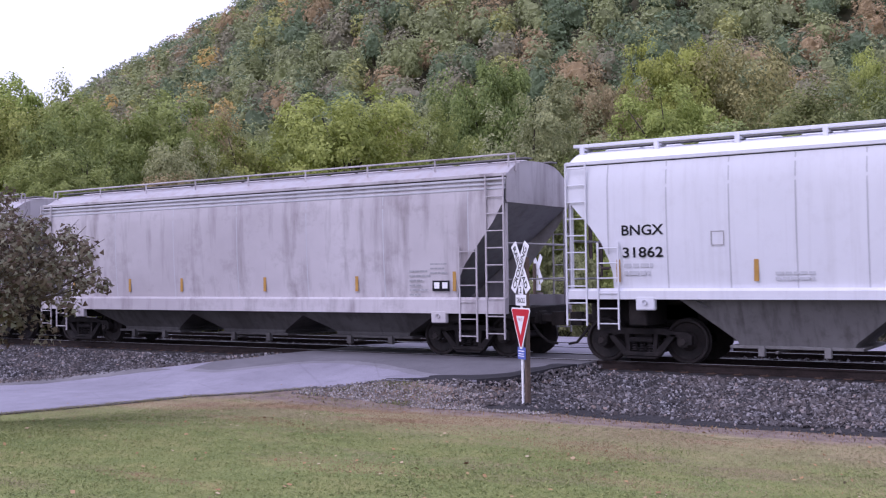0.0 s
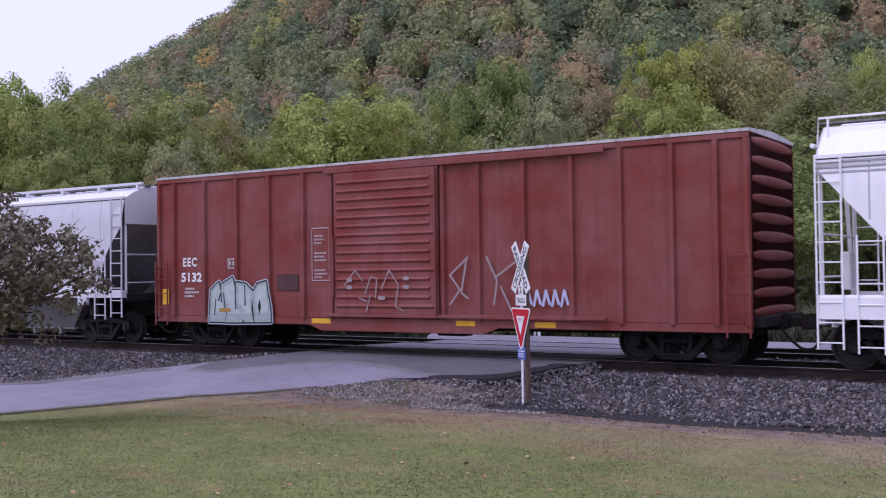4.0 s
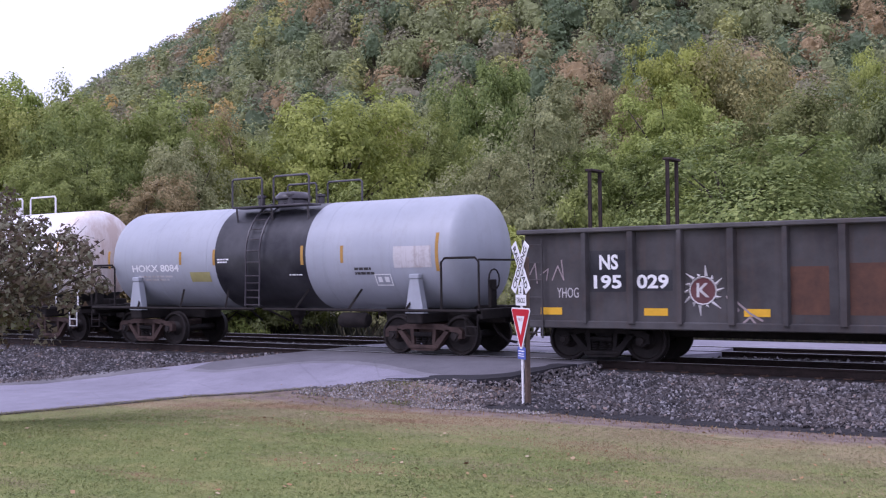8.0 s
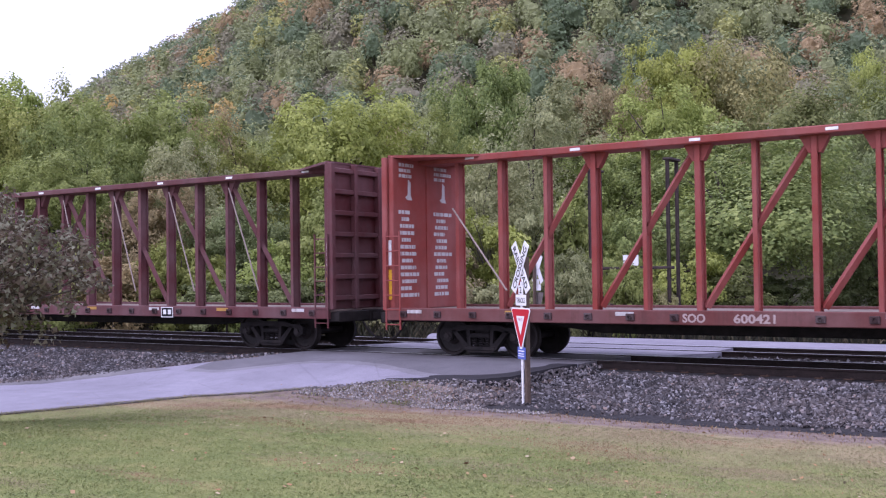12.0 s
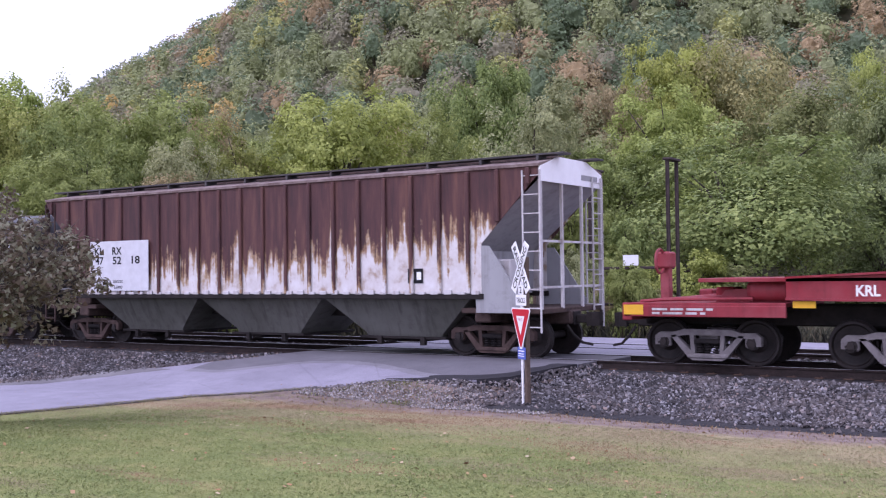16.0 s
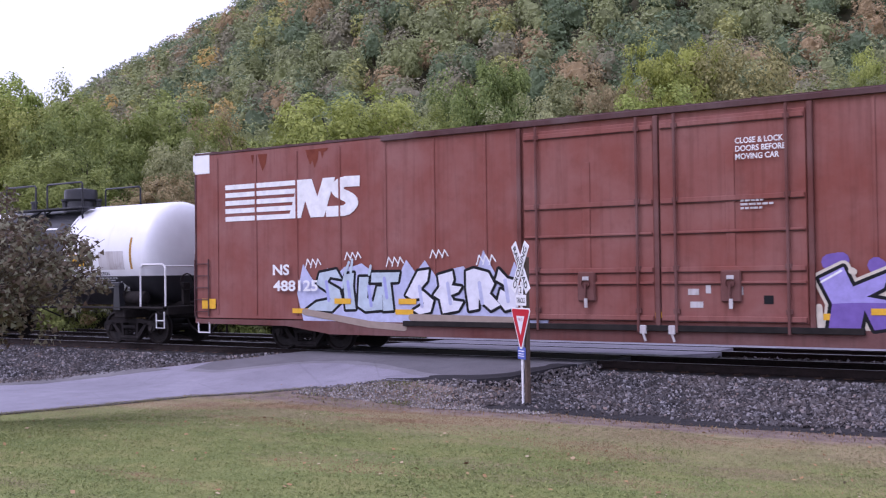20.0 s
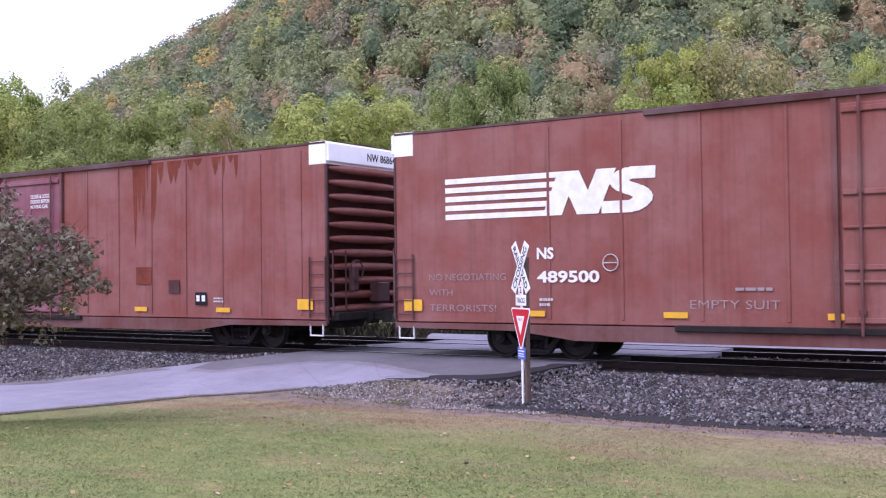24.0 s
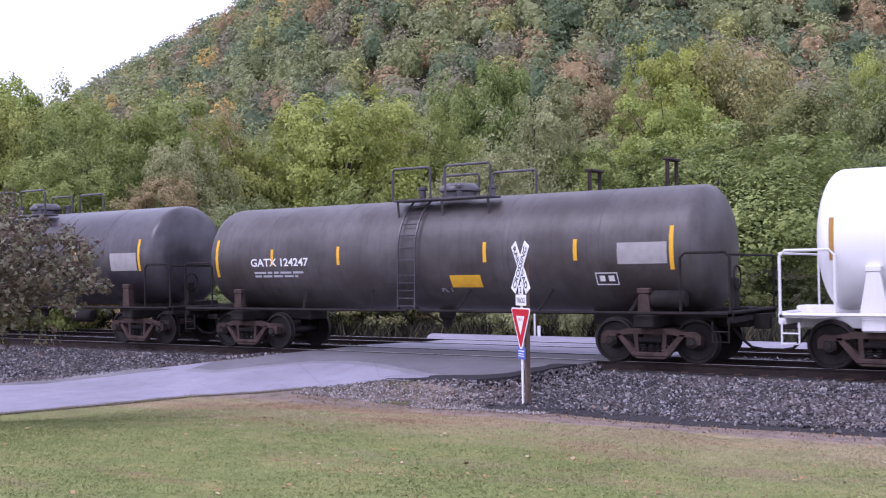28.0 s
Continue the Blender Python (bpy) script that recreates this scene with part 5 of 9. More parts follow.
on(4.86, 2.09, panel(1.10, 0.50), "board_grey", "notice_board", "pale notice board")
on(3.84, 1.47, frame_mark(0.56, 0.28, 0.02), "seam", "data_panel")
on(-0.35, 2.2, letters("PCS", 0.09, 0.25), "seam")
on(1.95, 1.72, lines(2, 0.7, 0.16, 5), "seam", "stencil_block")

car, on = tank_car("dark brown-black tank car with yellow strips", 332.5, 7.0, 1.345, 2.365, [(7.0, "tank_brown")], 5.63, plat_mat="tank_sooty", plat_x=(-0.8, 1.9), ladder_x=-0.2,
                   strips=((-6.45, 1.0), (-4.5, 0.4), (-2.35, 0.45), (1.82, 0.45), (4.05, 0.45), (6.18, 0.9)), strip_mat="yellow", look_="truck_brown", reservoir="deck")
on(-5.19, 2.14, letters("GATX 124247", 0.20, 1.93, 0.02), "white")
on(-5.1, 1.86, lines(2, 1.7, 0.18, 2), "seam", "stencil_block")
on(0.87, 1.58, panel(0.82, 0.28), "yellow", "notice_board", "yellow notice")
on(5.05, 2.05, panel(1.08, 0.44), "board_grey", "notice_board", "pale notice board")
on(4.51, 1.62, frame_mark(0.5, 0.26, 0.02), "white", "data_panel")
on(0.55, 1.48, letters("PL 1", 0.09, 0.28), "seam")
on(-1.1, 1.55, panel(0.65, 0.14), "gond", "patch")

car, on = tank_car("clean white tank car with white frame", 346.9, 5.55, 1.385, 2.45, [(5.55, "tank_clean")], 4.35, plat_mat="chrome_white", frame_mat="chrome_white", rail_mat="chrome_white", plat_x=(-1.2, 1.2),
                   strips=((-5.12, 0.8), (-2.0, 0.42), (2.0, 0.42)), strip_mat="ochre", look_="truck_brown")


# ---------- boxcars ----------
def inner_mark(parent, name, geo, mat, x, y, z):
    """Something flat on a sheet that faces the rear of the car."""
    geo.v = [(x - b, y + a, z + c) for a, b, c in geo.v]
    geo.f = [q[::-1] for q in geo.f]
    return tagged(part(name, geo, M[mat], parent, "", 0), kind="stuff" if name == "stencil_block" else "")


def corrugated_end(half, hy, z0, z1, s, n, deep=0.09):
    """A pressed end with n level ribs, thick in the middle and tapering to the corners."""
    g = Geo()
    g.box(s * (half - 0.03), s * half, -hy + 0.02, hy - 0.02, z0, z1)
    ribs = []
    for i in range(n):
        zc = z0 + (z1 - z0) * (i + 0.6) / n
        h = (z1 - z0) / n * 0.30
        rg = Geo()
        ys = steps(-hy + 0.10, hy - 0.10, 10)
        rg.sheet(lambda yv, a: (s * (half + deep * math.sin(a) * (1 - abs(yv / hy) ** 4)), yv, zc - math.cos(a) * h * (1 - 0.75 * abs(yv / hy) ** 3)), ys, steps(0.0, math.pi, 6))
        ribs.append(rg)
    return g, ribs


M["box_sill"] = paint("grimy_brown_sill_paint", (0.13, 0.042, 0.033), (0.05, 0.02, 0.018), 0.35, 0.4, 0.65)


def long_boxcar(x0, label, mat, ribs, reporting, number, door_mats, stains):
    """An 86-foot boxcar with two plug doors meeting in the middle."""
    car = thing("boxcar", label, "boxcar", "freight cars")
    half, hy, z0, z1 = 13.0, 1.55, 0.80, 5.12
    part("body", Geo().box(-half, half, -hy, hy, z0, z1, 0.015), M[mat], car)
    part("roof", Geo().prism([(-hy - 0.02, z1), (hy + 0.02, z1), (hy + 0.02, z1 + 0.05), (0, z1 + 0.11), (-hy - 0.02, z1 + 0.05)], "x", -half - 0.01, half + 0.01), M["box_dark"], car)
    top = Geo()
    for i in range(20):
        x = -half + 0.6 + i * (2 * half - 1.2) / 19
        top.prism([(-hy, z1 + 0.05), (0, z1 + 0.11), (hy, z1 + 0.05), (hy, z1 + 0.075), (0, z1 + 0.14), (-hy, z1 + 0.075)], "x", x - 0.04, x + 0.04)
    part("roof_seams", top, M["box_dark"], car)
    part("top_track", Geo().box(-6.8, 6.8, -hy - 0.09, -hy, z1 - 0.10, z1 + 0.02, 0.01), M["box_dark"], car)
    for s in (-1, 1):
        part("side_sill", Geo().prism([(-half, z0 - 0.02), (half, z0 - 0.02), (half, z0 - 0.14), (half - 3.2, z0 - 0.16), (half - 4.6, z0 - 0.34), (-half + 4.6, z0 - 0.34), (-half + 3.2, z0 - 0.16), (-half, z0 - 0.14)], "y", s * hy - 0.04, s * hy + 0.03), M["box_sill"], car)
    part("lower_door_rail", Geo().box(-6.2, 3.9, -hy - 0.12, -hy - 0.03, z0 - 0.10, z0 + 0.02, 0.01), M["under"], car)
    part("underframe", Geo().box(-half + 0.4, half - 0.4, -0.45, 0.45, 0.55, z0 - 0.02, 0.03).box(-half + 0.1, half - 0.1, -1.45, 1.45, z0 - 0.09, z0 - 0.005), M["under"], car)
    hang = Geo()
    for x in (-4.2, -1.6, 2.2, 4.4):
        hang.box(x - 0.5, x + 0.5, -0.9, -0.5, 0.42, 0.74, 0.04)
    part("brake_gear", hang, M["under"], car)
    for x in ribs:
        part("post", Geo().box(x - 0.035, x + 0.035, -hy - 0.022, -hy, z0 + 0.1, z1 - 0.12, 0.01), M[mat], car)
    for s in (-1, 1):
        g, rbs = corrugated_end(half, hy, z0 + 0.05, z1 - 0.45, s, 11, 0.15)
        e = part("end_wall", g, M[mat], car)
        for r in rbs:
            part("end_rib", r, M[mat], e, smooth=60)
        cap = Geo().box(s * (half - 0.52), s * (half + 0.02), -hy - 0.012, hy + 0.012, z1 - 0.50, z1 + 0.06, 0.01)
        cap.box(s * (half + 0.02), s * (half + 0.11), -hy, hy, z1 - 0.44, z1 + 0.02, 0.02)
        ec = part("end_cap", cap, M["kwhite"], car, "white painted roof corner")
        if s > 0:
            inner_mark(ec, "car_number", letters(reporting + " " + number, 0.20, 1.35, 0.02), "black", half + 0.114, 0.0, z1 - 0.32)
        part("corner_post", Geo().box(s * (half - 0.03), s * (half + 0.03), -hy - 0.02, -hy + 0.06, z0 - 0.1, z1 - 0.5, 0.01), M["box_dark"], car)
        part("ladder", ladder(s * half - (0.5 if s > 0 else 0), -hy - 0.05, 0, 0.85, 2.35, 5, width=0.5), M["box_dark"], car)
        part("end_ladder", ladder(s * (half + 0.13), -hy + 0.1, -hy + 0.6, 0.9, 2.5, 5, along="y"), M["box_dark"], car)
        st = Geo().tube([(s * (half - 0.5), -hy - 0.02, z0 - 0.1), (s * (half - 0.5), -hy - 0.02, 0.42), (s * (half - 0.1), -hy - 0.02, 0.42), (s * (half - 0.1), -hy - 0.02, z0 - 0.1)], 0.025, 5)
        part("stirrup_step", st, M["chrome_white"], car)
        part("end_sill", Geo().box(s * (half - 0.1), s * (half + 0.25), -1.4, 1.4, 0.78, 0.98, 0.02).box(s * (half - 3.5), s * (half + 0.3), -0.2, 0.2, 0.66, 0.98, 0.02), M["under"], car)
    part("brake_wheel", Geo().tube([(half + 0.28, -0.7 + 0.26 * math.cos(a * 0.524), 2.0 + 0.26 * math.sin(a * 0.524)) for a in range(13)], 0.02, 5, False), M["box_dark"], car)
    part("brake_housing", Geo().box(half + 0.1, half + 0.26, -0.82, -0.58, 1.5, 2.1, 0.02), M["box_dark"], car)
    part("brake_valve", Geo().box(half + 0.05, half + 0.35, 0.1, 0.6, 1.2, 1.7, 0.03), M["box_dark"], car)
    # doors
    for k, (xa, xb) in enumerate(((-3.02, -0.06), (0.06, 2.92))):
        dm = M[door_mats[k]]
        d = part("door", Geo().box(xa, xb, -hy - 0.05, -hy + 0.01, z0 + 0.08, z1 - 0.22, 0.015), dm, car, "riveted plug door")
        for zz, hh in ((z0 + 0.16, 0.05), (z0 + 1.12, 0.05), (z0 + 1.85, 0.025), (z0 + 2.48, 0.05), (z1 - 0.34, 0.05), (z0 + 0.86, 0.025)):
            part("door_rail", Geo().box(xa + 0.03, xb - 0.03, -hy - 0.10, -hy - 0.05, zz - hh, zz + hh, 0.01), dm, d)
            # dark strip added as the shadow line beneath each door rail
            part("rail_shade", Geo().box(xa + 0.03, xb - 0.03, -hy - 0.085, -hy - 0.05, zz - hh - 0.014, zz - hh, 0.004), M["box_dark"], d)
        for xx in (xa + 0.34, xb - 0.34):
            b_ = Geo().tube([(xx, -hy - 0.12, z0 - 0.12), (xx, -hy - 0.12, z1 - 0.12)], 0.030, 6)
            for zz in (z0 + 0.3, z0 + 1.15, z0 + 2.5, z1 - 0.36):
                b_.box(xx - 0.06, xx + 0.06, -hy - 0.125, -hy - 0.05, zz - 0.05, zz + 0.05, 0.01)
            part("lock_bar", b_, M["box_sill"], d)
        xm = (xa + xb) / 2
        part("door_post", Geo().box(xm - 0.09, xm + 0.09, -hy - 0.07, -hy - 0.05, z0 + 1.15, z1 - 0.95, 0.008), dm, d)
        lk = Geo().box(xm - 0.20, xm + 0.20, -hy - 0.13, -hy - 0.05, z0 + 0.48, z0 + 1.10, 0.03).spin([(-hy - 0.17, 0.09), (-hy - 0.12, 0.09)], "y", (xm, 0, z0 + 0.85), 10).tube([(xm, -hy - 0.16, z0 + 0.85), (xm - 0.03, -hy - 0.16, z0 + 0.35)], 0.02, 5)
        part("door_latch", lk, M["box_sill"], d)
        part("latch_plate", Geo().box(xm - 0.07, xm + 0.07, -hy - 0.155, -hy - 0.15, z0 + 0.92, z0 + 1.0).box(xm - 0.02, xm + 0.05, -hy - 0.18, -hy - 0.165, z0 + 0.36, z0 + 0.55), M["pale_end"], d)
    for xx in (-3.12, 0.0, 3.0):
        part("door_jamb", Geo().box(xx - 0.05, xx + 0.05, -hy - 0.09, -hy, z0 - 0.02, z1 - 0.12, 0.01), M["box_sill"], car)
    for xx in (-0.30, 0.30):
        br = Geo().box(xx - 0.07, xx + 0.07, -hy - 0.15, -hy - 0.09, z0 - 0.16, z0 + 0.02, 0.015).tube([(xx, -hy - 0.14, z0 - 0.14), (xx + 0.06, -hy - 0.15, z0 - 0.30)], 0.025, 6)
        part("door_catch", br, M["pale_end"], car, "pale worn door catch")
    for x, z, w, h in ((0.62, 1.42, 0.22, 0.12), (0.98, 1.45, 0.10, 0.16), (0.66, 1.17, 0.26, 0.12), (1.55, 1.42, 0.16, 0.16)):
        mark(car, "door_placard", strip(0, w, 0, h, 0), "pale_end", x, -hy - 0.055, z)
    mark(car, "door_placard", strip(0, 0.18, 0, 0.16, 0), "black", 2.1, -hy - 0.055, 1.25)
    ys = -hy - 0.012
    for w, h, x, z, seed in stains:
        rng = random.Random(seed)
        g = Geo()
        n = max(5, int(w / 0.20))
        yy = ys + 0.007
        for i in range(n):
            xa = x + w * (i + 0.5 * rng.random()) / n
            wide_, long_ = 0.08 + 0.34 * rng.random() ** 1.5, h * (0.2 + 0.8 * rng.random() ** 1.6)
            yy -= 0.0002
            g.add([(xa, yy, z + h), (xa + wide_, yy, z + h), (xa + wide_ * 0.85, yy, z + h - long_ * 0.6), (xa + wide_ * 0.5, yy, z + h - long_), (xa + wide_ * 0.2, yy, z + h - long_ * 0.5)], [(0, 1, 2, 3, 4)])
        part("rust_run", g, M["rust_run"], car, "streak of fresh rust from the roof", 0)
    ends = finish(car, x0, (-9.65, 9.65), half + 0.15, "truck_dark")
    for x in steps(-9.6, 9.3, 6):
        mark(car, "reflector", strip(0, 0.5, 0, 0.12, 0), "yellow", x, -hy - 0.040, 0.96)
    for x in (-12.75, 12.1):
        mark(car, "reflector", strip(0, 0.5, 0, 0.26, 0), "yellow", x, -hy - 0.040, 1.05)
    mark(car, "door_notice", letters("CLOSE & LOCK\nDOORS BEFORE\nMOVING CAR", 0.42, 0.95, 0.02), "white", 1.62, -hy - 0.11, 4.0)
    mark(car, "stencil_block", lines(3, 0.65, 0.22, 4), "pale_end", 1.7, -hy - 0.09, 3.05)
    return car, hy


def herald(car, x, z, k, hy):
    """Four level stripes running into a slanting zigzag and a double bend, all in white."""
    g = Geo()
    y0, y1 = -0.004, 0
    for i in range(5):
        za = i * 0.2175
        g.prism([(0.0, za), (2.02 + za * 0.3, za), (2.02 + (za + 0.13) * 0.3, za + 0.13), (0.0, za + 0.13)], "y", y0, y1)
    for poly in ([(1.94, 0), (2.30, 0), (2.60, 1), (2.24, 1)], [(2.24, 1), (2.62, 1), (2.96, 0), (2.58, 0)], [(2.60, 0), (2.96, 0), (3.28, 1), (2.94, 1)]):
        y0 -= 0.0007
        g.prism(poly, "y", y0, y1)
    path = [(3.95, 0.86), (3.52, 0.87), (3.36, 0.80), (3.32, 0.68), (3.42, 0.57), (3.62, 0.48), (3.74, 0.38), (3.72, 0.24), (3.56, 0.13), (3.02, 0.13)]
    for (xa, za), (xb, zb) in zip(path, path[1:]):
        l = math.hypot(xb - xa, zb - za)
        nx, nz = -(zb - za) / l * 0.17, (xb - xa) / l * 0.135
        y0 -= 0.0003
        g.prism([(xa + nx, za + nz), (xb + nx, zb + nz), (xb - nx, zb - nz), (xa - nx, za - nz)], "y", y0, y1)
    for xa, za in path[1:-1]:
        y0 -= 0.0003
        g.prism([(xa + 0.155 * math.cos(a * 0.5236), za + 0.125 * math.sin(a * 0.5236)) for a in range(12)], "y", y0, y1)
    g.v = [(x + a * k[0], -hy - 0.010 + b, z + c * k[1]) for a, b, c in g.v]
    return part("herald", g, M["white"], car, "white striped herald", 0)


REG = steps(-12.2, -4.0, 6) + steps(4.1, 12.2, 6)
car, hy = long_boxcar(239.3, "long brown-red boxcar with grey, purple and pink graffiti", "box_brown", REG, "NS", "488125", ("box_brown", "box_brown"), ((2.4, 0.7, 5.0, 4.35, 1), (1.2, 1.6, 7.2, 3.45, 2), (0.9, 2.1, 9.1, 2.95, 3), (0.5, 0.6, -11.0, 4.4, 4), (0.6, 0.5, -9.2, 4.5, 5)))
BOX_A = car
herald(car, -11.90, 3.32, (1.12, 0.95), hy)
mark(car, "reporting_mark", letters("NS", 0.26, 0.55, 0.03), "white", -10.19, -hy - 0.10, 1.92)
mark(car, "car_number", letters("488125", 0.26, 1.45, 0.03), "white", -10.18, -hy - 0.10, 1.52)

car, hy = long_boxcar(267.35, "long red-brown boxcar with rust runs and one purplish door", "box_brown", REG, "NW", "868640", ("ox_red", "door_plum"), ((0.9, 2.6, 6.0, 2.45, 11), (1.6, 1.0, 7.0, 4.05, 12), (1.0, 0.8, 9.1, 4.25, 13), (1.3, 0.7, -12.0, 4.35, 14), (1.4, 1.2, -10.0, 3.85, 15), (1.2, 1.5, -8.3, 3.5, 16)))
BOX_B = car
d = mark(car, "data_panel", strip(0, 0.42, 0, 0.34, 0), "black", 8.52, -hy - 0.03, 1.14)
part("data_square", Geo().box(8.57, 8.69, -hy - 0.040, -hy - 0.036, 1.24, 1.40), M["white"], d)
part("data_square", Geo().box(8.77, 8.89, -hy - 0.040, -hy - 0.036, 1.24, 1.40), M["white"], d)
mark(car, "patch_plate", strip(0, 0.42, 0, 0.36, 0, 0.006), "box_dark", 7.5, -hy - 0.026, 1.45, "dark riveted patch")
mark(car, "patch_plate", strip(0, 0.62, 0, 0.48, 0, 0.006), "rust_run", 6.2, -hy - 0.026, 1.7, "rusty patch")
mark(car, "stencil_block", lines(2, 0.45, 0.16, 41), "pale_end", 9.2, -hy - 0.03, 1.22)
herald(car, -11.49, 3.47, (0.85, 0.64), hy)
mark(car, "reporting_mark", letters("NW", 0.25, 0.55, 0.03), "white", -9.98, -hy - 0.03, 2.72)
mark(car, "car_number", letters("868 640", 0.25, 1.42, 0.03), "white", -9.98, -hy - 0.03, 2.28)
mark(car, "class_mark", letters("DF", 0.24, 0.40, 0.03), "white", -7.26, -hy - 0.03, 2.26)

car, hy = long_boxcar(295.44, "long brown-red boxcar with blue and black graffiti", "box_brown", steps(-9.0, -4.0, 3) + steps(4.1, 12.2, 6), "NS", "489500", ("box_brown", "box_brown"), ((0.9, 1.4, 10.0, 3.7, 21), (0.4, 3.2, 12.2, 1.5, 22)))
BOX_C = car
part("rust_panel", Geo().box(10.95, 12.0, -hy - 0.011, -hy - 0.002, 0.95, 4.95), M["rust_run"], car, "full-height panel gone to rust", 0)
ring = Geo().tube([(0.17 * math.cos(a * 0.3927), 0, 0.17 * math.sin(a * 0.3927)) for a in range(17)], 0.014, 4, False).box(-0.15, 0.15, -0.004, 0, -0.012, 0.012)
mark(car, "round_stencil", ring, "pale_end", -7.58, -hy - 0.03, 2.08)
mark(car, "weight_data", lines(2, 0.45, 0.22, 44), "pale_end", -9.23, -hy - 0.03, 1.18)
mark(car, "stencil_block", lines(8, 0.46, 0.92, 45, 0.4), "pale_end", 9.40, -hy - 0.05, 1.10)
d = mark(car, "data_panel", strip(0, 0.46, 0, 0.34, 0), "white", 10.2, -hy - 0.03, 1.36)
part("data_square", Geo().box(10.25, 10.40, -hy - 0.040, -hy - 0.036, 1.44, 1.62), M["black"], d)
part("data_square", Geo().box(10.46, 10.61, -hy - 0.040, -hy - 0.036, 1.44, 1.62), M["black"], d)
herald(car, -11.60, 3.10, (1.27, 0.92), hy)
mark(car, "reporting_mark", letters("NS", 0.24, 0.40, 0.03), "white", -9.28, -hy - 0.03, 2.19)
mark(car, "car_number", letters("489500", 0.24, 1.45, 0.03), "white", -9.28, -hy - 0.03, 1.69)


def plain_boxcar(x0):
    """A fifty-foot boxcar with outside posts and one ribbed sliding door."""
    car = thing("boxcar", "oxide-red boxcar with upright posts, a ribbed door and graffiti", "boxcar", "freight cars")
    half, hy, z0, z1 = 8.16, 1.52, 0.85, 4.55
    part("body", Geo().box(-half, half, -hy, hy, z0, z1, 0.015), M["ox_red"], car)
    part("roof", Geo().prism([(-hy - 0.06, z1), (hy + 0.06, z1), (hy + 0.06, z1 + 0.06), (0, z1 + 0.14), (-hy - 0.06, z1 + 0.06)], "x", -half - 0.02, half + 0.02), M["pale_end"], car, "weathered pale metal roof")
    part("side_sill", Geo().prism([(-half, z0), (half, z0), (half, z0 - 0.16), (2.6, z0 - 0.16), (2.2, z0 - 0.30), (-2.4, z0 - 0.30), (-2.8, z0 - 0.16), (-half, z0 - 0.16)], "y", -hy - 0.03, -hy + 0.05).prism([(-half, z0), (half, z0), (half, z0 - 0.16), (-half, z0 - 0.16)], "y", hy - 0.05, hy + 0.03), M["ox_red"], car)
    for s in (-1, 1):
        for x in (-8.1, -7.52, -6.37, -5.21, -4.09, -2.95, -2.05, 1.18, 2.12, 3.26, 4.4, 5.5, 6.6, 7.5, 8.1):
            part("post", Geo().prism([(x - 0.075, s * hy), (x - 0.045, s * (hy + 0.085)), (x + 0.045, s * (hy + 0.085)), (x + 0.075, s * hy)], "z", z0 - 0.02, z1 - 0.12), M["ox_red"], car)
    part("top_chord", Geo().box(-half, half, -hy - 0.05, -hy, z1 - 0.12, z1 - 0.01, 0.01), M["ox_red"], car)
    part("door_track", Geo().box(-2.2, 5.2, -hy - 0.16, -hy - 0.09, z1 - 0.20, z1 - 0.06, 0.01).box(-2.2, 5.2, -hy - 0.16, -hy - 0.09, z0 + 0.04, z0 + 0.12, 0.01), M["ox_red"], car)
    d = part("door", Geo().box(-1.90, 1.10, -hy - 0.14, -hy - 0.09, z0 + 0.12, z1 - 0.2, 0.01), M["ox_red"], car, "sliding door with level ribs")
    for i in range(15):
        z = z0 + 0.3 + i * (z1 - z0 - 0.75) / 14
        part("door_rib", Geo().prism([(-hy - 0.14, z - 0.055), (-hy - 0.185, z), (-hy - 0.14, z + 0.055)], "x", -1.8, 0.88 if i % 4 else 1.0), M["ox_red"], d)
    part("door_bar", Geo().tube([(1.05, -hy - 0.18, z0 + 0.1), (1.05, -hy - 0.18, z1 - 0.25)], 0.03, 6).tube([(-1.9, -hy - 0.18, z0 + 0.5), (-1.9, -hy - 0.18, z0 + 2.0)], 0.025, 6), M["ox_red"], d)
    for s in (-1, 1):
        g, rbs = corrugated_end(half, hy, z0, z1, s, 10, 0.07)
        e = part("end_wall", g, M["ox_red"], car)
        for r in rbs:
            part("end_rib", r, M["ox_red"], e, smooth=60)
        part("ladder", ladder(s * half - (0.45 if s > 0 else 0), -hy - 0.12, 0, 0.6, 2.3, 5), M["ox_red"], car)
        part("end_sill", Geo().box(s * (half - 0.1), s * (half + 0.2), -1.4, 1.4, 0.78, 1.0, 0.02).box(s * (half - 3), s * (half + 0.2), -0.2, 0.2, 0.68, 1.0, 0.02), M["under"], car)
    part("underframe", Geo().box(-half + 0.3, half - 0.3, -0.35, 0.35, 0.55, z0, 0.03).box(-2.0, -0.8, -1.2, -0.6, 0.45, 0.8, 0.04).box(0.6, 1.4, -1.0, -0.6, 0.45, 0.8, 0.04), M["under"], car)
    ys = -hy - 0.012
    mark(car, "reporting_mark", letters("EEC", 0.23, 0.52, 0.03, gap=1.2), "white", -7.21, ys, 2.18)
    mark(car, "car_number", letters("5132", 0.24, 0.78, 0.03), "white", -7.28, ys, 1.77)
    mark(car, "weight_data", lines(3, 0.55, 0.3, 4), "pale_end", -7.15, ys, 1.35)
    for k in range(3):
        mark(car, "stencil_block", lines(3, 0.42, 0.26, 5 + k), "box_pale", -2.62, ys, 1.82 + 0.42 * k)
    mark(car, "data_panel", frame_mark(0.56, 1.30, 0.018, False), "pale_end", -2.70, ys, 1.76)
    mark(car, "vent_plate", Geo().box(0, 0.7, -0.02, 0, 0, 0.4), "box_dark", -3.84, ys, 1.53)
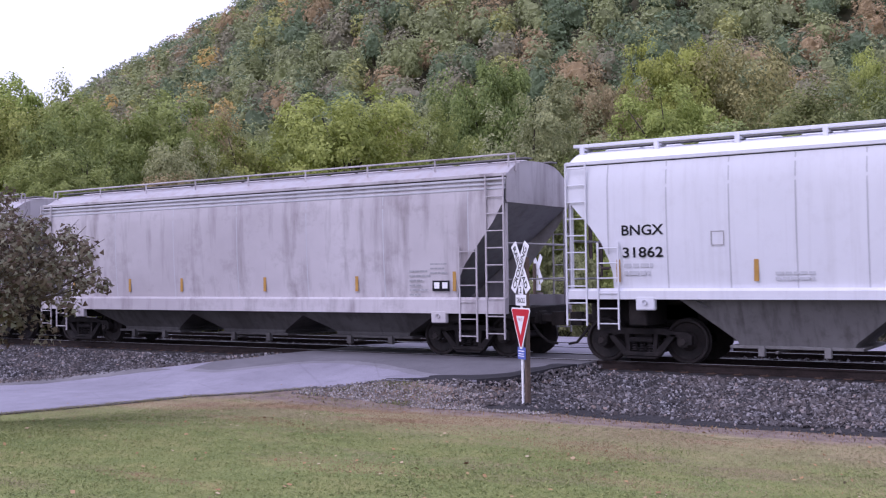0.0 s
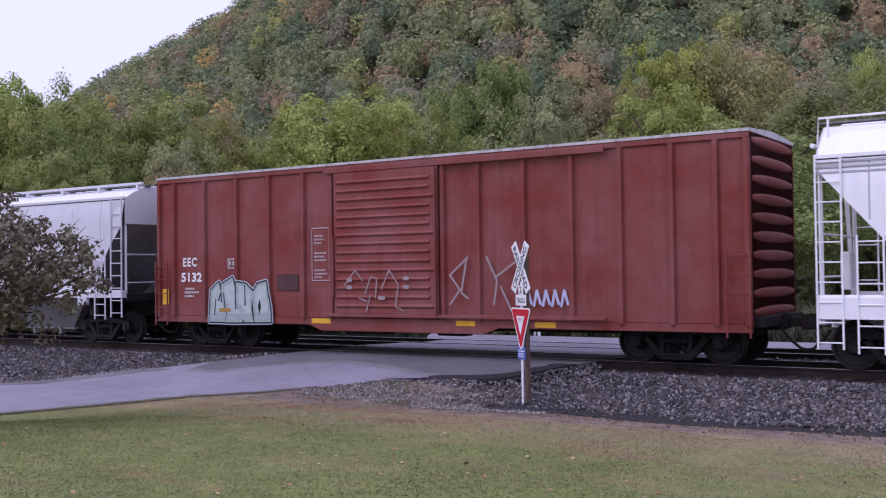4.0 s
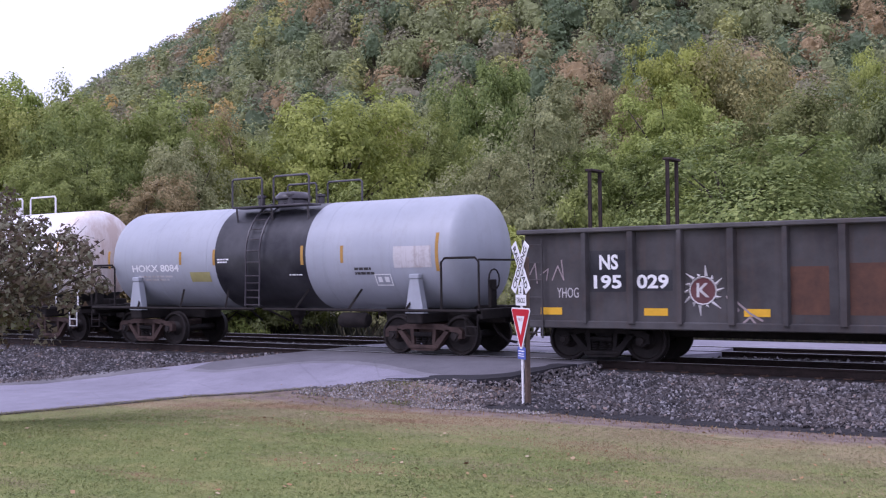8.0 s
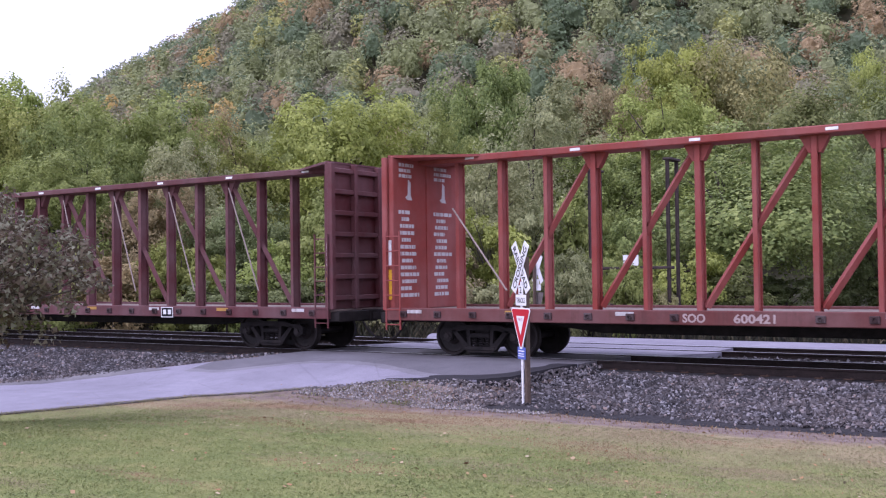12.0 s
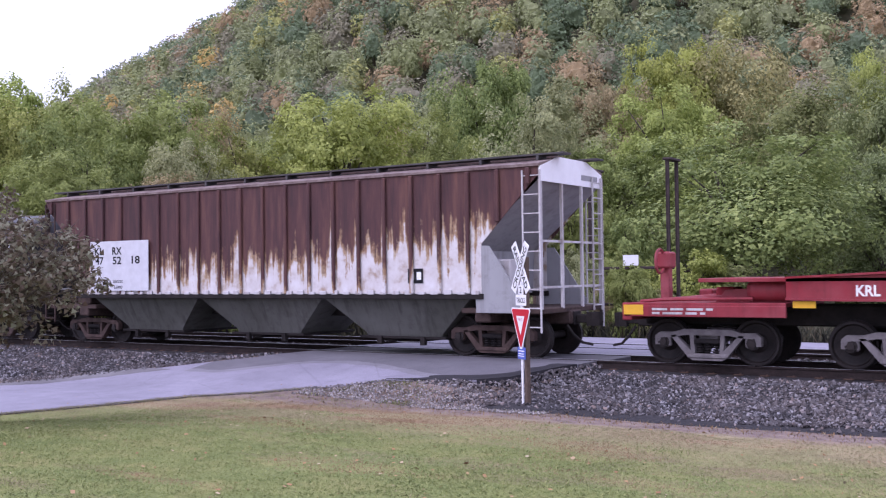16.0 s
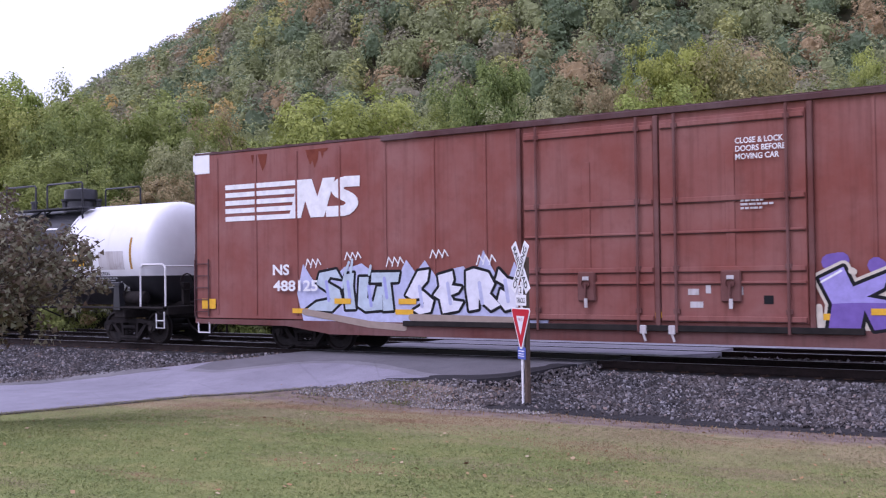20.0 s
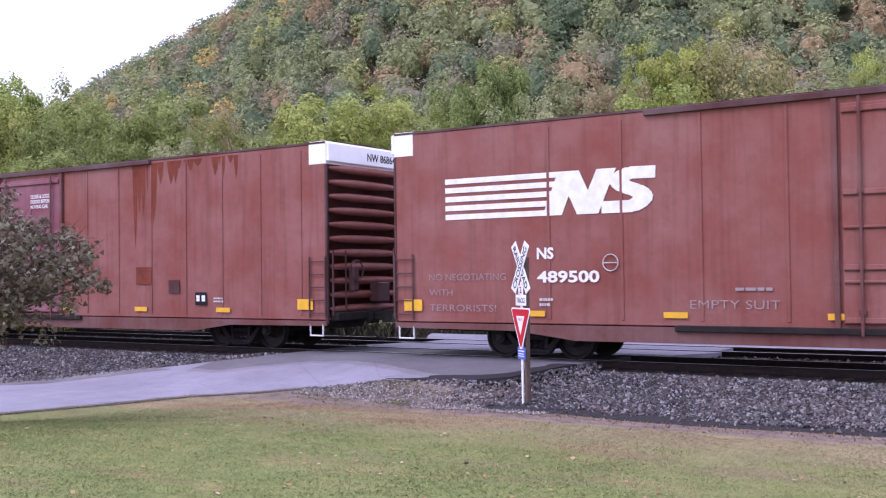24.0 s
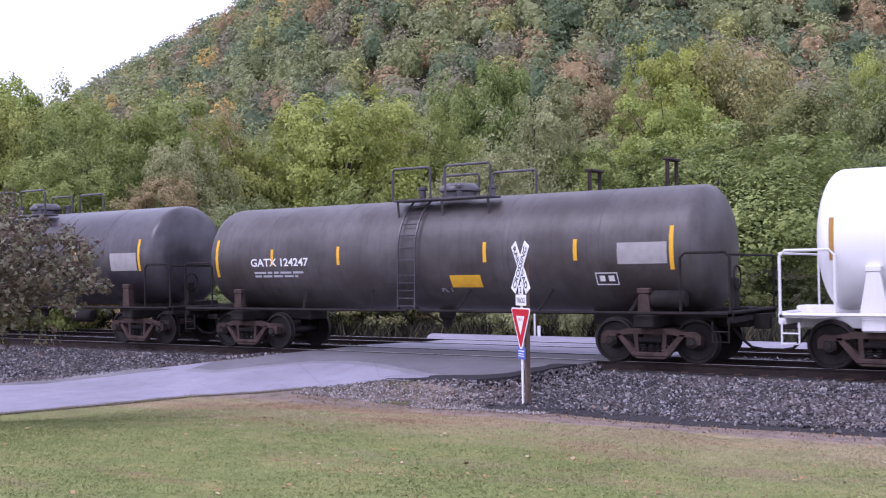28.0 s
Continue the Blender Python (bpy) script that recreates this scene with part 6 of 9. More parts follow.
    mark(car, "inspection_box", frame_mark(0.28, 0.26, 0.03), "pale_end", -5.55, ys, 2.1)
    for x, w in ((-7.98, 0.24), (-2.70, 0.6), (1.5, 0.5), (3.5, 0.5)):
        mark(car, "reflector", strip(0, w, 0, 0.42 if w < 0.5 else 0.12, 0), "yellow", x, -hy - 0.035, 1.15 if w < 0.5 else 0.72)
    finish(car, x0, (-6.45, 6.45), half + 0.1, "truck_dark")
    return car


BOX_D = plain_boxcar(35.13)


# ---------- gondola ----------
def gondola(x0):
    car = thing("gondola", "soot-black steel gondola with patched sides and chalk marks", "gondola car", "freight cars")
    half, hy, z0, z1 = 9.86, 1.50, 0.78, 2.78
    for s in (-1, 1):
        part("side_wall", Geo().box(-half, half, s * (hy - 0.02), s * hy, z0, z1), M["gond"], car)
        part("top_rail", Geo().box(-half - 0.06, half + 0.06, s * (hy - 0.08), s * (hy + 0.14), z1 - 0.07, z1 + 0.03, 0.02), M["gond_edge"], car)
        part("side_sill", Geo().box(-half, half, s * (hy - 0.03), s * (hy + 0.07), z0 - 0.06, z0 + 0.10, 0.02), M["gond"], car)
        for i in range(17):
            x = -8.43 + i * 1.0306
            w = 0.10 if i % 2 else 0.075
            part("post", Geo().prism([(x - w, s * hy), (x - w * 0.6, s * (hy + 0.12)), (x + w * 0.6, s * (hy + 0.12)), (x + w, s * hy)], "z", z0 + 0.06, z1 - 0.06), M["gond"], car)
        g, rbs = corrugated_end(half, hy, z0, z1, s, 5, 0.13)
        e = part("end_wall", g, M["gond"], car)
        for r in rbs:
            part("end_rib", r, M["gond"], e, smooth=60)
        part("end_rail", Geo().box(s * (half - 0.05), s * (half + 0.16), -hy - 0.1, hy + 0.1, z1 - 0.07, z1 + 0.03, 0.02), M["gond_edge"], car)
        part("end_sill", Geo().box(s * (half - 0.1), s * (half + 0.3), -1.45, 1.45, 0.78, 1.0, 0.02).box(s * (half - 3), s * (half + 0.25), -0.2, 0.2, 0.66, 1.0, 0.02), M["truck_brown"], car)
        part("ladder", ladder(s * half - (0.45 if s > 0 else 0), -hy - 0.1, 0, 0.5, 2.6, 6), M["gond"], car)
    part("floor", Geo().box(-half, half, -hy, hy, z0 - 0.02, z0 + 0.05), M["under"], car)
    part("underframe", Geo().box(-half + 0.5, half - 0.5, -0.3, 0.3, 0.5, z0 - 0.02, 0.03).box(0.4, 1.6, -1.2, -0.6, 0.42, 0.74, 0.05).box(-2.4, -1.6, -1.1, -0.6, 0.45, 0.74, 0.05), M["under"], car)
    ys = -hy - 0.006
    mark(car, "number_plate", strip(0, 0.80, 0, 0.85, 0, 0.003), "tank_black", -8.34, -hy, 1.48, "black repainted patch")
    mark(car, "number_plate", strip(0, 0.84, 0, 0.42, 0, 0.003), "tank_black", -7.38, -hy, 1.50, "black repainted patch")
    mark(car, "graffiti", Geo().prism([(0.26 * math.cos(a * 0.3927), 0.26 * math.sin(a * 0.3927)) for a in range(16)], "y", -0.003, 0), "beam_a", -5.92, -hy, 1.50, "dull maroon sprayed disc")
    mark(car, "reporting_mark", letters("NS", 0.30, 0.42, 0.03), "white", -8.12, ys, 1.95)
    mark(car, "car_number", letters("195", 0.27, 0.62, 0.03), "white", -8.25, ys, 1.56)
    mark(car, "car_number", letters("029", 0.27, 0.68, 0.03), "white", -7.30, ys, 1.56)
    for i, x in enumerate((-9.49, -7.15, -5.12, -2.02, 4.23, 8.60)):
        mark(car, "reflector", strip(0, 0.5, 0, 0.15 if i < 5 else 0.30, 0), "yellow", x, -hy - 0.002 if x > -9 else ys, 1.0)
    for x, z, w, h in ((-4.29, 1.05, 0.75, 0.9), (-3.24, 1.05, 0.75, 0.95), (-1.0, 0.75, 0.6, 0.65), (2.05, 1.5, 0.75, 0.35), (6.5, 1.55, 0.5, 0.2)):
        mark(car, "rust_patch", strip(0, w, 0, h, 0, 0.003), "orange_primer", x, -hy, z, "brown primer patch")
    for x, w in ((-1.85, 0.48), (-1.25, 0.9), (-0.2, 0.92), (0.85, 0.55)):
        mark(car, "bare_patch", strip(0, w, 0, 1.22, 0, 0.002), "scraped", x, -hy, 0.76, "scraped bare steel patch")
    mark(car, "chalk_line", strip(0, 0.85, 0, 0.07, 0), "white", -1.26, -hy - 0.005, 1.43)
    mark(car, "chalk_line", Geo().tube([(0, 0, 0.05), (0.25, 0, 0.03), (0.5, 0, -0.02)], 0.015, 4), "white", 2.1, ys, 1.2)
    arrow = Geo().tube([(0, 0, 0.42), (0, 0, 0.05)], 0.018, 4).tube([(-0.2, 0, 0.28), (-0.1, 0, 0.12), (0, 0, 0.03)], 0.018, 4).tube([(0.2, 0, 0.28), (0.1, 0, 0.12), (0, 0, 0.03)], 0.018, 4)
    mark(car, "chalk_arrow", arrow, "white", 0.5, ys, 0.80)
    mark(car, "data_panel", frame_mark(0.48, 0.34, 0.03), "white", 6.22, -hy - 0.003, 1.12)
    mark(car, "placard", strip(0, 0.22, 0, 0.26, 0), "pale_end", 7.47, -hy - 0.003, 1.27)
    ring = Geo().tube([(0.27 * math.cos(a * 0.3927), 0, 0.27 * math.sin(a * 0.3927)) for a in range(17)], 0.018, 4, False)
    for k in range(14):
        a = k * 0.4488
        o = 0.08 * math.sin(k * 2.7)
        ring.tube([(0.29 * math.cos(a), 0, 0.29 * math.sin(a)), ((0.42 + o) * math.cos(a + 0.12), 0, (0.42 + o) * math.sin(a + 0.12))], [0.035, 0.008], 4)
    mark(car, "graffiti", ring, "pale_end", -5.92, ys, 1.50, "chalk sunburst round a letter")
    mark(car, "graffiti", letters("K", 0.28, 0.26, 0.02), "pale_end", -6.05, ys, 1.38)
    mark(car, "graffiti", letters("YHOG", 0.22, 0.5), "pale_end", -9.1, ys, 1.36)
    finish(car, x0, (-8.3, 8.3), half + 0.08, "truck_dark")
    return car


M["gond_edge"] = paint("worn_black_rail_steel", (0.075, 0.07, 0.07), (0.13, 0.09, 0.07), 0.4, 0.2, 0.6)
M["orange_primer"] = rusty("brown_primer", (0.065, 0.040, 0.033), (0.135, 0.068, 0.045), 0.5, 2.5)
M["scraped"] = paint("scraped_steel", (0.105, 0.104, 0.113), (0.042, 0.038, 0.039), 0.7, 0.95, 0.6, scale=1.6)
BOX_E = gondola(97.65)


# ---------- centre-beam flats ----------
M["beam_dark"] = paint("grimy_winch_steel", (0.045, 0.020, 0.020), (0.02, 0.015, 0.015), 0.4, 0.3, 0.7)
M["beam_sill"] = paint("worn_brown_sill_paint", (0.13, 0.035, 0.03), (0.05, 0.025, 0.02), 0.4, 0.4, 0.65)


def centre_beam(x0, mat, number, label):
    car = thing("centerbeam_flatcar", label, "flat car", "freight cars")
    half, zd, zt = 11.28, 1.05, 4.70
    part("deck", Geo().box(-half, half, -1.48, 1.48, zd - 0.07, zd, 0.01), M["deck"], car, "worn deck boards")
    for s in (-1, 1):
        part("side_sill", Geo().box(-half, half, s * 1.40, s * 1.52, zd - 0.23, zd + 0.06, 0.015), M[mat if mat == "beam_a" else "beam_sill"], car)
    part("centre_sill", Geo().prism([(-half + 0.3, 0.95), (half - 0.3, 0.95), (half - 0.3, 0.72), (half - 3.6, 0.72), (half - 5, 0.55), (-half + 5, 0.55), (-half + 3.6, 0.72), (-half + 0.3, 0.72)], "y", -0.3, 0.3), M["under"], car)
    for i in range(24):
        x = -half + 0.5 + i * (2 * half - 1.0) / 23
        if -0.15 < x - number[1] < 2.1:
            continue
        part("winch", Geo().box(x - 0.09, x + 0.09, -1.56, -1.50, zd - 0.15, zd - 0.01, 0.01).spin([(-1.59, 0.04), (-1.55, 0.04)], "y", (x, 0, zd - 0.08), 8), M["beam_dark"], car)
    part("top_chord", Geo().box(-half + 0.1, half - 0.1, -0.34, 0.34, zt - 0.16, zt, 0.02), M[mat], car)
    n = 18
    xs = [-10.15 + i * 1.1925 for i in range(n)]
    for i, x in enumerate(xs):
        w = 0.062 if i % 2 else 0.05
        part("column", Geo().box(x - w, x + w, -0.15, -0.12, zd, zt - 0.15, 0.008).box(x - w, x + w, 0.12, 0.15, zd, zt - 0.15, 0.008).box(x - 0.015, x + 0.015, -0.12, 0.12, zd, zt - 0.15), M[mat], car)
        if i in (3, 5, 7, 8, 10, 12, 14):
            part("gusset", Geo().prism([(x - 0.3, zt - 0.16), (x + 0.3, zt - 0.16), (x + 0.12, zt - 0.5), (x - 0.12, zt - 0.5)], "y", -0.10, 0.10), M[mat], car)
    mid = (n - 1) / 2
    for i in range(n - 1):
        a, b = xs[i], xs[i + 1]
        if i in (1, 3, 5, 7, 8, 10, 12, 14):
            c = xs[i + 2]
            ends = ((a + 0.12, 0, zd + 0.08), (c - 0.12, 0, zt - 0.3))
            if i >= 8:
                ends = ((a + 0.12, 0, zt - 0.3), (c - 0.12, 0, zd + 0.08))
            part("diagonal", Geo().bar(*ends, 0.12), M[mat], car)
        if i in (8, 10, 12, 14):
            part("tie_cable", Geo().tube([(a + 0.2, -0.26, zt - 0.35), (xs[min(i + 2, n - 1)] - 0.5, -0.9, zd + 0.45)], 0.02, 5), M["rope"], car)
    for s in (-1, 1):
        if s < 0:
            part("tie_cable", Geo().tube([(-half + 1.1, -0.3, zd + 2.4), (-half + 2.9, -0.9, zd + 0.45)], 0.022, 5), M["rope"], car)
        bh = part("bulkhead", Geo().box(s * (half - 0.16), s * (half - 0.02), -1.42, 1.42, zd, zt - 0.02, 0.02), M[mat], car)
        for k in range(7):
            z = zd + 0.28 + k * (zt - zd - 0.5) / 6
            part("bulkhead_rib", Geo().box(s * (half - 0.02), s * (half + 0.10), -1.40, 1.40, z - 0.06, z + 0.06, 0.015), M[mat], bh)
        for yv in (-1.42, -0.5, 0.5, 1.42):
            part("bulkhead_post", Geo().box(s * (half - 0.02), s * (half + 0.13), yv - 0.07, yv + 0.07, zd, zt - 0.05, 0.015), M[mat], bh)
        part("top_bracket", Geo().prism([(s * (half - 1.9), -0.34), (s * (half - 0.1), -1.42), (s * (half - 0.02), -1.42), (s * (half - 0.02), 1.42), (s * (half - 0.1), 1.42), (s * (half - 1.9), 0.34)], "z", zt - 0.06, zt), M[mat], car)
        part("ladder", ladder(s * half - (0.4 if s > 0 else 0), -1.52, 0, 0.6, 2.9, 7, width=0.4), M[mat], car)
        part("end_sill", Geo().box(s * (half - 0.1), s * (half + 0.25), -1.4, 1.4, 0.75, 1.0, 0.02), M["under"], car)
        part("reflector", Geo().box(s * (half - 0.10), s * (half - 0.02), -1.437, -1.425, 1.3, 2.0), M["yellow"], car)
        part("reflector", Geo().box(s * (half - 0.10), s * (half - 0.02), -1.437, -1.425, 2.1, 2.7), M["white"], car)
        if s < 0:
            for cy, seed in ((-0.78, 1), (0.72, 2)):
                for k in range(13):
                    inner_mark(bh, "stencil_block", lines(1, 0.86 - 0.12 * (k % 3), 0.11, seed * 20 + k, 0.8), "pale_end", -half + 0.162, cy - 0.43 + 0.06 * (k % 3), zd + 0.3 + k * 0.165)
                inner_mark(bh, "warning_sign", Geo().prism([(-0.05, 0), (0.14, 0), (0.08, 0.12), (0.08, 0.42), (-0.02, 0.5), (-0.05, 0.12), (-0.15, 0.06)], "y", -0.004, 0), "pale_end", -half + 0.162, cy, zd + 2.62)
                for k in range(3):
                    inner_mark(bh, "stencil_block", lines(1, 0.8, 0.10, seed * 7 + k, 0.8), "pale_end", -half + 0.162, cy - 0.4, zd + 3.15 + 0.13 * k)
            part("bulkhead_seam", Geo().box(-half + 0.16, -half + 0.19, -0.05, 0.05, zd, zt - 0.1), M[mat], bh)
    lx = number[1]
    mark(car, "reporting_mark", letters("SOO", 0.17, 0.46, 0.03), "box_pale", lx, -1.524, zd - 0.17)
    mark(car, "car_number", letters(number[0], 0.17, 0.80, 0.03), "box_pale", lx + (0.86 if lx < -6 else 1.02), -1.524, zd - 0.17)
    mark(car, "data_panel", strip(0, 0.46, 0, 0.28, 0), "black", 5.42, -1.53, zd - 0.25)
    mark(car, "data_panel", frame_mark(0.46, 0.28, 0.02), "white", 5.42, -1.535, zd - 0.25)
    for i in range(9):
        x = -half + 0.6 + i * 2.6
        if -0.5 < x - lx < 2.1:
            continue
        mark(car, "reflector", strip(0, 0.4, 0, 0.08, 0), "ochre" if i % 2 else "pale_end", x, -1.524, zd - 0.06)
    for i in range(8):
        x = -half + 1.5 + i * 2.75
        part("top_reflector", Geo().box(x, x + 0.24, -0.346, -0.34, zt - 0.11, zt - 0.05), M["white"], car)
    finish(car, x0, (-9.0, 9.0), half + 0.08, "truck_dark")
    return car


centre_beam(120.48, "beam_a", ("601229", -8.59), "dull maroon centerbeam flat car, empty, with open truss")
centre_beam(144.80, "beam_b", ("600421", -4.05), "orange-red centerbeam flat car, empty, with open truss")


# ---------- depressed-centre flat ----------
def well_flat(x0):
    car = thing("depressed_flatcar", "bright red depressed-centre flat car with white painted edges, empty", "flat car", "freight cars")
    hy = 1.42
    # one curved girder each side: high over the trucks, low in the middle
    upper = [(-7.9, 1.72), (-5.2, 1.84), (-5.0, 1.82), (-4.72, 1.62), (-4.45, 1.22), (-4.15, 0.72), (-3.85, 0.57), (3.75, 0.57), (4.0, 0.68), (4.3, 1.10), (4.55, 1.58), (4.82, 1.80), (5.05, 1.84), (7.9, 1.72)]
    lower = [(7.9, 1.32), (6.9, 1.30), (5.6, 1.30), (5.2, 1.18), (4.85, 0.75), (4.6, 0.42), (4.3, 0.32), (-4.35, 0.32), (-4.7, 0.42), (-4.95, 0.75), (-5.3, 1.18), (-5.7, 1.30), (-6.9, 1.30), (-7.9, 1.32)]
    for s in (-1, 1):
        part("side_girder", Geo().prism(upper + lower, "y", s * (hy - 0.03), s * hy), M["kred"], car)
        lip = Geo()
        for line in (upper, lower[::-1]):
            for (xa, za), (xb, zb) in zip(line, line[1:]):
                l = math.hypot(xb - xa, zb - za)
                nx, nz = -(zb - za) / l * 0.04, (xb - xa) / l * 0.04
                lip.prism([(xa, za), (xb, zb), (xb + nx, zb + nz), (xa + nx, za + nz)], "y", s * (hy - 0.18), s * (hy + 0.08))
        part("girder_flange", lip, M["kred"], car)
        for sgn in (-1, 1):
            edge = Geo()
            line = [p for p in upper if (p[0] * sgn > 3.5 and abs(p[0]) < 5.3)]
            for (xa, za), (xb, zb) in zip(line, line[1:]):
                edge.prism([(xa, za + 0.045), (xb, zb + 0.045), (xb, zb - 0.03), (xa, za - 0.03)], "y", s * (hy + 0.08), s * (hy + 0.095))
            part("edge_paint", edge, M["kwhite"], car, "white painted edge")
        for x in steps(-3.6, 3.6, 6):
            part("girder_rib", Geo().box(x - 0.02, x + 0.02, s * hy, s * (hy + 0.07), 0.36, 0.56), M["kred"], car)
    # deck plates
    part("well_deck", Geo().box(-3.9, 3.8, -hy, hy, 0.55, 0.625, 0.01), M["deck"], car, "worn low deck")
    for sgn, idx in ((-1, list(range(1, 7))), (1, list(range(7, 13)))):
        sl = Geo().sheet(lambda i, yv: (upper[i][0], yv * (hy - 0.02), upper[i][1] + 0.03), idx, [-1, 1])
        part("curved_deck", sl, M["kwhite" if sgn < 0 else "deck"], car, "white painted curve down to the low deck" if sgn < 0 else "")
        part("high_deck", Geo().box(sgn * 5.1, sgn * 9.6, -hy, hy, 1.66, 1.74, 0.01), M["kred"], car)
    for k in range(4):
        part("lashing_lug", Geo().prism([(-4.10, 0.72), (-3.92, 0.60), (-3.90, 0.70), (-4.02, 0.80)], "y", -1.12 + k * 0.72, -0.98 + k * 0.72), M["kred"], car, "red lashing lug")
    for s in (-1, 1):
        # span bolster that carries two trucks, with the brake deck at the end
        sp = Geo().box(s * 5.3, s * 11.1, -0.45, 0.45, 0.78, 1.2, 0.03)
        part("span_bolster", sp, M["under"], car)
        part("end_deck", Geo().box(s * 7.9, s * 11.15, -1.45, 1.45, 1.18, 1.26, 0.01).box(s * 7.9, s * 11.15, -1.47, -1.38, 0.98, 1.2, 0.01).box(s * 7.9, s * 11.15, 1.38, 1.47, 0.98, 1.2, 0.01).box(s * 11.0, s * 11.2, -1.47, 1.47, 0.9, 1.26, 0.02), M["kred"], car)
        part("span_web", Geo().prism([(s * 7.85, 1.26), (s * 9.4, 1.26), (s * 9.2, 1.5), (s * 7.85, 1.6)], "y", -1.0, 1.0), M["kred"], car)
        rsv = Geo().spin([(0, 0), (0.02, 0.15), (0.12, 0.22), (0.78, 0.22), (0.88, 0.15), (0.9, 0)], "x", (s * 8.3 - 0.45, -1.0, 1.5), 16)
        part("air_reservoir", rsv, M["kred"], car)
        pipes = Geo()
        for k in range(5):
            pipes.tube([(s * 8.6, -1.2 + k * 0.45, 1.34 + 0.05 * k), (s * 10.4, -1.25 + k * 0.5, 1.32), (s * 10.9, -1.2 + k * 0.5, 1.28)], 0.035, 6)
        pipes.box(s * 9.2, s * 9.6, -0.4, 0.2, 1.26, 1.55, 0.03).box(s * 9.9, s * 10.2, 0.3, 0.8, 1.26, 1.5, 0.03)
        part("brake_rigging", pipes, M["kred"], car)
        stand = Geo().box(s * 10.55, s * 10.75, -0.5, -0.3, 1.26, 2.15, 0.02).box(s * 10.5, s * 10.8, -0.6, -0.2, 1.95, 2.3, 0.04).tube([(s * 10.65, -0.75 + 0.25 * math.cos(a * 0.524), 2.1 + 0.25 * math.sin(a * 0.524)) for a in range(13)], 0.03, 5, False)
        part("brake_stand", stand, M["kred"], car)
        mark(car, "reflector", strip(0, 0.42, 0, 0.2, 0), "yellow", s * 10.95 - 0.21, -1.474, 1.02)
        mark(car, "stencil_block", lines(2, 1.9, 0.16, 4 + s), "pale_end", s * 9.6 - 0.95, -1.474, 1.03)
    ys = -hy - 0.006
    mark(car, "reporting_mark", letters("KRL", 0.2, 0.42, 0.03), "white", -6.65, ys, 1.40)
    mark(car, "car_number", letters("25201", 0.2, 0.62, 0.03), "white", -6.13, ys, 1.40)
    mark(car, "data_panel", frame_mark(0.3, 0.26, 0.025), "pale_end", -5.40, ys, 1.40)
    mark(car, "data_panel", frame_mark(0.42, 0.30, 0.03), "white", 7.15, ys, 1.42)
    for x, z in ((-5.08, 1.33), (-7.78, 1.17), (-3.0, 0.40), (-1.2, 0.40), (1.8, 0.40), (4.95, 1.38), (7.15, 1.36)):
        mark(car, "reflector", strip(0, 0.42, 0, 0.13, 0), "yellow", x, ys, z)
    mark(car, "lettering", lines(1, 0.9, 0.12, 2), "ochre", 2.9, ys, 0.40)
    for x in (-9.57, -5.93, 5.93, 9.57):
        truck(car, x, "truck_grey", 1.82)
    for s in (-1, 1):
        coupler(car, s * 11.2, s)
    TRAIN.append((car, x0))
    car.location = (x0, 0, 0)


well_flat(200.13)


# ---- crossing signs, old steel frame ----
M["post_wood"] = rusty("weathered_post", (0.07, 0.05, 0.04), (0.15, 0.11, 0.085), 0.5, 8.0)
M["sign_white"] = plain("sign_white", (0.80, 0.80, 0.82), 0.4, 0, 0.06)
M["sign_red"] = plain("sign_red", (0.50, 0.02, 0.03), 0.4, 0, 0.08)
M["sign_blue"] = plain("sign_blue", (0.10, 0.14, 0.45), 0.4, 0, 0.08)
M["tin_back"] = plain("dull_sign_back", (0.17, 0.145, 0.135), 0.6, 0.2)
M["galv"] = plain("galvanised_steel", (0.42, 0.42, 0.44), 0.5, 0.4)
M["old_steel"] = rusty("dark_old_steel", (0.035, 0.028, 0.028), (0.075, 0.055, 0.05), 0.5, 5.0)


def sign_local(turn, x, y, z):
    return pose(x, y, z, 0, 0, turn)


def blade(geo, m, ang, l, w, y0, y1):
    c, s = math.cos(ang), math.sin(ang)
    pts = [(-l / 2, -w / 2), (l / 2, -w / 2), (l / 2, w / 2), (-l / 2, w / 2)]
    return geo.prism([(a * c - b * s, a * s + b * c) for a, b in pts], "y", y0, y1)


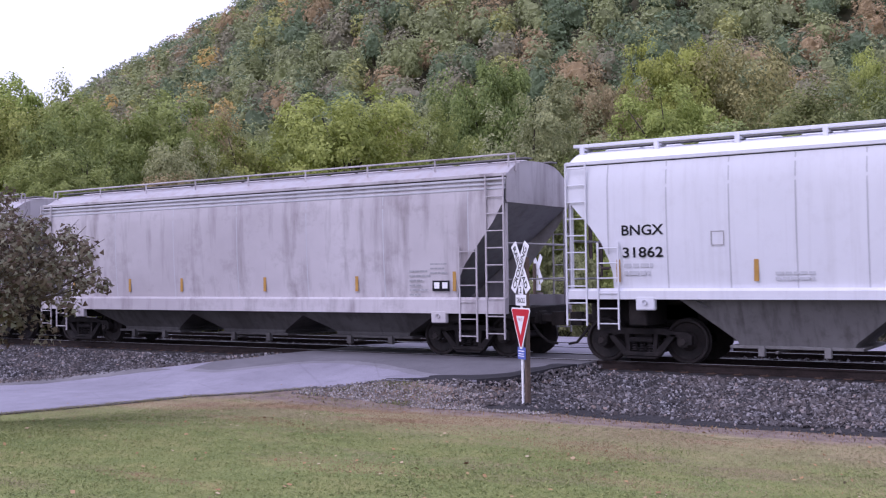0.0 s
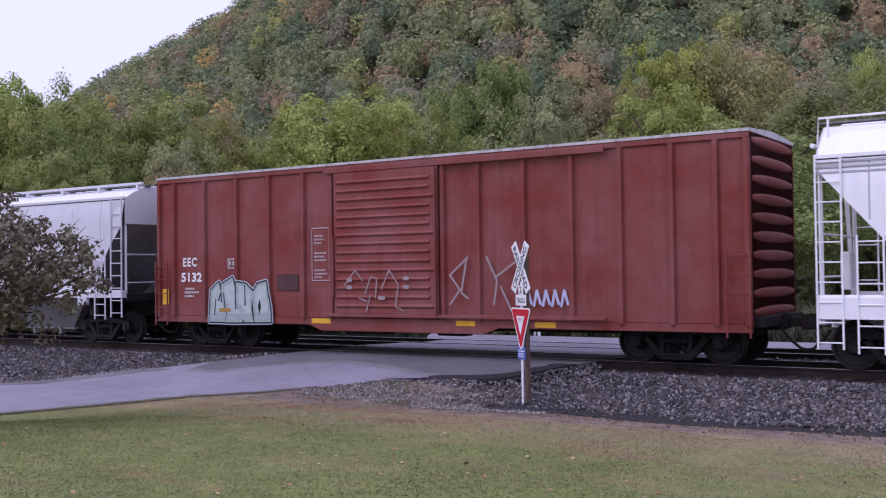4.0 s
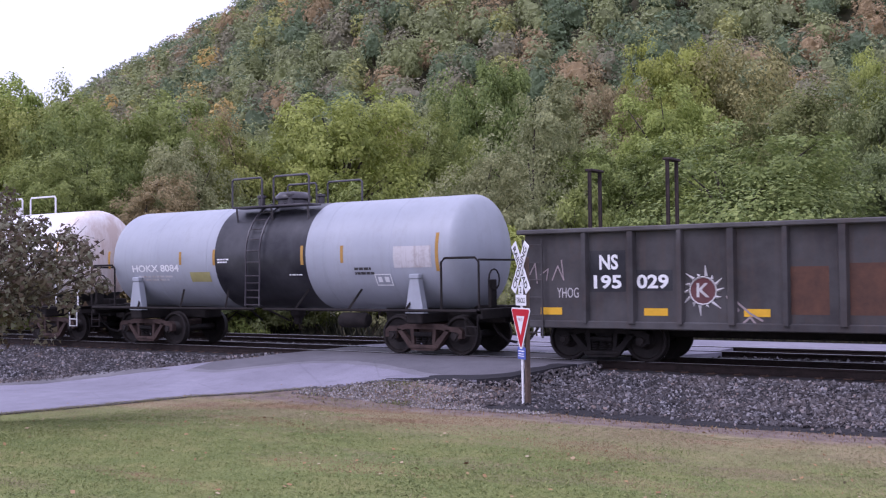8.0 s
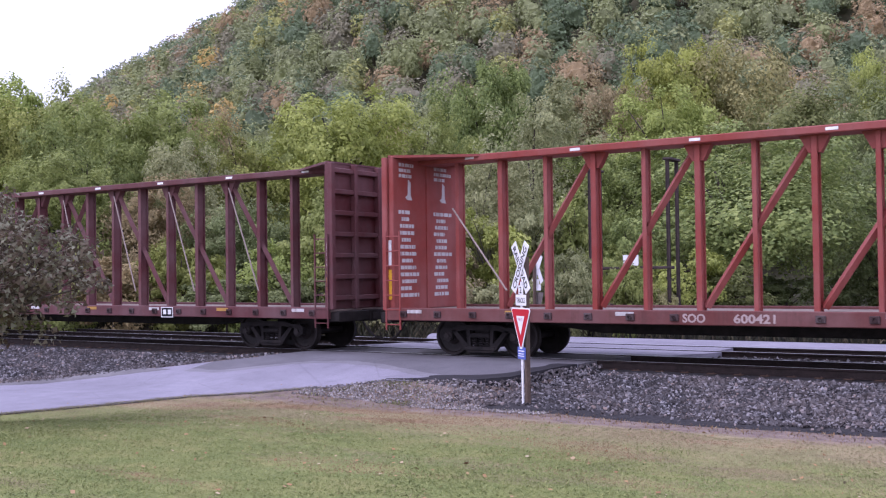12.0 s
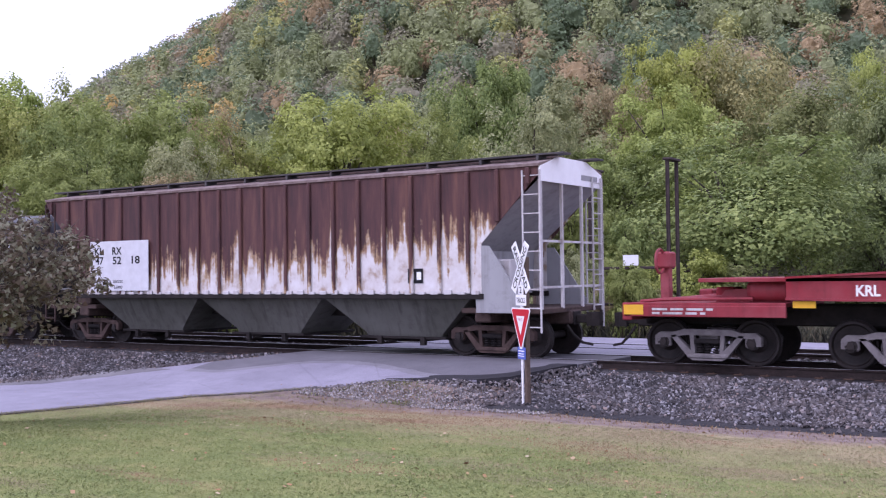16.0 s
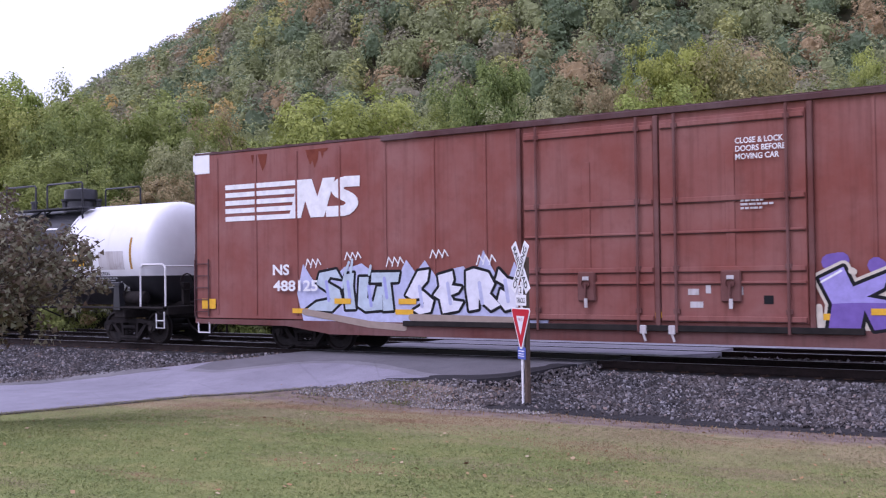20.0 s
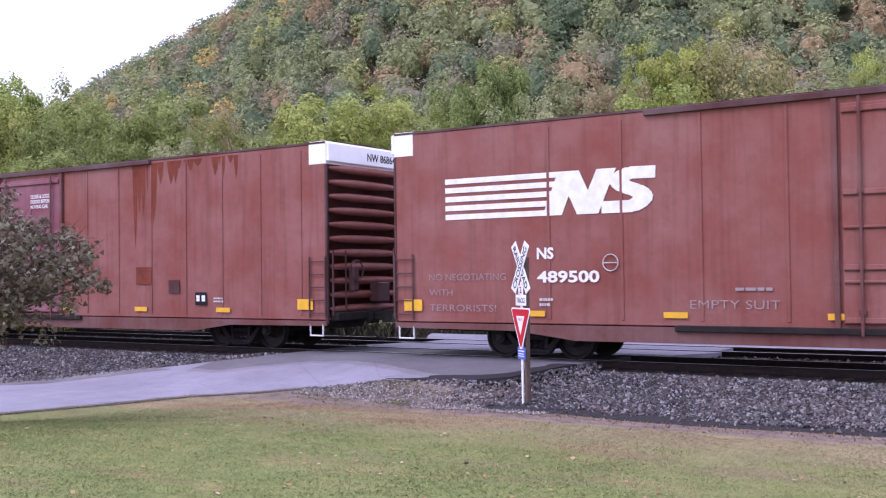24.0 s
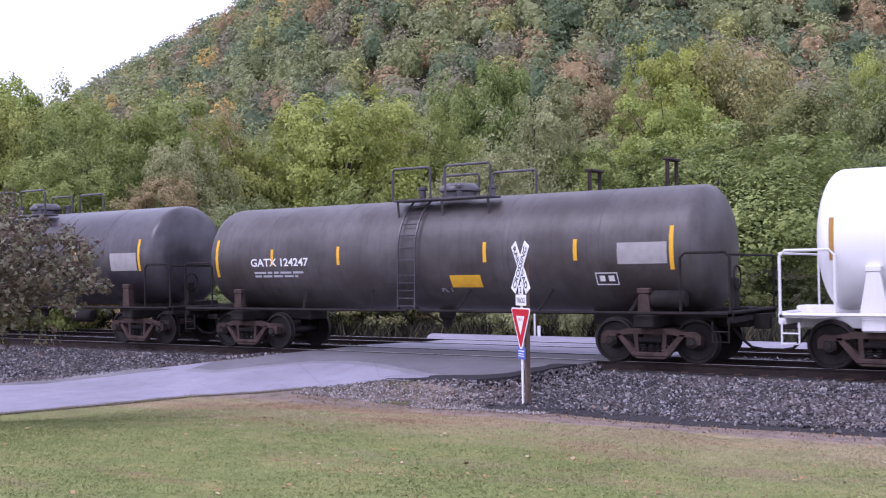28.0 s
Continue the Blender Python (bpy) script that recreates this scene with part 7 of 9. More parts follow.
def crossbuck(x, y, z, turn, label, full=True):
    t = thing("railroad_crossing_sign", label, "road sign", "crossing signs")
    t.matrix_basis = pose(x, y, z, 0, 0, turn)
    part("post", Geo().box(0.015, 0.10, 0.005, 0.09, -0.3, 2.55, 0.012), M["post_wood"], t)
    up = 2.36
    if full:
        part("front_post", Geo().box(-0.045, 0.012, -0.03, 0.0, -0.25, 2.1, 0.006), M["sign_white"], t, "narrow white reflective strip on the post")
    for ang, words, d in ((radians(58), "CROSSING", 0.0), (radians(122), "RAILROAD", 0.014)):
        l, w = 1.02, 0.195
        b = part("blade", blade(Geo(), None, ang, l, w, -0.055 + d, -0.043 + d), M["sign_white"], t, smooth=0)
        for o in b.data.vertices:
            o.co.z += up
        n = letters(words, 0.125, 0.88, 0.012)
        c, s = math.cos(ang if words == "CROSSING" else ang + math.pi), math.sin(ang if words == "CROSSING" else ang + math.pi)
        n.v = [((a - 0.44) * c - (q - 0.062) * s, -0.06 + d, (a - 0.44) * s + (q - 0.062) * c + up) for a, _, q in n.v]
        part("lettering", n, M["black"], b, smooth=0)
    p = part("track_count_plate", Geo().box(-0.20, 0.20, -0.045, -0.035, 1.66, 1.86, 0.004).box(-0.09, 0.09, -0.045, -0.035, 1.865, 2.03, 0.004), M["sign_white"], t)
    mark(p, "lettering", letters("TRACKS", 0.10, 0.32, 0.01), "black", -0.16, -0.048, 1.71)
    mark(p, "lettering", letters("2", 0.12, 0.08, 0.01), "black", -0.04, -0.048, 1.89)
    if full:
        yz, h = 1.62, 0.75
        tri = part("yield_sign", Geo().prism([(-0.335, yz), (0.335, yz), (0.36, yz - 0.05), (0.04, yz - h), (-0.04, yz - h), (-0.36, yz - 0.05)], "y", -0.052, -0.045), M["sign_white"], t, "red and white triangular give-way sign")
        part("red_border", Geo().prism([(-0.31, yz - 0.025), (0.31, yz - 0.025), (0.33, yz - 0.06), (0.02, yz - h + 0.035), (-0.02, yz - h + 0.035), (-0.33, yz - 0.06)], "y", -0.057, -0.052), M["sign_red"], tri)
        part("white_centre", Geo().prism([(-0.155, yz - 0.15), (0.155, yz - 0.15), (0.0, yz - 0.50)], "y", -0.062, -0.057), M["sign_white"], tri)
        mark(tri, "lettering", letters("YIELD", 0.055, 0.17), "sign_red", -0.085, -0.065, yz - 0.24)
        n = part("notice_plate", Geo().box(-0.15, 0.15, -0.045, -0.035, 0.68, 0.90, 0.01), M["sign_blue"], t, "small blue notice plate")
        part("notice_bars", Geo().box(-0.11, 0.11, -0.048, -0.045, 0.82, 0.84).box(-0.11, 0.09, -0.048, -0.045, 0.77, 0.785).box(-0.11, 0.10, -0.048, -0.045, 0.73, 0.745), M["sign_white"], n)
    else:
        part("yield_sign", Geo().prism([(-0.335, 1.60), (0.335, 1.60), (0.36, 1.55), (0.04, 0.86), (-0.04, 0.86), (-0.36, 1.55)], "y", -0.052, -0.045), M["tin_back"], t, "dull brown back of a triangular sign")
        part("front_post", Geo().box(-0.06, 0.06, 0.092, 0.10, -0.2, 1.2, 0.003), M["sign_white"], t, "white reflective strip on the back of the post")
    return t


crossbuck(-9.38, -4.55, -0.365, -33, "white crossbuck with a yield sign on a weathered post in ballast")
crossbuck(-16.4, 9.16, -0.36, 147, "white crossbuck seen from behind on a post beyond the tracks", False)
d = thing("marker_post", "short white marker post beside the far road", "post")
d.location = (-15.8, 8.15, -0.42)
part("post", Geo().box(-0.045, 0.045, -0.03, 0.03, 0, 0.62, 0.01), M["sign_white"], d)

fr = thing("steel_frame", "old dark steel frame of posts and beams among the bushes", "frame")
fr.location = (-14.06, 12.5, -0.55)
for x, h in ((-1.75, 5.95), (1.1, 6.15)):
    for yv in (-0.42, 0.42):
        part("upright", Geo().box(x - 0.055, x + 0.055, yv - 0.022, yv - 0.008, 0, h).box(x - 0.055, x + 0.055, yv + 0.008, yv + 0.022, 0, h).box(x - 0.012, x + 0.012, yv - 0.008, yv + 0.008, 0, h).box(x - 0.055, x - 0.035, yv - 0.045, yv + 0.045, 0, h).box(x + 0.035, x + 0.055, yv - 0.045, yv + 0.045, 0, h), M["old_steel"], fr)
    part("cross_head", Geo().box(x - 0.14, x + 0.14, -0.50, 0.50, h, h + 0.08, 0.015), M["old_steel"], fr)
part("beam", Geo().box(-1.75, 1.3, -0.48, -0.42, 2.50, 2.60, 0.02), M["old_steel"], fr)
part("lower_pipe", Geo().tube([(-1.85, -0.46, 1.30), (1.2, -0.46, 1.34)], 0.045, 8), M["old_steel"], fr)
nb = thing("notice_board", "small white notice board on a dark beam", "sign")
nb.location = (-14.26, 11.93, 2.08)
part("board", Geo().box(-0.28, 0.28, -0.012, 0.012, 0, 0.36, 0.005), M["sign_white"], nb)
part("bracket", Geo().box(-0.04, 0.04, 0.012, 0.09, -0.1, 0.3), M["old_steel"], nb)

# ---- trees ----
F = {
    "green": foliage("green_leaves", (0.143, 0.165, 0.050), (0.198, 0.220, 0.066), (0.264, 0.286, 0.094)),
    "lime": foliage("yellow_green_leaves", (0.176, 0.204, 0.055), (0.242, 0.270, 0.072), (0.308, 0.330, 0.099)),
    "bright": foliage("bright_green_leaves", (0.110, 0.140, 0.045), (0.165, 0.195, 0.062), (0.245, 0.272, 0.090)),
    "dusty": foliage("grey_green_leaves", (0.165, 0.171, 0.083), (0.237, 0.231, 0.110), (0.308, 0.297, 0.149)),
    "brown": foliage("turning_brown_leaves", (0.165, 0.143, 0.083), (0.242, 0.198, 0.110), (0.308, 0.253, 0.143)),
    "gold": foliage("golden_leaves", (0.330, 0.237, 0.083), (0.418, 0.308, 0.099), (0.462, 0.407, 0.143)),
    "rust": foliage("russet_leaves", (0.209, 0.138, 0.094), (0.275, 0.176, 0.116), (0.352, 0.231, 0.154)),
    # dark green leaves; also the colour of shrubs in the canopy's shade
    "dark": foliage("dark_green_and_shaded_leaves", (0.110, 0.132, 0.055), (0.154, 0.176, 0.072), (0.209, 0.231, 0.099)),
    "plum": foliage("dark_red_brown_leaves", (0.078, 0.050, 0.038), (0.128, 0.100, 0.068), (0.215, 0.205, 0.145), 0.5),
}
# hillside leaf colours, greyed so that distance haze is part of the colour
for k, c in (("hazy_green", (0.168, 0.190, 0.094)), ("hazy_olive", (0.205, 0.207, 0.106)), ("hazy_teal", (0.128, 0.153, 0.086)), ("hazy_mauve", (0.190, 0.168, 0.112)), ("hazy_rust", (0.232, 0.174, 0.098)), ("hazy_gold", (0.325, 0.248, 0.104)), ("hazy_lime", (0.228, 0.240, 0.098))):
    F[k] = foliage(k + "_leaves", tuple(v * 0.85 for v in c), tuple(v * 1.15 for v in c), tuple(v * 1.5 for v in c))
M["bark"] = rusty("grey_brown_bark", (0.045, 0.036, 0.03), (0.11, 0.09, 0.075), 0.5, 6.0)


def leaf_cloud(rng, centres, radii, per, size, flat=0.75, out=None):
    """Small leaf blades round each clump centre, lying roughly outward. Returns vertices and quads."""
    n = len(centres) * per
    c = np.repeat(centres, per, 0)
    r = np.repeat(radii, per)[:, None]
    d = rng.normal(size=(n, 3))
    d /= np.linalg.norm(d, axis=1)[:, None]
    d[:, 2] *= flat
    pos = c + d * r * (rng.random((n, 1)) ** 0.45)
    nrm = d * (0.5 if out is not None else 1.0) + rng.normal(size=(n, 3)) * 0.4 + np.array([0, 0, 0.6])
    if out is not None:
        nrm += np.repeat(out, per, 0) * 0.9
    nrm /= np.linalg.norm(nrm, axis=1)[:, None]
    a = np.cross(nrm, rng.normal(size=(n, 3)))
    a /= np.linalg.norm(a, axis=1)[:, None]
    b = np.cross(nrm, a)
    s = size * (0.6 + 0.8 * rng.random((n, 1)))
    v = np.stack([pos - a * s, pos + a * s, pos + b * s * 1.5 + nrm * s * 0.2], 1).reshape(-1, 3)
    return v, np.arange(n * 3).reshape(-1, 3)


def crown_clumps(rng, w, h, z0, n, lobes):
    """Clump centres over the shells of a few lobes: uneven, with gaps."""
    cs, rs, out = [], [], []
    for _ in range(lobes):
        a = rng.random() * 6.283
        q = 0.33 * w * rng.random() ** 0.5
        t = rng.random()
        lc = np.array([math.cos(a) * q, math.sin(a) * q, z0 + h * (0.22 + 0.58 * t)])
        lr = w * (0.25 + 0.13 * rng.random()) * (1.1 - 0.45 * t)
        for _ in range(n // lobes):
            d = rng.normal(size=3)
            d /= np.linalg.norm(d)
            d[2] = d[2] * 0.85 + 0.1
            cs.append(lc + d * lr * (0.65 + 0.45 * rng.random()))
            rs.append(lr * (0.22 + 0.20 * rng.random()))
            out.append(d)
    return np.array(cs), np.array(rs), np.array(out)


def tree(name, label, kind, seed, height, width, stem=0.25, clumps=110, per=70, leaf=0.15, lobes=9, category="tree", group="trees beyond the line"):
    """A tapered trunk with forking limbs and a crown of small leaves."""
    rng = np.random.default_rng(seed)
    t = thing(name, label, category, group)
    cs, rs, out = crown_clumps(rng, width, height * (1 - stem), height * stem, clumps, lobes)
    wood = Geo()
    r0 = 0.018 * height + 0.02
    top = height * 0.72
    bend = rng.normal(size=2) * 0.05 * height
    pts = [(bend[0] * k * k, bend[1] * k * k, top * k) for k in steps(0, 1, 6)]
    wood.tube(pts, [r0 * (1 - 0.8 * k) for k in steps(0, 1, 6)], 8)
    for i in range(0, len(cs), max(1, len(cs) // 16)):
        c = cs[i]
        k = min(0.95, max(0.25, (c[2] / height) * 0.75))
        b = Vector((bend[0] * k * k, bend[1] * k * k, top * k))
        e = Vector(c)
        m = b.lerp(e, 0.5) + Vector((0, 0, 0.06 * height))
        wood.tube([b, m, e], [r0 * 0.42, r0 * 0.24, r0 * 0.07], 5)
    part("trunk", wood, M["bark"], t)
    v, f = leaf_cloud(rng, cs, rs, per, leaf, 0.75, out)
    part("crown", raw_mesh("crown", v, f, F[kind]), None, t)
    return t


PROTO = {}


def plant(kind, x, y, height, width, seed=0, label="", shrub=False):
    """Sets out a tree of that leaf colour: the first of a kind is built, others are turned and scaled copies."""
    key = (kind, shrub, seed % 2)
    if key not in PROTO:
        if shrub:
            PROTO[key] = tree("shrub", label or "dense leafy shrub at the wood's edge", kind, 50 + len(PROTO), 4.0, 4.6, 0.02, 100, 110, 0.07, 9, "shrub", "undergrowth beyond the line")
        else:
            PROTO[key] = tree("tree", label or "broad leafy tree in early autumn", kind, 10 + len(PROTO), 10.0, 8.5, 0.12, 255, 145, 0.075, 17)
        ob, first = PROTO[key], True
    else:
        ob, first = PROTO[key], False
    h0, w0 = (4.0, 4.6) if shrub else (10.0, 8.5)
    m = Matrix.Translation((x, y, lie(x, y) - 0.1)) @ Matrix.Rotation(seed * 1.7, 4, "Z") @ Matrix.Diagonal((width / w0, width / w0, height / h0, 1))
    if first:
        ob.matrix_basis = m
        return ob
    sc = ob.scale.copy()
    ob2 = copy_thing(ob, m @ Matrix.Diagonal((1 / sc[0], 1 / sc[1], 1 / sc[2], 1)))
    if label:
        tagged(ob2, label)
    return ob2


def at_view(u, depth):
    """A spot on the ground seen at that share of the way across the view, so deep into it."""
    a = u * depth
    return 0.838 * a - 0.546 * depth, -21.6 + 0.546 * a + 0.838 * depth


def stand(kind, u, top, depth, wide, seed, shrub=False, label=""):
    """A tree by bearing (tangent to the right of the view's middle), tangent of its top above eye level, depth and width in metres."""
    x, y = at_view(u, depth)
    return plant(kind, x, y, top * depth + 1.9 - lie(x, y), wide, seed, label, shrub)

# the wood's edge, tree by tree
stand("green", -0.467, 0.186, 60, 9.6, 1)
stand("lime", -0.387, 0.198, 58, 8.7, 2)
stand("green", -0.328, 0.190, 66, 7.1, 3)
stand("green", -0.285, 0.182, 56, 8.7, 4)
stand("bright", -0.339, 0.169, 50, 5.9, 5)
stand("dusty", -0.243, 0.147, 50, 5.3, 6)
stand("green", -0.189, 0.146, 56, 6.0, 7)
stand("lime", -0.098, 0.190, 54, 9.5, 8)
stand("green", -0.013, 0.165, 62, 6.6, 9)
stand("bright", 0.046, 0.219, 78, 8.8, 10)
stand("dusty", 0.089, 0.169, 54, 7.8, 11)
stand("brown", 0.163, 0.199, 70, 8.2, 12)
stand("lime", 0.206, 0.224, 88, 9.4, 13)
stand("dusty", 0.286, 0.234, 88, 12.2, 14)
stand("bright", 0.281, 0.151, 47, 11.0, 15)
stand("dark", 0.356, 0.196, 72, 11.2, 16)
stand("dark", 0.420, 0.190, 62, 7.6, 17)
stand("lime", 0.432, 0.222, 84, 7.0, 60)
stand("dark", 0.415, 0.133, 50, 5.3, 18)
stand("green", 0.484, 0.188, 60, 9.6, 19)
stand("dark", -0.189, 0.084, 46, 5.4, 20)
stand("brown", -0.280, 0.102, 46, 5.4, 21)
stand("green", -0.365, 0.124, 46, 6.4, 22)
stand("dusty", 0.041, 0.119, 48, 5.9, 23)
stand("green", 0.158, 0.133, 52, 6.4, 24)
stand("lime", 0.212, 0.181, 64, 8.2, 25)
stand("dusty", -0.045, 0.152, 64, 6.8, 26)
stand("brown", -0.216, 0.160, 62, 6.0, 27)
stand("green", -0.141, 0.145, 70, 7.5, 28)
stand("dusty", 0.115, 0.187, 72, 7.7, 29)
stand("green", -0.429, 0.176, 50, 6.4, 30)
stand("green", -0.243, 0.032, 42, 4.3, 31, True)
stand("lime", -0.178, 0.036, 41, 3.7, 32, True)
stand("green", -0.120, 0.046, 42, 4.3, 33, True)
stand("lime", -0.050, 0.056, 42, 3.8, 34, True)
stand("green", -0.088, 0.083, 45, 4.6, 35, True)
stand("brown", 0.009, 0.045, 42, 3.8, 36, True)
stand("lime", 0.041, 0.060, 44, 4.0, 37, True)
stand("green", -0.024, 0.098, 48, 4.9, 38, True)
stand("dusty", 0.078, 0.006, 36, 2.4, 39, True)
stand("dusty", 0.125, 0.030, 35.2, 2.3, 40, True)
stand("green", 0.172, 0.006, 35.0, 1.9, 61, True)
stand("dusty", 0.205, -0.012, 35.2, 1.6, 62, True)
stand("green", 0.163, 0.021, 42, 3.1, 41, True)
stand("green", 0.196, 0.005, 40, 2.6, 42, True)
stand("lime", 0.233, 0.020, 41, 3.3, 43, True)
stand("dark", 0.276, 0.004, 41, 3.7, 44, True)
# bearings 0.324 to 0.457: dark leaf colour stands in for shade under the canopy
stand("dark", 0.324, -0.004, 49, 4.3, 45, True)
stand("dark", 0.372, 0.010, 52, 4.6, 46, True)
stand("dark", 0.415, 0.004, 50, 4.6, 47, True)
stand("brown", -0.312, 0.033, 42, 4.3, 48, True)
stand("green", -0.371, 0.039, 42, 4.5, 49, True)
stand("dusty", 0.078, 0.076, 46, 4.4, 50, True)
stand("green", 0.121, 0.081, 46, 4.2, 51, True)
stand("bright", 0.179, 0.058, 44, 4.0, 52, True)
stand("dark", -0.136, 0.004, 40, 3.6, 53, True)
stand("dusty", -0.061, 0.003, 40, 3.4, 54, True)
stand("brown", 0.137, -0.010, 40, 2.6, 55, True)
stand("green", -0.435, 0.034, 43, 4.6, 56, True)
stand("dark", -0.205, -0.001, 40, 3.6, 57, True)
stand("dusty", 0.019, -0.004, 40, 3.2, 58, True)
stand("dark", 0.457, 0.010, 50, 4.8, 59, True)


# ---- wooded hillside: crowns too many to count ----
def hill_woods():
    rng = np.random.default_rng(7)
    tones = ["hazy_green", "hazy_olive", "hazy_mauve", "hazy_rust", "hazy_gold", "hazy_teal", "hazy_lime"]
    share = [0.29, 0.23, 0.12, 0.07, 0.03, 0.20, 0.06]
    bags = {t: [] for t in tones}
    # a round grid of directions for the dense mass of each crown
    na, ne = 14, 7
    el = np.repeat(np.linspace(-0.6, 1.45, ne), na)
    az = np.tile(np.arange(na) * 2 * math.pi / na, ne)
    grid = np.stack([np.cos(el) * np.cos(az), np.cos(el) * np.sin(az), np.sin(el)], 1)
    quads = [(k * na + a, k * na + (a + 1) % na, (k + 1) * na + (a + 1) % na, (k + 1) * na + a) for k in range(ne - 1) for a in range(na)]
    faces = np.array([t for q in quads for t in ((q[0], q[1], q[2]), (q[0], q[2], q[3]))])
    d = 84.0
    while d < 345:
        gap = 4.3 + min(d, 200) * 0.007 - max(0, d - 200) * 0.005
        u = -0.62
        while u < 0.60:
            dd = d + rng.normal() * 2.2
            x, y = at_view(u + rng.normal() * 0.007, dd)
            z = lie(x, y)
            if z > 0.5 or u > -0.5:
                h = 6.0 + 4.2 * rng.random()
                w = 4.0 + 3.9 * rng.random() ** 1.5
                # stands of one kind keep together
                pull = noise.noise(Vector((x * 0.02, y * 0.02, 3.0)))
                p = np.array(share) * np.array([1, 1 + 2 * max(0, pull), 1 + 3 * max(0, -pull), 1 + 3 * max(0, -pull), 1 + 2 * max(0, -pull), 1 + 2 * max(0, pull), 1])
                k = rng.choice(len(tones), p=p / p.sum())
                bags[tones[k]].append((x, y, z, h, w, dd, abs(u) > 0.47))
            u += gap / d
        d += gap * 0.80
    for t in tones:
        vs, fs, n = [], [], 0
        for x, y, z, h, w, dd, aside in bags[t]:
            hidden = aside or (z + h - 1.9) / dd < 0.095
            q = 40 if hidden else 760 if dd < 150 else 500 if dd < 200 else 340
            lobes = rng.normal(size=(18, 3)) + np.array([0, 0, 0.35])
            lobes /= np.linalg.norm(lobes, axis=1)[:, None]
            size = 0.45 + 0.75 * rng.random(18)

            def swell(e):
                """Rounded masses of leaves that stand out from the crown."""
                near = np.clip((e @ lobes.T - 0.78) / 0.22, 0, 1)
                return 0.70 + 0.38 * (np.sqrt(near) * size).max(1)
            span, lift = np.array([w * 0.53, w * 0.53, h * 0.44]), np.array([0, 0, h * 0.46])
            e = rng.normal(size=(q, 3))
            e /= np.linalg.norm(e, axis=1)[:, None]
            e[:, 2] = np.abs(e[:, 2] + 0.45) - 0.45
            c = e * (swell(e) * (0.92 + 0.18 * rng.random(q)))[:, None] * span + lift
            nrm = e + rng.normal(size=(q, 3)) * 0.45 + np.array([0, 0, 0.35])
            nrm /= np.linalg.norm(nrm, axis=1)[:, None]
            a = np.cross(nrm, rng.normal(size=(q, 3)))
            a /= np.linalg.norm(a, axis=1)[:, None]
            b = np.cross(nrm, a)
            sz = (0.23 if dd < 150 else 0.28 if dd < 200 else 0.34) * (0.55 + 0.8 * rng.random((q, 1)))
            v = np.stack([c - a * sz, c + a * sz, c + b * sz * 1.6], 1).reshape(-1, 3)
            f = np.arange(q * 3).reshape(-1, 3)
            rough = swell(grid) * (0.46 + 0.22 * rng.random(len(grid)))
            v, f = np.concatenate([v, grid * rough[:, None] * span + lift]), np.concatenate([f, faces + len(v)])
            vs.append(v + np.array([x, y, z]))
            fs.append(f + n)
            n += len(v)
        if vs:
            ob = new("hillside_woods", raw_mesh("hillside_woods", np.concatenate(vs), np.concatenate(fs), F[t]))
            tagged(ob, {"hazy_green": "green tree crowns covering the hillside", "hazy_olive": "olive-green tree crowns on the hillside", "hazy_mauve": "brownish fading tree crowns on the hillside", "hazy_rust": "russet autumn crowns on the hillside",
                        "hazy_gold": "golden autumn crowns on the hillside", "hazy_teal": "dark green crowns on the hillside", "hazy_lime": "yellow-green crowns on the hillside"}[t], "woods", "", "stuff")


hill_woods()

# ---- the small tree by the drive, whose branches reach into view ----
bush = thing("crabapple_tree", "small tree with dark red-brown leaves beside the drive", "tree")
bush.location = (-14.9, -12.2, -0.30)


def fill_bush():
    rng = np.random.default_rng(3)
    cs, rs = [], []
    for m_ in range(230):
        d = rng.normal(size=3)
        d /= np.linalg.norm(d)
        q = 0.35 + (0.67 if m_ % 5 else 0.95) * rng.random() ** 0.6
        a = 0.30 + d[0] * 1.62 * q
        e = d[1] * 1.6 * q
        c = np.array([0.838 * a - 0.546 * e, 0.546 * a + 0.838 * e, 2.45 + d[2] * 1.10 * q - 0.14 * a])
        cs.append(c)
        rs.append(0.13 + 0.17 * rng.random())
    cs = np.array(cs)
    wood = Geo().tube([(0, 0, 0), (0.05, 0.02, 0.7), (0.0, 0.1, 1.5)], [0.1, 0.085, 0.06], 8)
    for i in range(0, 230, 3):
        b = Vector((0.0, 0.05, 0.9 + 0.6 * rng.random()))
        e = Vector(cs[i])
        wood.tube([b, b.lerp(e, 0.5) + Vector((0, 0, 0.12)), e, e + (e - b) * 0.14], [0.035, 0.020, 0.009, 0.003], 5)
    part("trunk", wood, M["bark"], bush)
    v, f = leaf_cloud(rng, cs, np.array(rs), 52, 0.042, 0.9)
    part("crown", raw_mesh("crown", v, f, F["plum"]), None, bush)


fill_bush()


# ---- ballast stones, grass, weeds, fallen leaves ----
def pebble_material():
    m, nt, b = material("crushed_stone")
    geo = nt.nodes.new("ShaderNodeNewGeometry")
    c = ramp(nt, geo.outputs["Random Per Island"], [(0.0, (0.022, 0.021, 0.022)), (0.4, (0.060, 0.057, 0.060)), (0.74, (0.135, 0.130, 0.137)), (0.92, (0.32, 0.31, 0.32)), (1.0, (0.25, 0.185, 0.155))])
    nt.links.new(mix(nt, ramp(nt, noise_at(nt, 0.7, 4), [(0.35, (0, 0, 0)), (0.7, (0.55, 0.55, 0.55))]), c, (0.175, 0.146, 0.134)), b.inputs["Base Color"])
    b.inputs["Roughness"].default_value = 0.9
    b.inputs["Specular IOR Level"].default_value = 0.2
    return m


M["pebble"] = pebble_material()


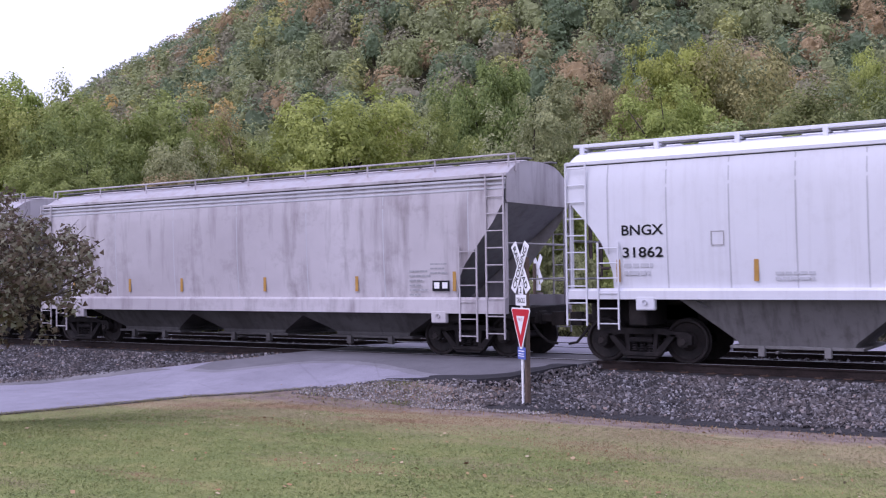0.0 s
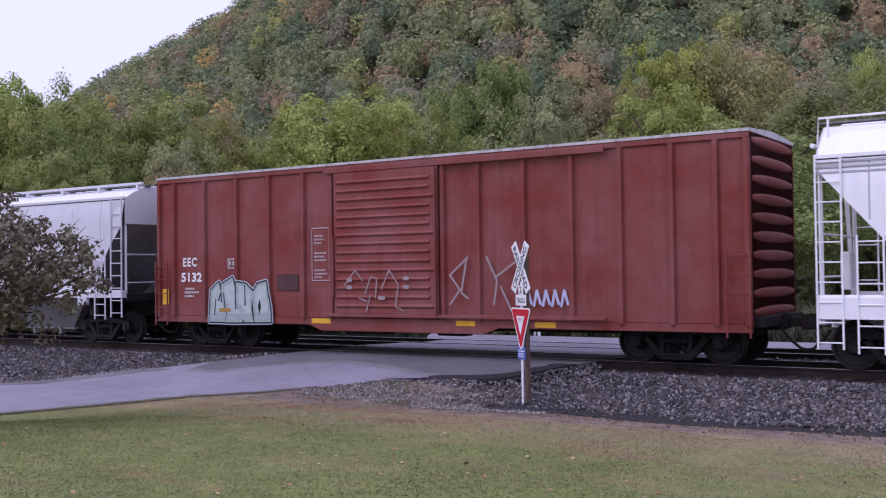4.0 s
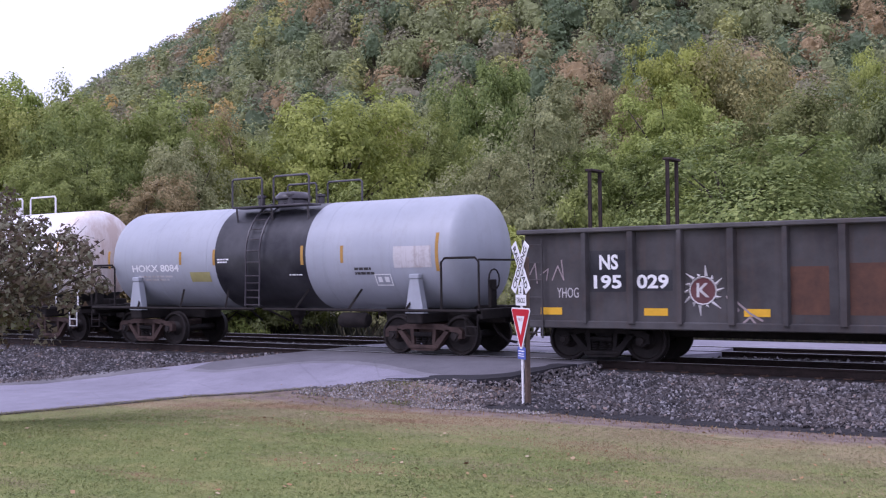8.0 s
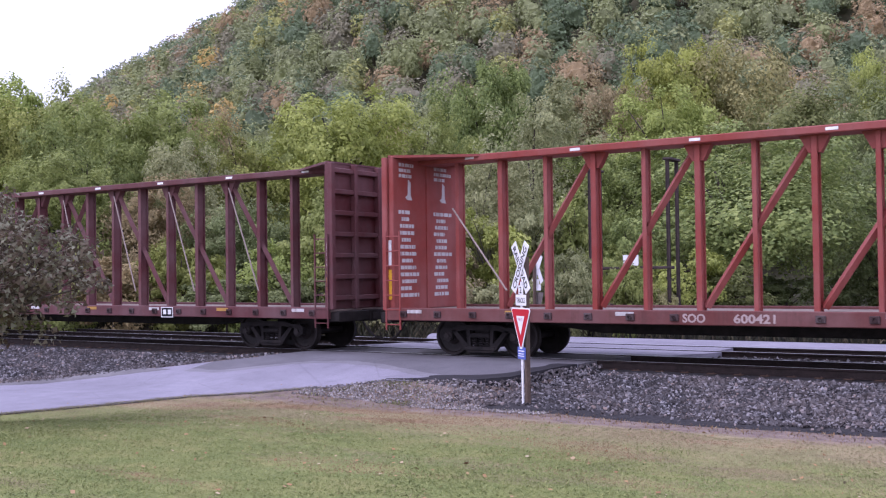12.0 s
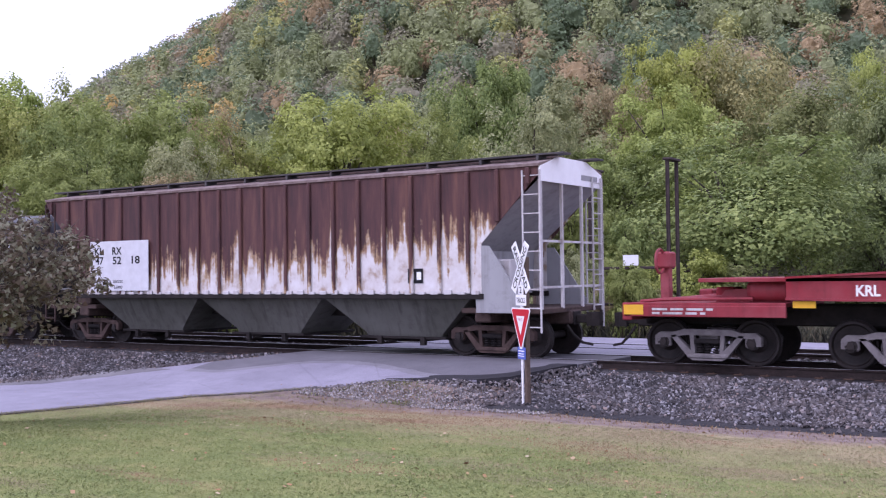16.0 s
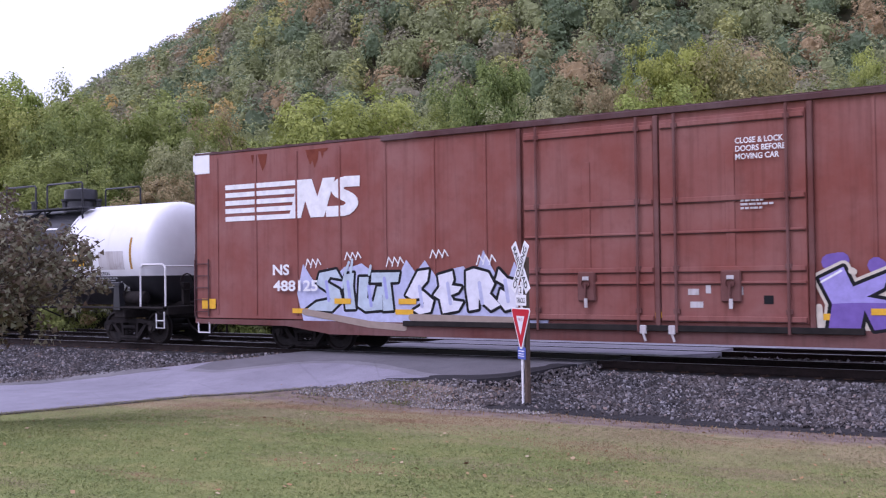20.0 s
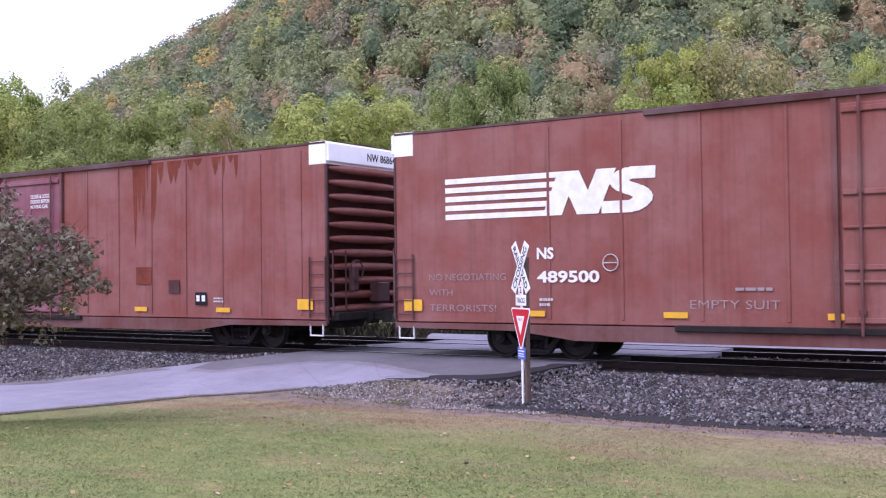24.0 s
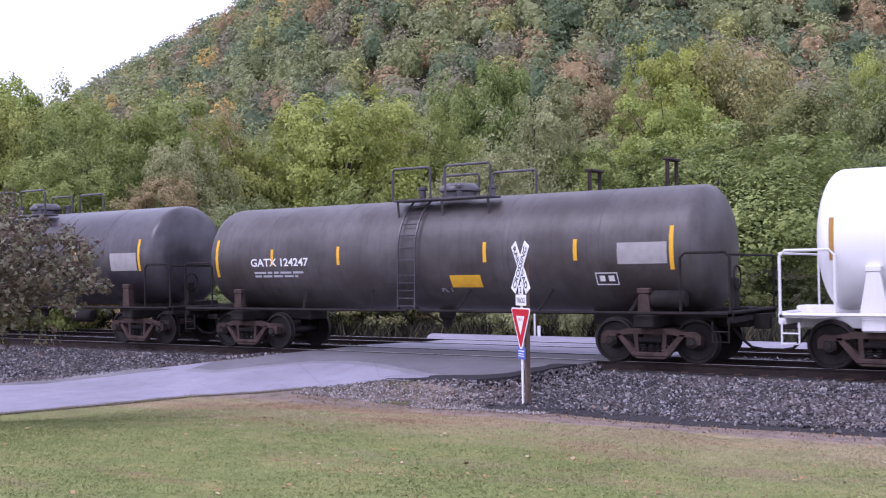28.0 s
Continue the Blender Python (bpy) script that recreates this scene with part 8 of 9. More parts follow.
def bed_z(x, y):
    k = 1 - smooth01(-1.75, -5.2, y) if y < -1.75 else 1.0
    for (ya, za), (yb, zb) in zip(bank, bank[1:]):
        if ya <= y <= yb:
            return za + (zb - za) * (y - ya) / (yb - ya) + 0.02
    return -0.6


def ballast():
    rng = np.random.default_rng(11)
    pos, size = [], []
    for x0, x1, y0, y1, per in ((-11.9, 3.5, -5.6, -0.86, 400), (-34, -17.5, -7.6, -0.86, 190), (-40, -17.5, -0.6, 0.6, 60), (-9.3, 3, -0.6, 0.6, 90), (-40, -17.5, 0.9, 3.3, 60), (-8.6, 4, 0.9, 3.3, 90)):
        n = int((x1 - x0) * (y1 - y0) * per)
        p = np.stack([x0 + (x1 - x0) * rng.random(n), y0 + (y1 - y0) * rng.random(n)], 1)
        for x, y in p:
            if -12 < x < 4 and x < edge_at(near_side, y) + (0.04 if y < -1.7 else 0.0):
                continue
            if -12 < x < -9.6 and y < -4.1 and rng.random() > (x + 11.2) / 1.6:
                continue
            if x < -17 and x > edge_at(far_side, y) - 0.02 and y < -1.75:
                continue
            if x < -17 and y < -6.4 and rng.random() < (-6.4 - y) / 1.2:
                continue
            if -1.62 < y < -0.86 and (abs((x / 0.53) % 1 - 0.547) < 0.30 or rng.random() < 0.7):
                continue
            fade = x > -17 and y < -4.7 - 0.25 * math.sin(x * 0.9) and rng.random() < 0.55 + (-4.6 - y) / 1.1
            if fade:
                continue
            z = max(bed_z(x, y), lie(x, y) + 0.01) + 0.008 - (0.05 if -1.48 < y < -0.6 else 0.0)
            off = x - edge_at(near_side, y)
            if -4.1 < y < -1.0 and x > -12 and off < 0.9:
                z = max(z, deck_z(x, y) - 0.03 - 0.24 * max(0.0, off))
            pos.append((x, y, z))
            size.append(0.017 + 0.027 * rng.random() ** 1.4)
    pos, size = np.array(pos), np.array(size)
    n = len(pos)
    base = np.array([(1, 0, 0), (-1, 0, 0), (0, 1, 0), (0, -1, 0), (0, 0, 1), (0, 0, -1)], float)
    tri = np.array([(0, 2, 4), (2, 1, 4), (1, 3, 4), (3, 0, 4), (2, 0, 5), (1, 2, 5), (3, 1, 5), (0, 3, 5)])
    v = base[None] * (0.75 + 0.6 * rng.random((n, 6, 1))) * (0.7 + 0.6 * rng.random((n, 1, 3))) + 0.28 * rng.normal(size=(n, 6, 3))
    q = rng.normal(size=(n, 4))
    q /= np.linalg.norm(q, axis=1)[:, None]
    w, x, y, z = q.T
    R = np.stack([np.stack([1 - 2 * (y * y + z * z), 2 * (x * y - z * w), 2 * (x * z + y * w)], -1), np.stack([2 * (x * y + z * w), 1 - 2 * (x * x + z * z), 2 * (y * z - x * w)], -1), np.stack([2 * (x * z - y * w), 2 * (y * z + x * w), 1 - 2 * (x * x + y * y)], -1)], 1)
    v = np.einsum("nij,nkj->nki", R, v) * size[:, None, None] + pos[:, None]
    f = (tri[None] + 6 * np.arange(n)[:, None, None]).reshape(-1, 3)
    tagged(new("ballast_stones", raw_mesh("ballast_stones", v.reshape(-1, 3), f, M["pebble"])), "loose grey crushed stones of the ballast", "ballast", "", "stuff")


ballast()


def blade_material(name, stops, sward=True):
    m, nt, b = material(name)
    geo = nt.nodes.new("ShaderNodeNewGeometry")
    nt.links.new(ramp(nt, geo.outputs["Random Per Island"], stops), b.inputs["Base Color"])
    if sward:
        up = nt.nodes.new("ShaderNodeCombineXYZ")
        up.inputs[2].default_value = 1.0
        nt.links.new(up.outputs[0], b.inputs["Normal"])
    b.inputs["Roughness"].default_value = 0.8
    b.inputs["Specular IOR Level"].default_value = 0.15
    return m


M["blade_green"] = blade_material("green_grass", [(0.0, (0.095, 0.130, 0.032)), (0.5, (0.190, 0.228, 0.062)), (1.0, (0.32, 0.33, 0.115))])
M["blade_dry"] = blade_material("dry_grass", [(0.0, (0.190, 0.165, 0.078)), (0.5, (0.305, 0.270, 0.132)), (0.85, (0.340, 0.265, 0.145)), (1.0, (0.215, 0.235, 0.085))])
M["grit"] = blade_material("tan_grit", [(0.0, (0.10, 0.09, 0.085)), (0.5, (0.22, 0.195, 0.18)), (1.0, (0.40, 0.37, 0.35))], False)
M["weed"] = blade_material("olive_weeds", [(0.0, (0.024, 0.026, 0.014)), (0.6, (0.055, 0.054, 0.028)), (1.0, (0.13, 0.10, 0.058))])
M["blade_brown"] = blade_material("dead_brown_grass", [(0.0, (0.150, 0.085, 0.042)), (0.5, (0.255, 0.155, 0.075)), (1.0, (0.36, 0.26, 0.135))])
M["fallen"] = blade_material("fallen_leaves", [(0.0, (0.26, 0.13, 0.06)), (0.5, (0.40, 0.24, 0.11)), (1.0, (0.48, 0.40, 0.25))])


def on_drive(x, y):
    return y > -30 and edge_at(far_side, y) - 0.05 < x < edge_at(near_side, y) + 0.03


def tufts(name, spots, lo, hi, width, mat, label, lean=0.8, seed=5):
    rng = np.random.default_rng(seed)
    p = np.array(spots)
    n = len(p)
    a = rng.random(n) * 6.283
    side = np.stack([np.cos(a), np.sin(a), np.zeros(n)], 1) * width * (0.6 + 0.8 * rng.random((n, 1)))
    h = lo + (hi - lo) * rng.random((n, 1)) ** 1.6
    tip = p + np.concatenate([rng.normal(size=(n, 2)) * lean * h, h], 1)
    v = np.stack([p - side, p + side, tip], 1).reshape(-1, 3)
    tagged(new(name, raw_mesh(name, v, np.arange(3 * n).reshape(-1, 3), M[mat])), label, "grass", "", "stuff")


def lawn():
    rng = np.random.default_rng(21)
    green, dry, brown, leaf = [], [], [], []
    while len(green) + len(dry) + len(brown) < 230000:
        d = 9.3 + 14.5 * rng.random() ** 0.85
        u = (rng.random() - 0.5) * 0.92
        x, y = at_view(u, d)
        if y > (-4.85 if x > -13 else -4.4) + 0.25 * rng.normal() or on_drive(x, y) or y > -1.75 or (x < -16 and y > -4.9):
            continue
        if x > -10.2 and y > -5.2 and rng.random() < 0.75:
            continue
        z = lie(x, y) - 0.004
        if x > -10.8 and y > -6.45 + 0.5 * noise.noise(Vector((x * 0.9, 0.0, 8.0))) and rng.random() < 0.86:
            continue
        k = noise.noise(Vector((x * 0.45, y * 0.75, 2.0))) * 2.8 + noise.noise(Vector((x * 1.7, y * 2.4, 5.0))) * 1.2 + (y + 9.2) * 0.50 + (x + 8) * 0.12 + rng.normal() * 0.55
        worn = noise.noise(Vector((x * 0.35 + y * 0.15, y * 1.1, 7.0))) + 0.10 * rng.normal() - 0.06 * abs(y + 6.8) + 0.42 * math.exp(-((x + 13.0) / 2.4) ** 2 - ((y + 7.1) / 0.9) ** 2) + 0.55 * math.exp(-((x + 9.9) / 1.5) ** 2 - ((y + 7.7 - 0.2 * (x + 9.9)) / 0.35) ** 2)
        (brown if worn > 0.11 else dry if k > 0 else green).append((x, y, z))
    while len(leaf) < 380:
        d = 9.5 + 13 * rng.random()
        x, y = at_view((rng.random() - 0.5) * 0.92, d)
        if y < -4.4:
            leaf.append((x, y, (deck_z(x, y) + 0.01 if on_drive(x, y) else lie(x, y) + 0.02)))
    tufts("lawn_grass", green, 0.008, 0.026, 0.007, "blade_green", "short mown green grass", 1.7)
    tufts("dry_grass", dry, 0.008, 0.024, 0.007, "blade_dry", "short dry straw-coloured grass", 1.7)
    tufts("worn_grass", brown, 0.006, 0.020, 0.008, "blade_brown", "worn reddish-brown dead grass", 1.6)
    p = np.array(leaf)
    n = len(p)
    nrm = rng.normal(size=(n, 3)) * 0.35 + np.array([0, 0, 1])
    a = np.cross(nrm, rng.normal(size=(n, 3)))
    a /= np.linalg.norm(a, axis=1)[:, None]
    b = np.cross(nrm, a)
    s = 0.014 + 0.022 * rng.random((n, 1))
    v = np.stack([p - a * s, p + b * s * 0.6, p + a * s, p - b * s * 0.6], 1).reshape(-1, 3)
    tagged(new("fallen_leaves", raw_mesh("fallen_leaves", v, np.arange(4 * n).reshape(-1, 4), M["fallen"])), "scattered brown and orange fallen leaves", "leaves", "", "stuff")
    weeds = []
    while len(weeds) < 16000:
        x, y = -48 + 52 * rng.random(), 8.3 + 6.0 * rng.random()
        if x > -20 and y < 9.6:
            continue
        weeds.append((x, y, lie(x, y)))
    tufts("tall_weeds", weeds, 0.15, 1.0, 0.03, "weed", "tall olive weeds along the far side of the line", 0.45)
    strip, sprigs, grit = [], [], []
    while len(strip) < 10000:
        y = -5.5 + 1.7 * rng.random()
        x = -14.2 + 5.6 * rng.random()
        if x < edge_at(near_side, y) - 0.05:
            continue
        k = noise.noise(Vector((x * 0.9, y * 1.3, 11.0))) + 0.3 * rng.normal()
        z = (deck_z(x, y) if on_drive(x, y) else lie(x, y)) - 0.004
        (sprigs if k > 0.32 else strip).append((x, y, z))
    n = 5500
    p = np.array([v for v in strip[:n]])
    m_ = len(p)
    p[:, 2] += 0.012
    base = np.array([(1, 0, 0), (-1, 0, 0), (0, 1, 0), (0, -1, 0), (0, 0, 1), (0, 0, -0.6)], float)
    tri = np.array([(0, 2, 4), (2, 1, 4), (1, 3, 4), (3, 0, 4), (2, 0, 5), (1, 2, 5), (3, 1, 5), (0, 3, 5)])
    v = (base[None] * (0.6 + 0.8 * rng.random((m_, 6, 1))) + 0.25 * rng.normal(size=(m_, 6, 3))) * (0.010 + 0.018 * rng.random((m_, 1, 1))) + p[:, None]
    tagged(new("verge_gravel", raw_mesh("verge_gravel", v.reshape(-1, 3), (tri[None] + 6 * np.arange(m_)[:, None, None]).reshape(-1, 3), M["grit"])), "loose grey gravel on the bare verge", "gravel", "", "stuff")
    strip = strip[n:]
    tufts("verge_grass", strip, 0.01, 0.045, 0.007, "blade_brown", "dead brown grass on the bare verge", 0.6, 9)
    tufts("verge_sprigs", sprigs, 0.02, 0.06, 0.008, "blade_green", "green sprigs on the bare verge", 0.5, 10)
    fringe = []
    while len(fringe) < 9000:
        y = -5.0 - 12.0 * rng.random()
        x = edge_at(near_side, y) + 0.02 + 0.10 * rng.normal() + 0.12 * noise.noise(Vector((4.0, y * 2.2, 1.0)))
        fringe.append((x, y, max(deck_z(x, y), lie(x, y)) - 0.004))
    tufts("drive_fringe", fringe, 0.01, 0.035, 0.008, "blade_dry", "ragged dry grass creeping over the drive's edge", 0.7, 12)
    edge = []
    while len(edge) < 3500:
        x = -14 + 17 * rng.random()
        y = -5.35 + 0.50 * rng.normal()
        if not on_drive(x, y) and y < -3.6:
            edge.append((x, y, lie(x, y)))
    tufts("verge_weeds", edge, 0.015, 0.055, 0.010, "blade_brown", "dead weeds along the foot of the ballast", 0.5, 8)


lawn()


# ---- painted graffiti on the boxcars ----
for nm, col in (("s_blue", (0.05, 0.30, 0.70)), ("s_cyan", (0.10, 0.55, 0.75)), ("s_pale", (0.55, 0.66, 0.85)), ("s_pink", (0.60, 0.10, 0.32)), ("s_olive", (0.20, 0.22, 0.06)), ("s_lilac", (0.36, 0.38, 0.66)),
                ("s_purple", (0.19, 0.12, 0.40)), ("s_violet", (0.35, 0.30, 0.64)), ("s_taupe", (0.27, 0.23, 0.22)), ("s_magenta", (0.52, 0.10, 0.30)), ("s_grey", (0.36, 0.42, 0.40)), ("s_silver", (0.48, 0.56, 0.62)), ("s_maroon", (0.36, 0.03, 0.09)), ("s_lav", (0.48, 0.50, 0.68))):
    M[nm] = plain("spray_" + nm[2:], col, 0.55, 0, 0.18)


M["s_cream"] = plain("spray_cream", (0.62, 0.56, 0.46), 0.6)
M["s_white"] = plain("spray_white", (0.72, 0.72, 0.78), 0.6)
M["s_dust"] = plain("spray_dust", (0.34, 0.27, 0.22), 0.7)
M["s_mint"] = plain("spray_mint_grey", (0.46, 0.53, 0.50), 0.6)
M["box_chalk"] = plain("faded_chalk", (0.34, 0.28, 0.28), 0.8)
M["orange_tan"] = plain("spray_tan", (0.32, 0.25, 0.18), 0.6)
M["s_teal"] = plain("spray_teal", (0.08, 0.22, 0.28), 0.6)


class Spray:
    """Strokes and blobs of paint on the near side of a car, each layer a hair proud of the last."""

    def __init__(self, car, x0, z0, w, h, y):
        self.car, self.x0, self.z0, self.w, self.h, self.y = car, x0, z0, w, h, y

    def at(self, p):
        return self.x0 + p[0] * self.w, self.z0 + p[1] * self.h

    def strokes(self, lines_, width, mat, label=""):
        for pts in lines_:
            g = Geo()
            q = [self.at(p) for p in pts]
            for (xa, za), (xb, zb) in zip(q, q[1:]):
                l = math.hypot(xb - xa, zb - za) or 1
                nx, nz = -(zb - za) / l * width / 2, (xb - xa) / l * width / 2
                self.y -= 0.00006
                g.add([(xa + nx, self.y, za + nz), (xb + nx, self.y, zb + nz), (xb - nx, self.y, zb - nz), (xa - nx, self.y, za - nz)], [(0, 1, 2, 3)])
            for x, z in q:
                self.y -= 0.00006
                g.add([(x + width / 2 * math.cos(a * 0.6283), self.y, z + width / 2 * math.sin(a * 0.6283)) for a in range(10)], [tuple(range(10))])
            part("graffiti_stroke", g, M[mat], self.car, label, 0)
        return self

    def blob(self, pts, mat, label=""):
        self.y -= 0.0004
        q = [self.at(p) for p in pts]
        part("graffiti_patch", Geo().add([(x, self.y, z) for x, z in q], [tuple(range(len(q)))]), M[mat], self.car, label, 0)
        return self

    def cloud(self, n, mat, seed, low=0.0, rough=0.28, label=""):
        """A ragged cloud behind the letters."""
        rng = random.Random(seed)
        top = [(i / n, 0.80 + rough * (rng.random() - 0.4) * (1 if i % 2 else 2.0)) for i in range(n, -1, -1)]
        return self.blob([(0.0, low), (1.0, low)] + [(1.03, 0.4)] + top + [(-0.03, 0.5)], mat, label)


HY = 1.55 + 0.034
# blue letters with black edges on an olive cloud
p = Spray(BOX_C, 3.2, 0.56, 6.6, 1.60, -HY)
for x, z, r in ((0.0, 0.35, 0.30), (0.13, 0.35, 0.32), (0.30, 0.45, 0.30), (0.42, 0.45, 0.3), (0.50, 0.35, 0.35), (0.63, 0.75, 0.35), (0.74, 0.35, 0.4), (0.83, 0.62, 0.25), (0.92, 0.45, 0.36), (0.40, 0.98, 0.14), (0.88, 0.92, 0.1), (0.98, 0.15, 0.16), (0.96, 0.72, 0.12)):
    p.blob([(x + r / 6.6 * math.cos(a * 0.628), z + r / 1.6 * math.sin(a * 0.628)) for a in range(10)], "s_olive", "olive-green spray patch")
# letters as filled shapes, in metres along the car and up from the rail
BLUE = {
    "k": [(3.45, 2.03), (3.82, 2.05), (3.69, 1.62), (4.5, 2.09), (4.58, 1.72), (4.13, 1.45), (4.74, 0.7), (4.24, 0.69), (3.88, 1.26), (3.75, 0.68), (3.25, 0.67)],
    "e": [(4.94, 2.09), (6.2, 2.07), (5.95, 1.79), (5.16, 1.74), (5.08, 1.53), (6.03, 1.63), (6.0, 1.4), (5.06, 1.26), (5.01, 1.02), (6.07, 1.01), (6.01, 0.62), (4.65, 0.62), (4.75, 1.29), (4.87, 1.75), (4.76, 1.77)],
    "s": [(6.87, 2.16), (6.63, 2.11), (6.3, 1.84), (6.11, 1.5), (6.24, 1.35), (6.72, 1.36), (7.14, 1.3), (7.28, 1.12), (7.03, 0.99), (6.77, 1.14), (6.07, 1.19), (6.02, 0.95), (6.39, 0.57), (7.53, 0.6), (7.66, 0.95), (7.62, 1.25), (7.4, 1.45), (6.93, 1.5), (6.56, 1.48), (6.51, 1.63), (6.73, 1.78), (7.07, 1.6), (7.45, 1.65), (7.52, 1.95), (7.22, 1.78), (7.1, 2.01)],
    "r": [(7.86, 2.07), (8.4, 2.13), (8.64, 2.01), (8.73, 1.79), (8.61, 1.57), (8.41, 1.42), (8.72, 1.16), (9.18, 0.88), (9.68, 0.88), (9.67, 0.6), (8.94, 0.58), (8.29, 1.25), (8.0, 1.4), (7.74, 1.0), (8.13, 0.59), (7.63, 0.6), (7.62, 1.3), (7.75, 1.5), (8.15, 1.52), (8.34, 1.69), (8.3, 1.87), (7.96, 1.94)],
    "arrow": [(8.65, 1.67), (8.94, 1.64), (8.96, 1.76), (9.26, 1.57), (8.95, 1.3), (8.93, 1.43), (8.72, 1.5)],
}
p = Spray(BOX_C, 0, 0, 1, 1, p.y - 0.001)
for shape in BLUE.values():
    p.strokes([shape + shape[:1]], 0.22, "black", "black outline of sprayed letters")
for x, z in ((4.05, 1.72), (4.12, 1.10), (5.55, 1.66), (5.35, 1.16), (5.75, 1.22), (6.22, 1.95), (6.72, 1.62), (6.95, 1.20), (7.48, 1.55), (8.15, 1.68), (8.02, 1.22), (8.55, 0.98), (9.10, 1.40), (3.62, 0.95), (6.75, 0.66)):
    p.blob([(x - 0.15, z + 0.13), (x + 0.15, z + 0.11), (x + 0.06, z - 0.14), (x - 0.07, z - 0.12)], "s_pink", "pink sprayed wedge")
    p.strokes([[(x - 0.05, z + 0.1), (x - 0.02, z - 0.1)], [(x + 0.06, z + 0.1), (x + 0.02, z - 0.1)]], 0.02, "black")
for i, shape in enumerate(BLUE.values()):
    p.blob(shape, "s_blue", "bright blue sprayed letter")
for shape in ([(3.45, 2.02), (3.80, 2.04), (3.70, 1.66), (3.42, 1.75)], [(4.1, 1.86), (4.5, 2.07), (4.56, 1.75), (4.2, 1.6)], [(4.95, 2.08), (6.18, 2.06), (5.98, 1.82), (5.3, 1.80)], [(5.1, 1.52), (6.0, 1.61), (5.98, 1.42), (5.2, 1.34)], [(6.4, 1.9), (6.65, 2.1), (6.87, 2.14), (7.08, 2.0), (6.7, 1.86)], [(7.0, 1.48), (7.4, 1.43), (7.6, 1.25), (7.3, 1.3)],
              [(8.0, 2.06), (8.4, 2.11), (8.6, 2.0), (8.4, 1.92)], [(8.45, 1.42), (8.75, 1.15), (9.15, 0.9), (8.8, 0.9), (8.35, 1.28)], [(8.7, 1.64), (8.94, 1.62), (8.98, 1.72), (9.2, 1.56)], [(4.7, 0.9), (5.95, 0.85), (5.95, 0.70), (4.68, 0.68)]):
    p.blob(shape, "s_cyan", "turquoise lighter area")
p.strokes([[(3.5, 1.99), (3.77, 2.0)], [(4.3, 1.93), (4.48, 2.04)], [(5.0, 2.05), (5.7, 2.05)], [(6.5, 1.96), (6.68, 2.08), (6.87, 2.11)], [(8.1, 2.05), (8.4, 2.08), (8.55, 1.98)], [(7.1, 1.42), (7.4, 1.38), (7.55, 1.25)], [(8.8, 1.05), (9.1, 0.86)], [(4.72, 0.66), (5.9, 0.68)], [(6.5, 0.62), (7.4, 0.65)], [(6.1, 1.24), (6.7, 1.2)], [(4.6, 1.5), (4.62, 1.05), (4.66, 1.12)], [(4.5, 1.2), (4.66, 1.08)]], 0.045, "white", "white highlight")
for x in (3.3, 5.0, 6.35, 8.0):
    mark(BOX_C, "reflector", strip(0, 0.45, 0, 0.12, 0), "yellow", x, p.y - 0.003, 1.06)
p = Spray(BOX_C, 3.2, 0.56, 6.6, 1.60, p.y)
p.blob([(0.63, 0.62), (0.70, 0.62), (0.70, 0.86), (0.63, 0.84)], "gond", "dark painted-out patch")
q = Spray(BOX_C, 10.0, 0.50, 2.3, 0.34, -HY)
q.strokes([[(i * 0.09, 0.1), (i * 0.09 + 0.02, 0.9), (i * 0.09 + 0.05, 0.3), (i * 0.09 + 0.07, 0.85)] for i in range(11)], 0.03, "white")
q = Spray(BOX_C, 10.0, 0.95, 1.1, 0.45, -HY)
q.strokes([[(0, 0.8), (0.12, 0.2), (0.22, 0.8)], [(0.3, 0.2), (0.34, 0.8), (0.45, 0.7), (0.32, 0.5)], [(0.8, 0.9), (0.95, 0.2), (1.0, 0.8)]], 0.07, "s_magenta")
for words, x, z, h, w in (("NO NEGOTIATING", -12.05, 1.74, 0.16, 2.0), ("WITH", -12.05, 1.40, 0.15, 0.62), ("TERRORISTS!", -12.05, 1.05, 0.16, 1.75), ("EMPTY SUIT", -5.9, 1.15, 0.18, 1.75)):
    mark(BOX_C, "chalk_writing", letters(words, h, w, -0.014), "box_chalk", x, -1.582, z)

mark(BOX_C, "chalk_writing", lines(1, 0.95, 0.12, 61, 0.5), "box_chalk", -5.0, -1.582, 1.50)
# pale letters with black edges on a lavender cloud
p = Spray(BOX_A, -9.25, 0.70, 6.75, 1.50, -HY)
p.cloud(26, "s_lav", 9, 0.05, 0.34, "lavender cloud of spray paint")
PALE = {
    "s": [(-8.2, 2.03), (-8.72, 1.95), (-8.82, 1.68), (-8.44, 1.48), (-8.39, 1.31), (-8.83, 1.24), (-9.17, 1.04), (-8.35, 1.02), (-8.02, 1.28), (-8.11, 1.55), (-8.49, 1.72), (-8.39, 1.85), (-8.04, 1.8)],
    "i": [(-7.92, 1.91), (-7.66, 1.94), (-7.69, 1.61), (-7.62, 1.08), (-7.92, 1.07), (-7.97, 1.55)],
    "u": [(-7.5, 1.84), (-7.22, 1.84), (-7.27, 1.35), (-7.09, 1.25), (-6.97, 1.61), (-6.82, 1.61), (-6.82, 1.07), (-7.32, 1.03), (-7.55, 1.15)],
    "t": [(-7.13, 1.94), (-6.32, 1.94), (-6.37, 1.72), (-6.59, 1.71), (-6.51, 1.06), (-6.8, 1.04), (-6.83, 1.71), (-7.15, 1.71)],
}
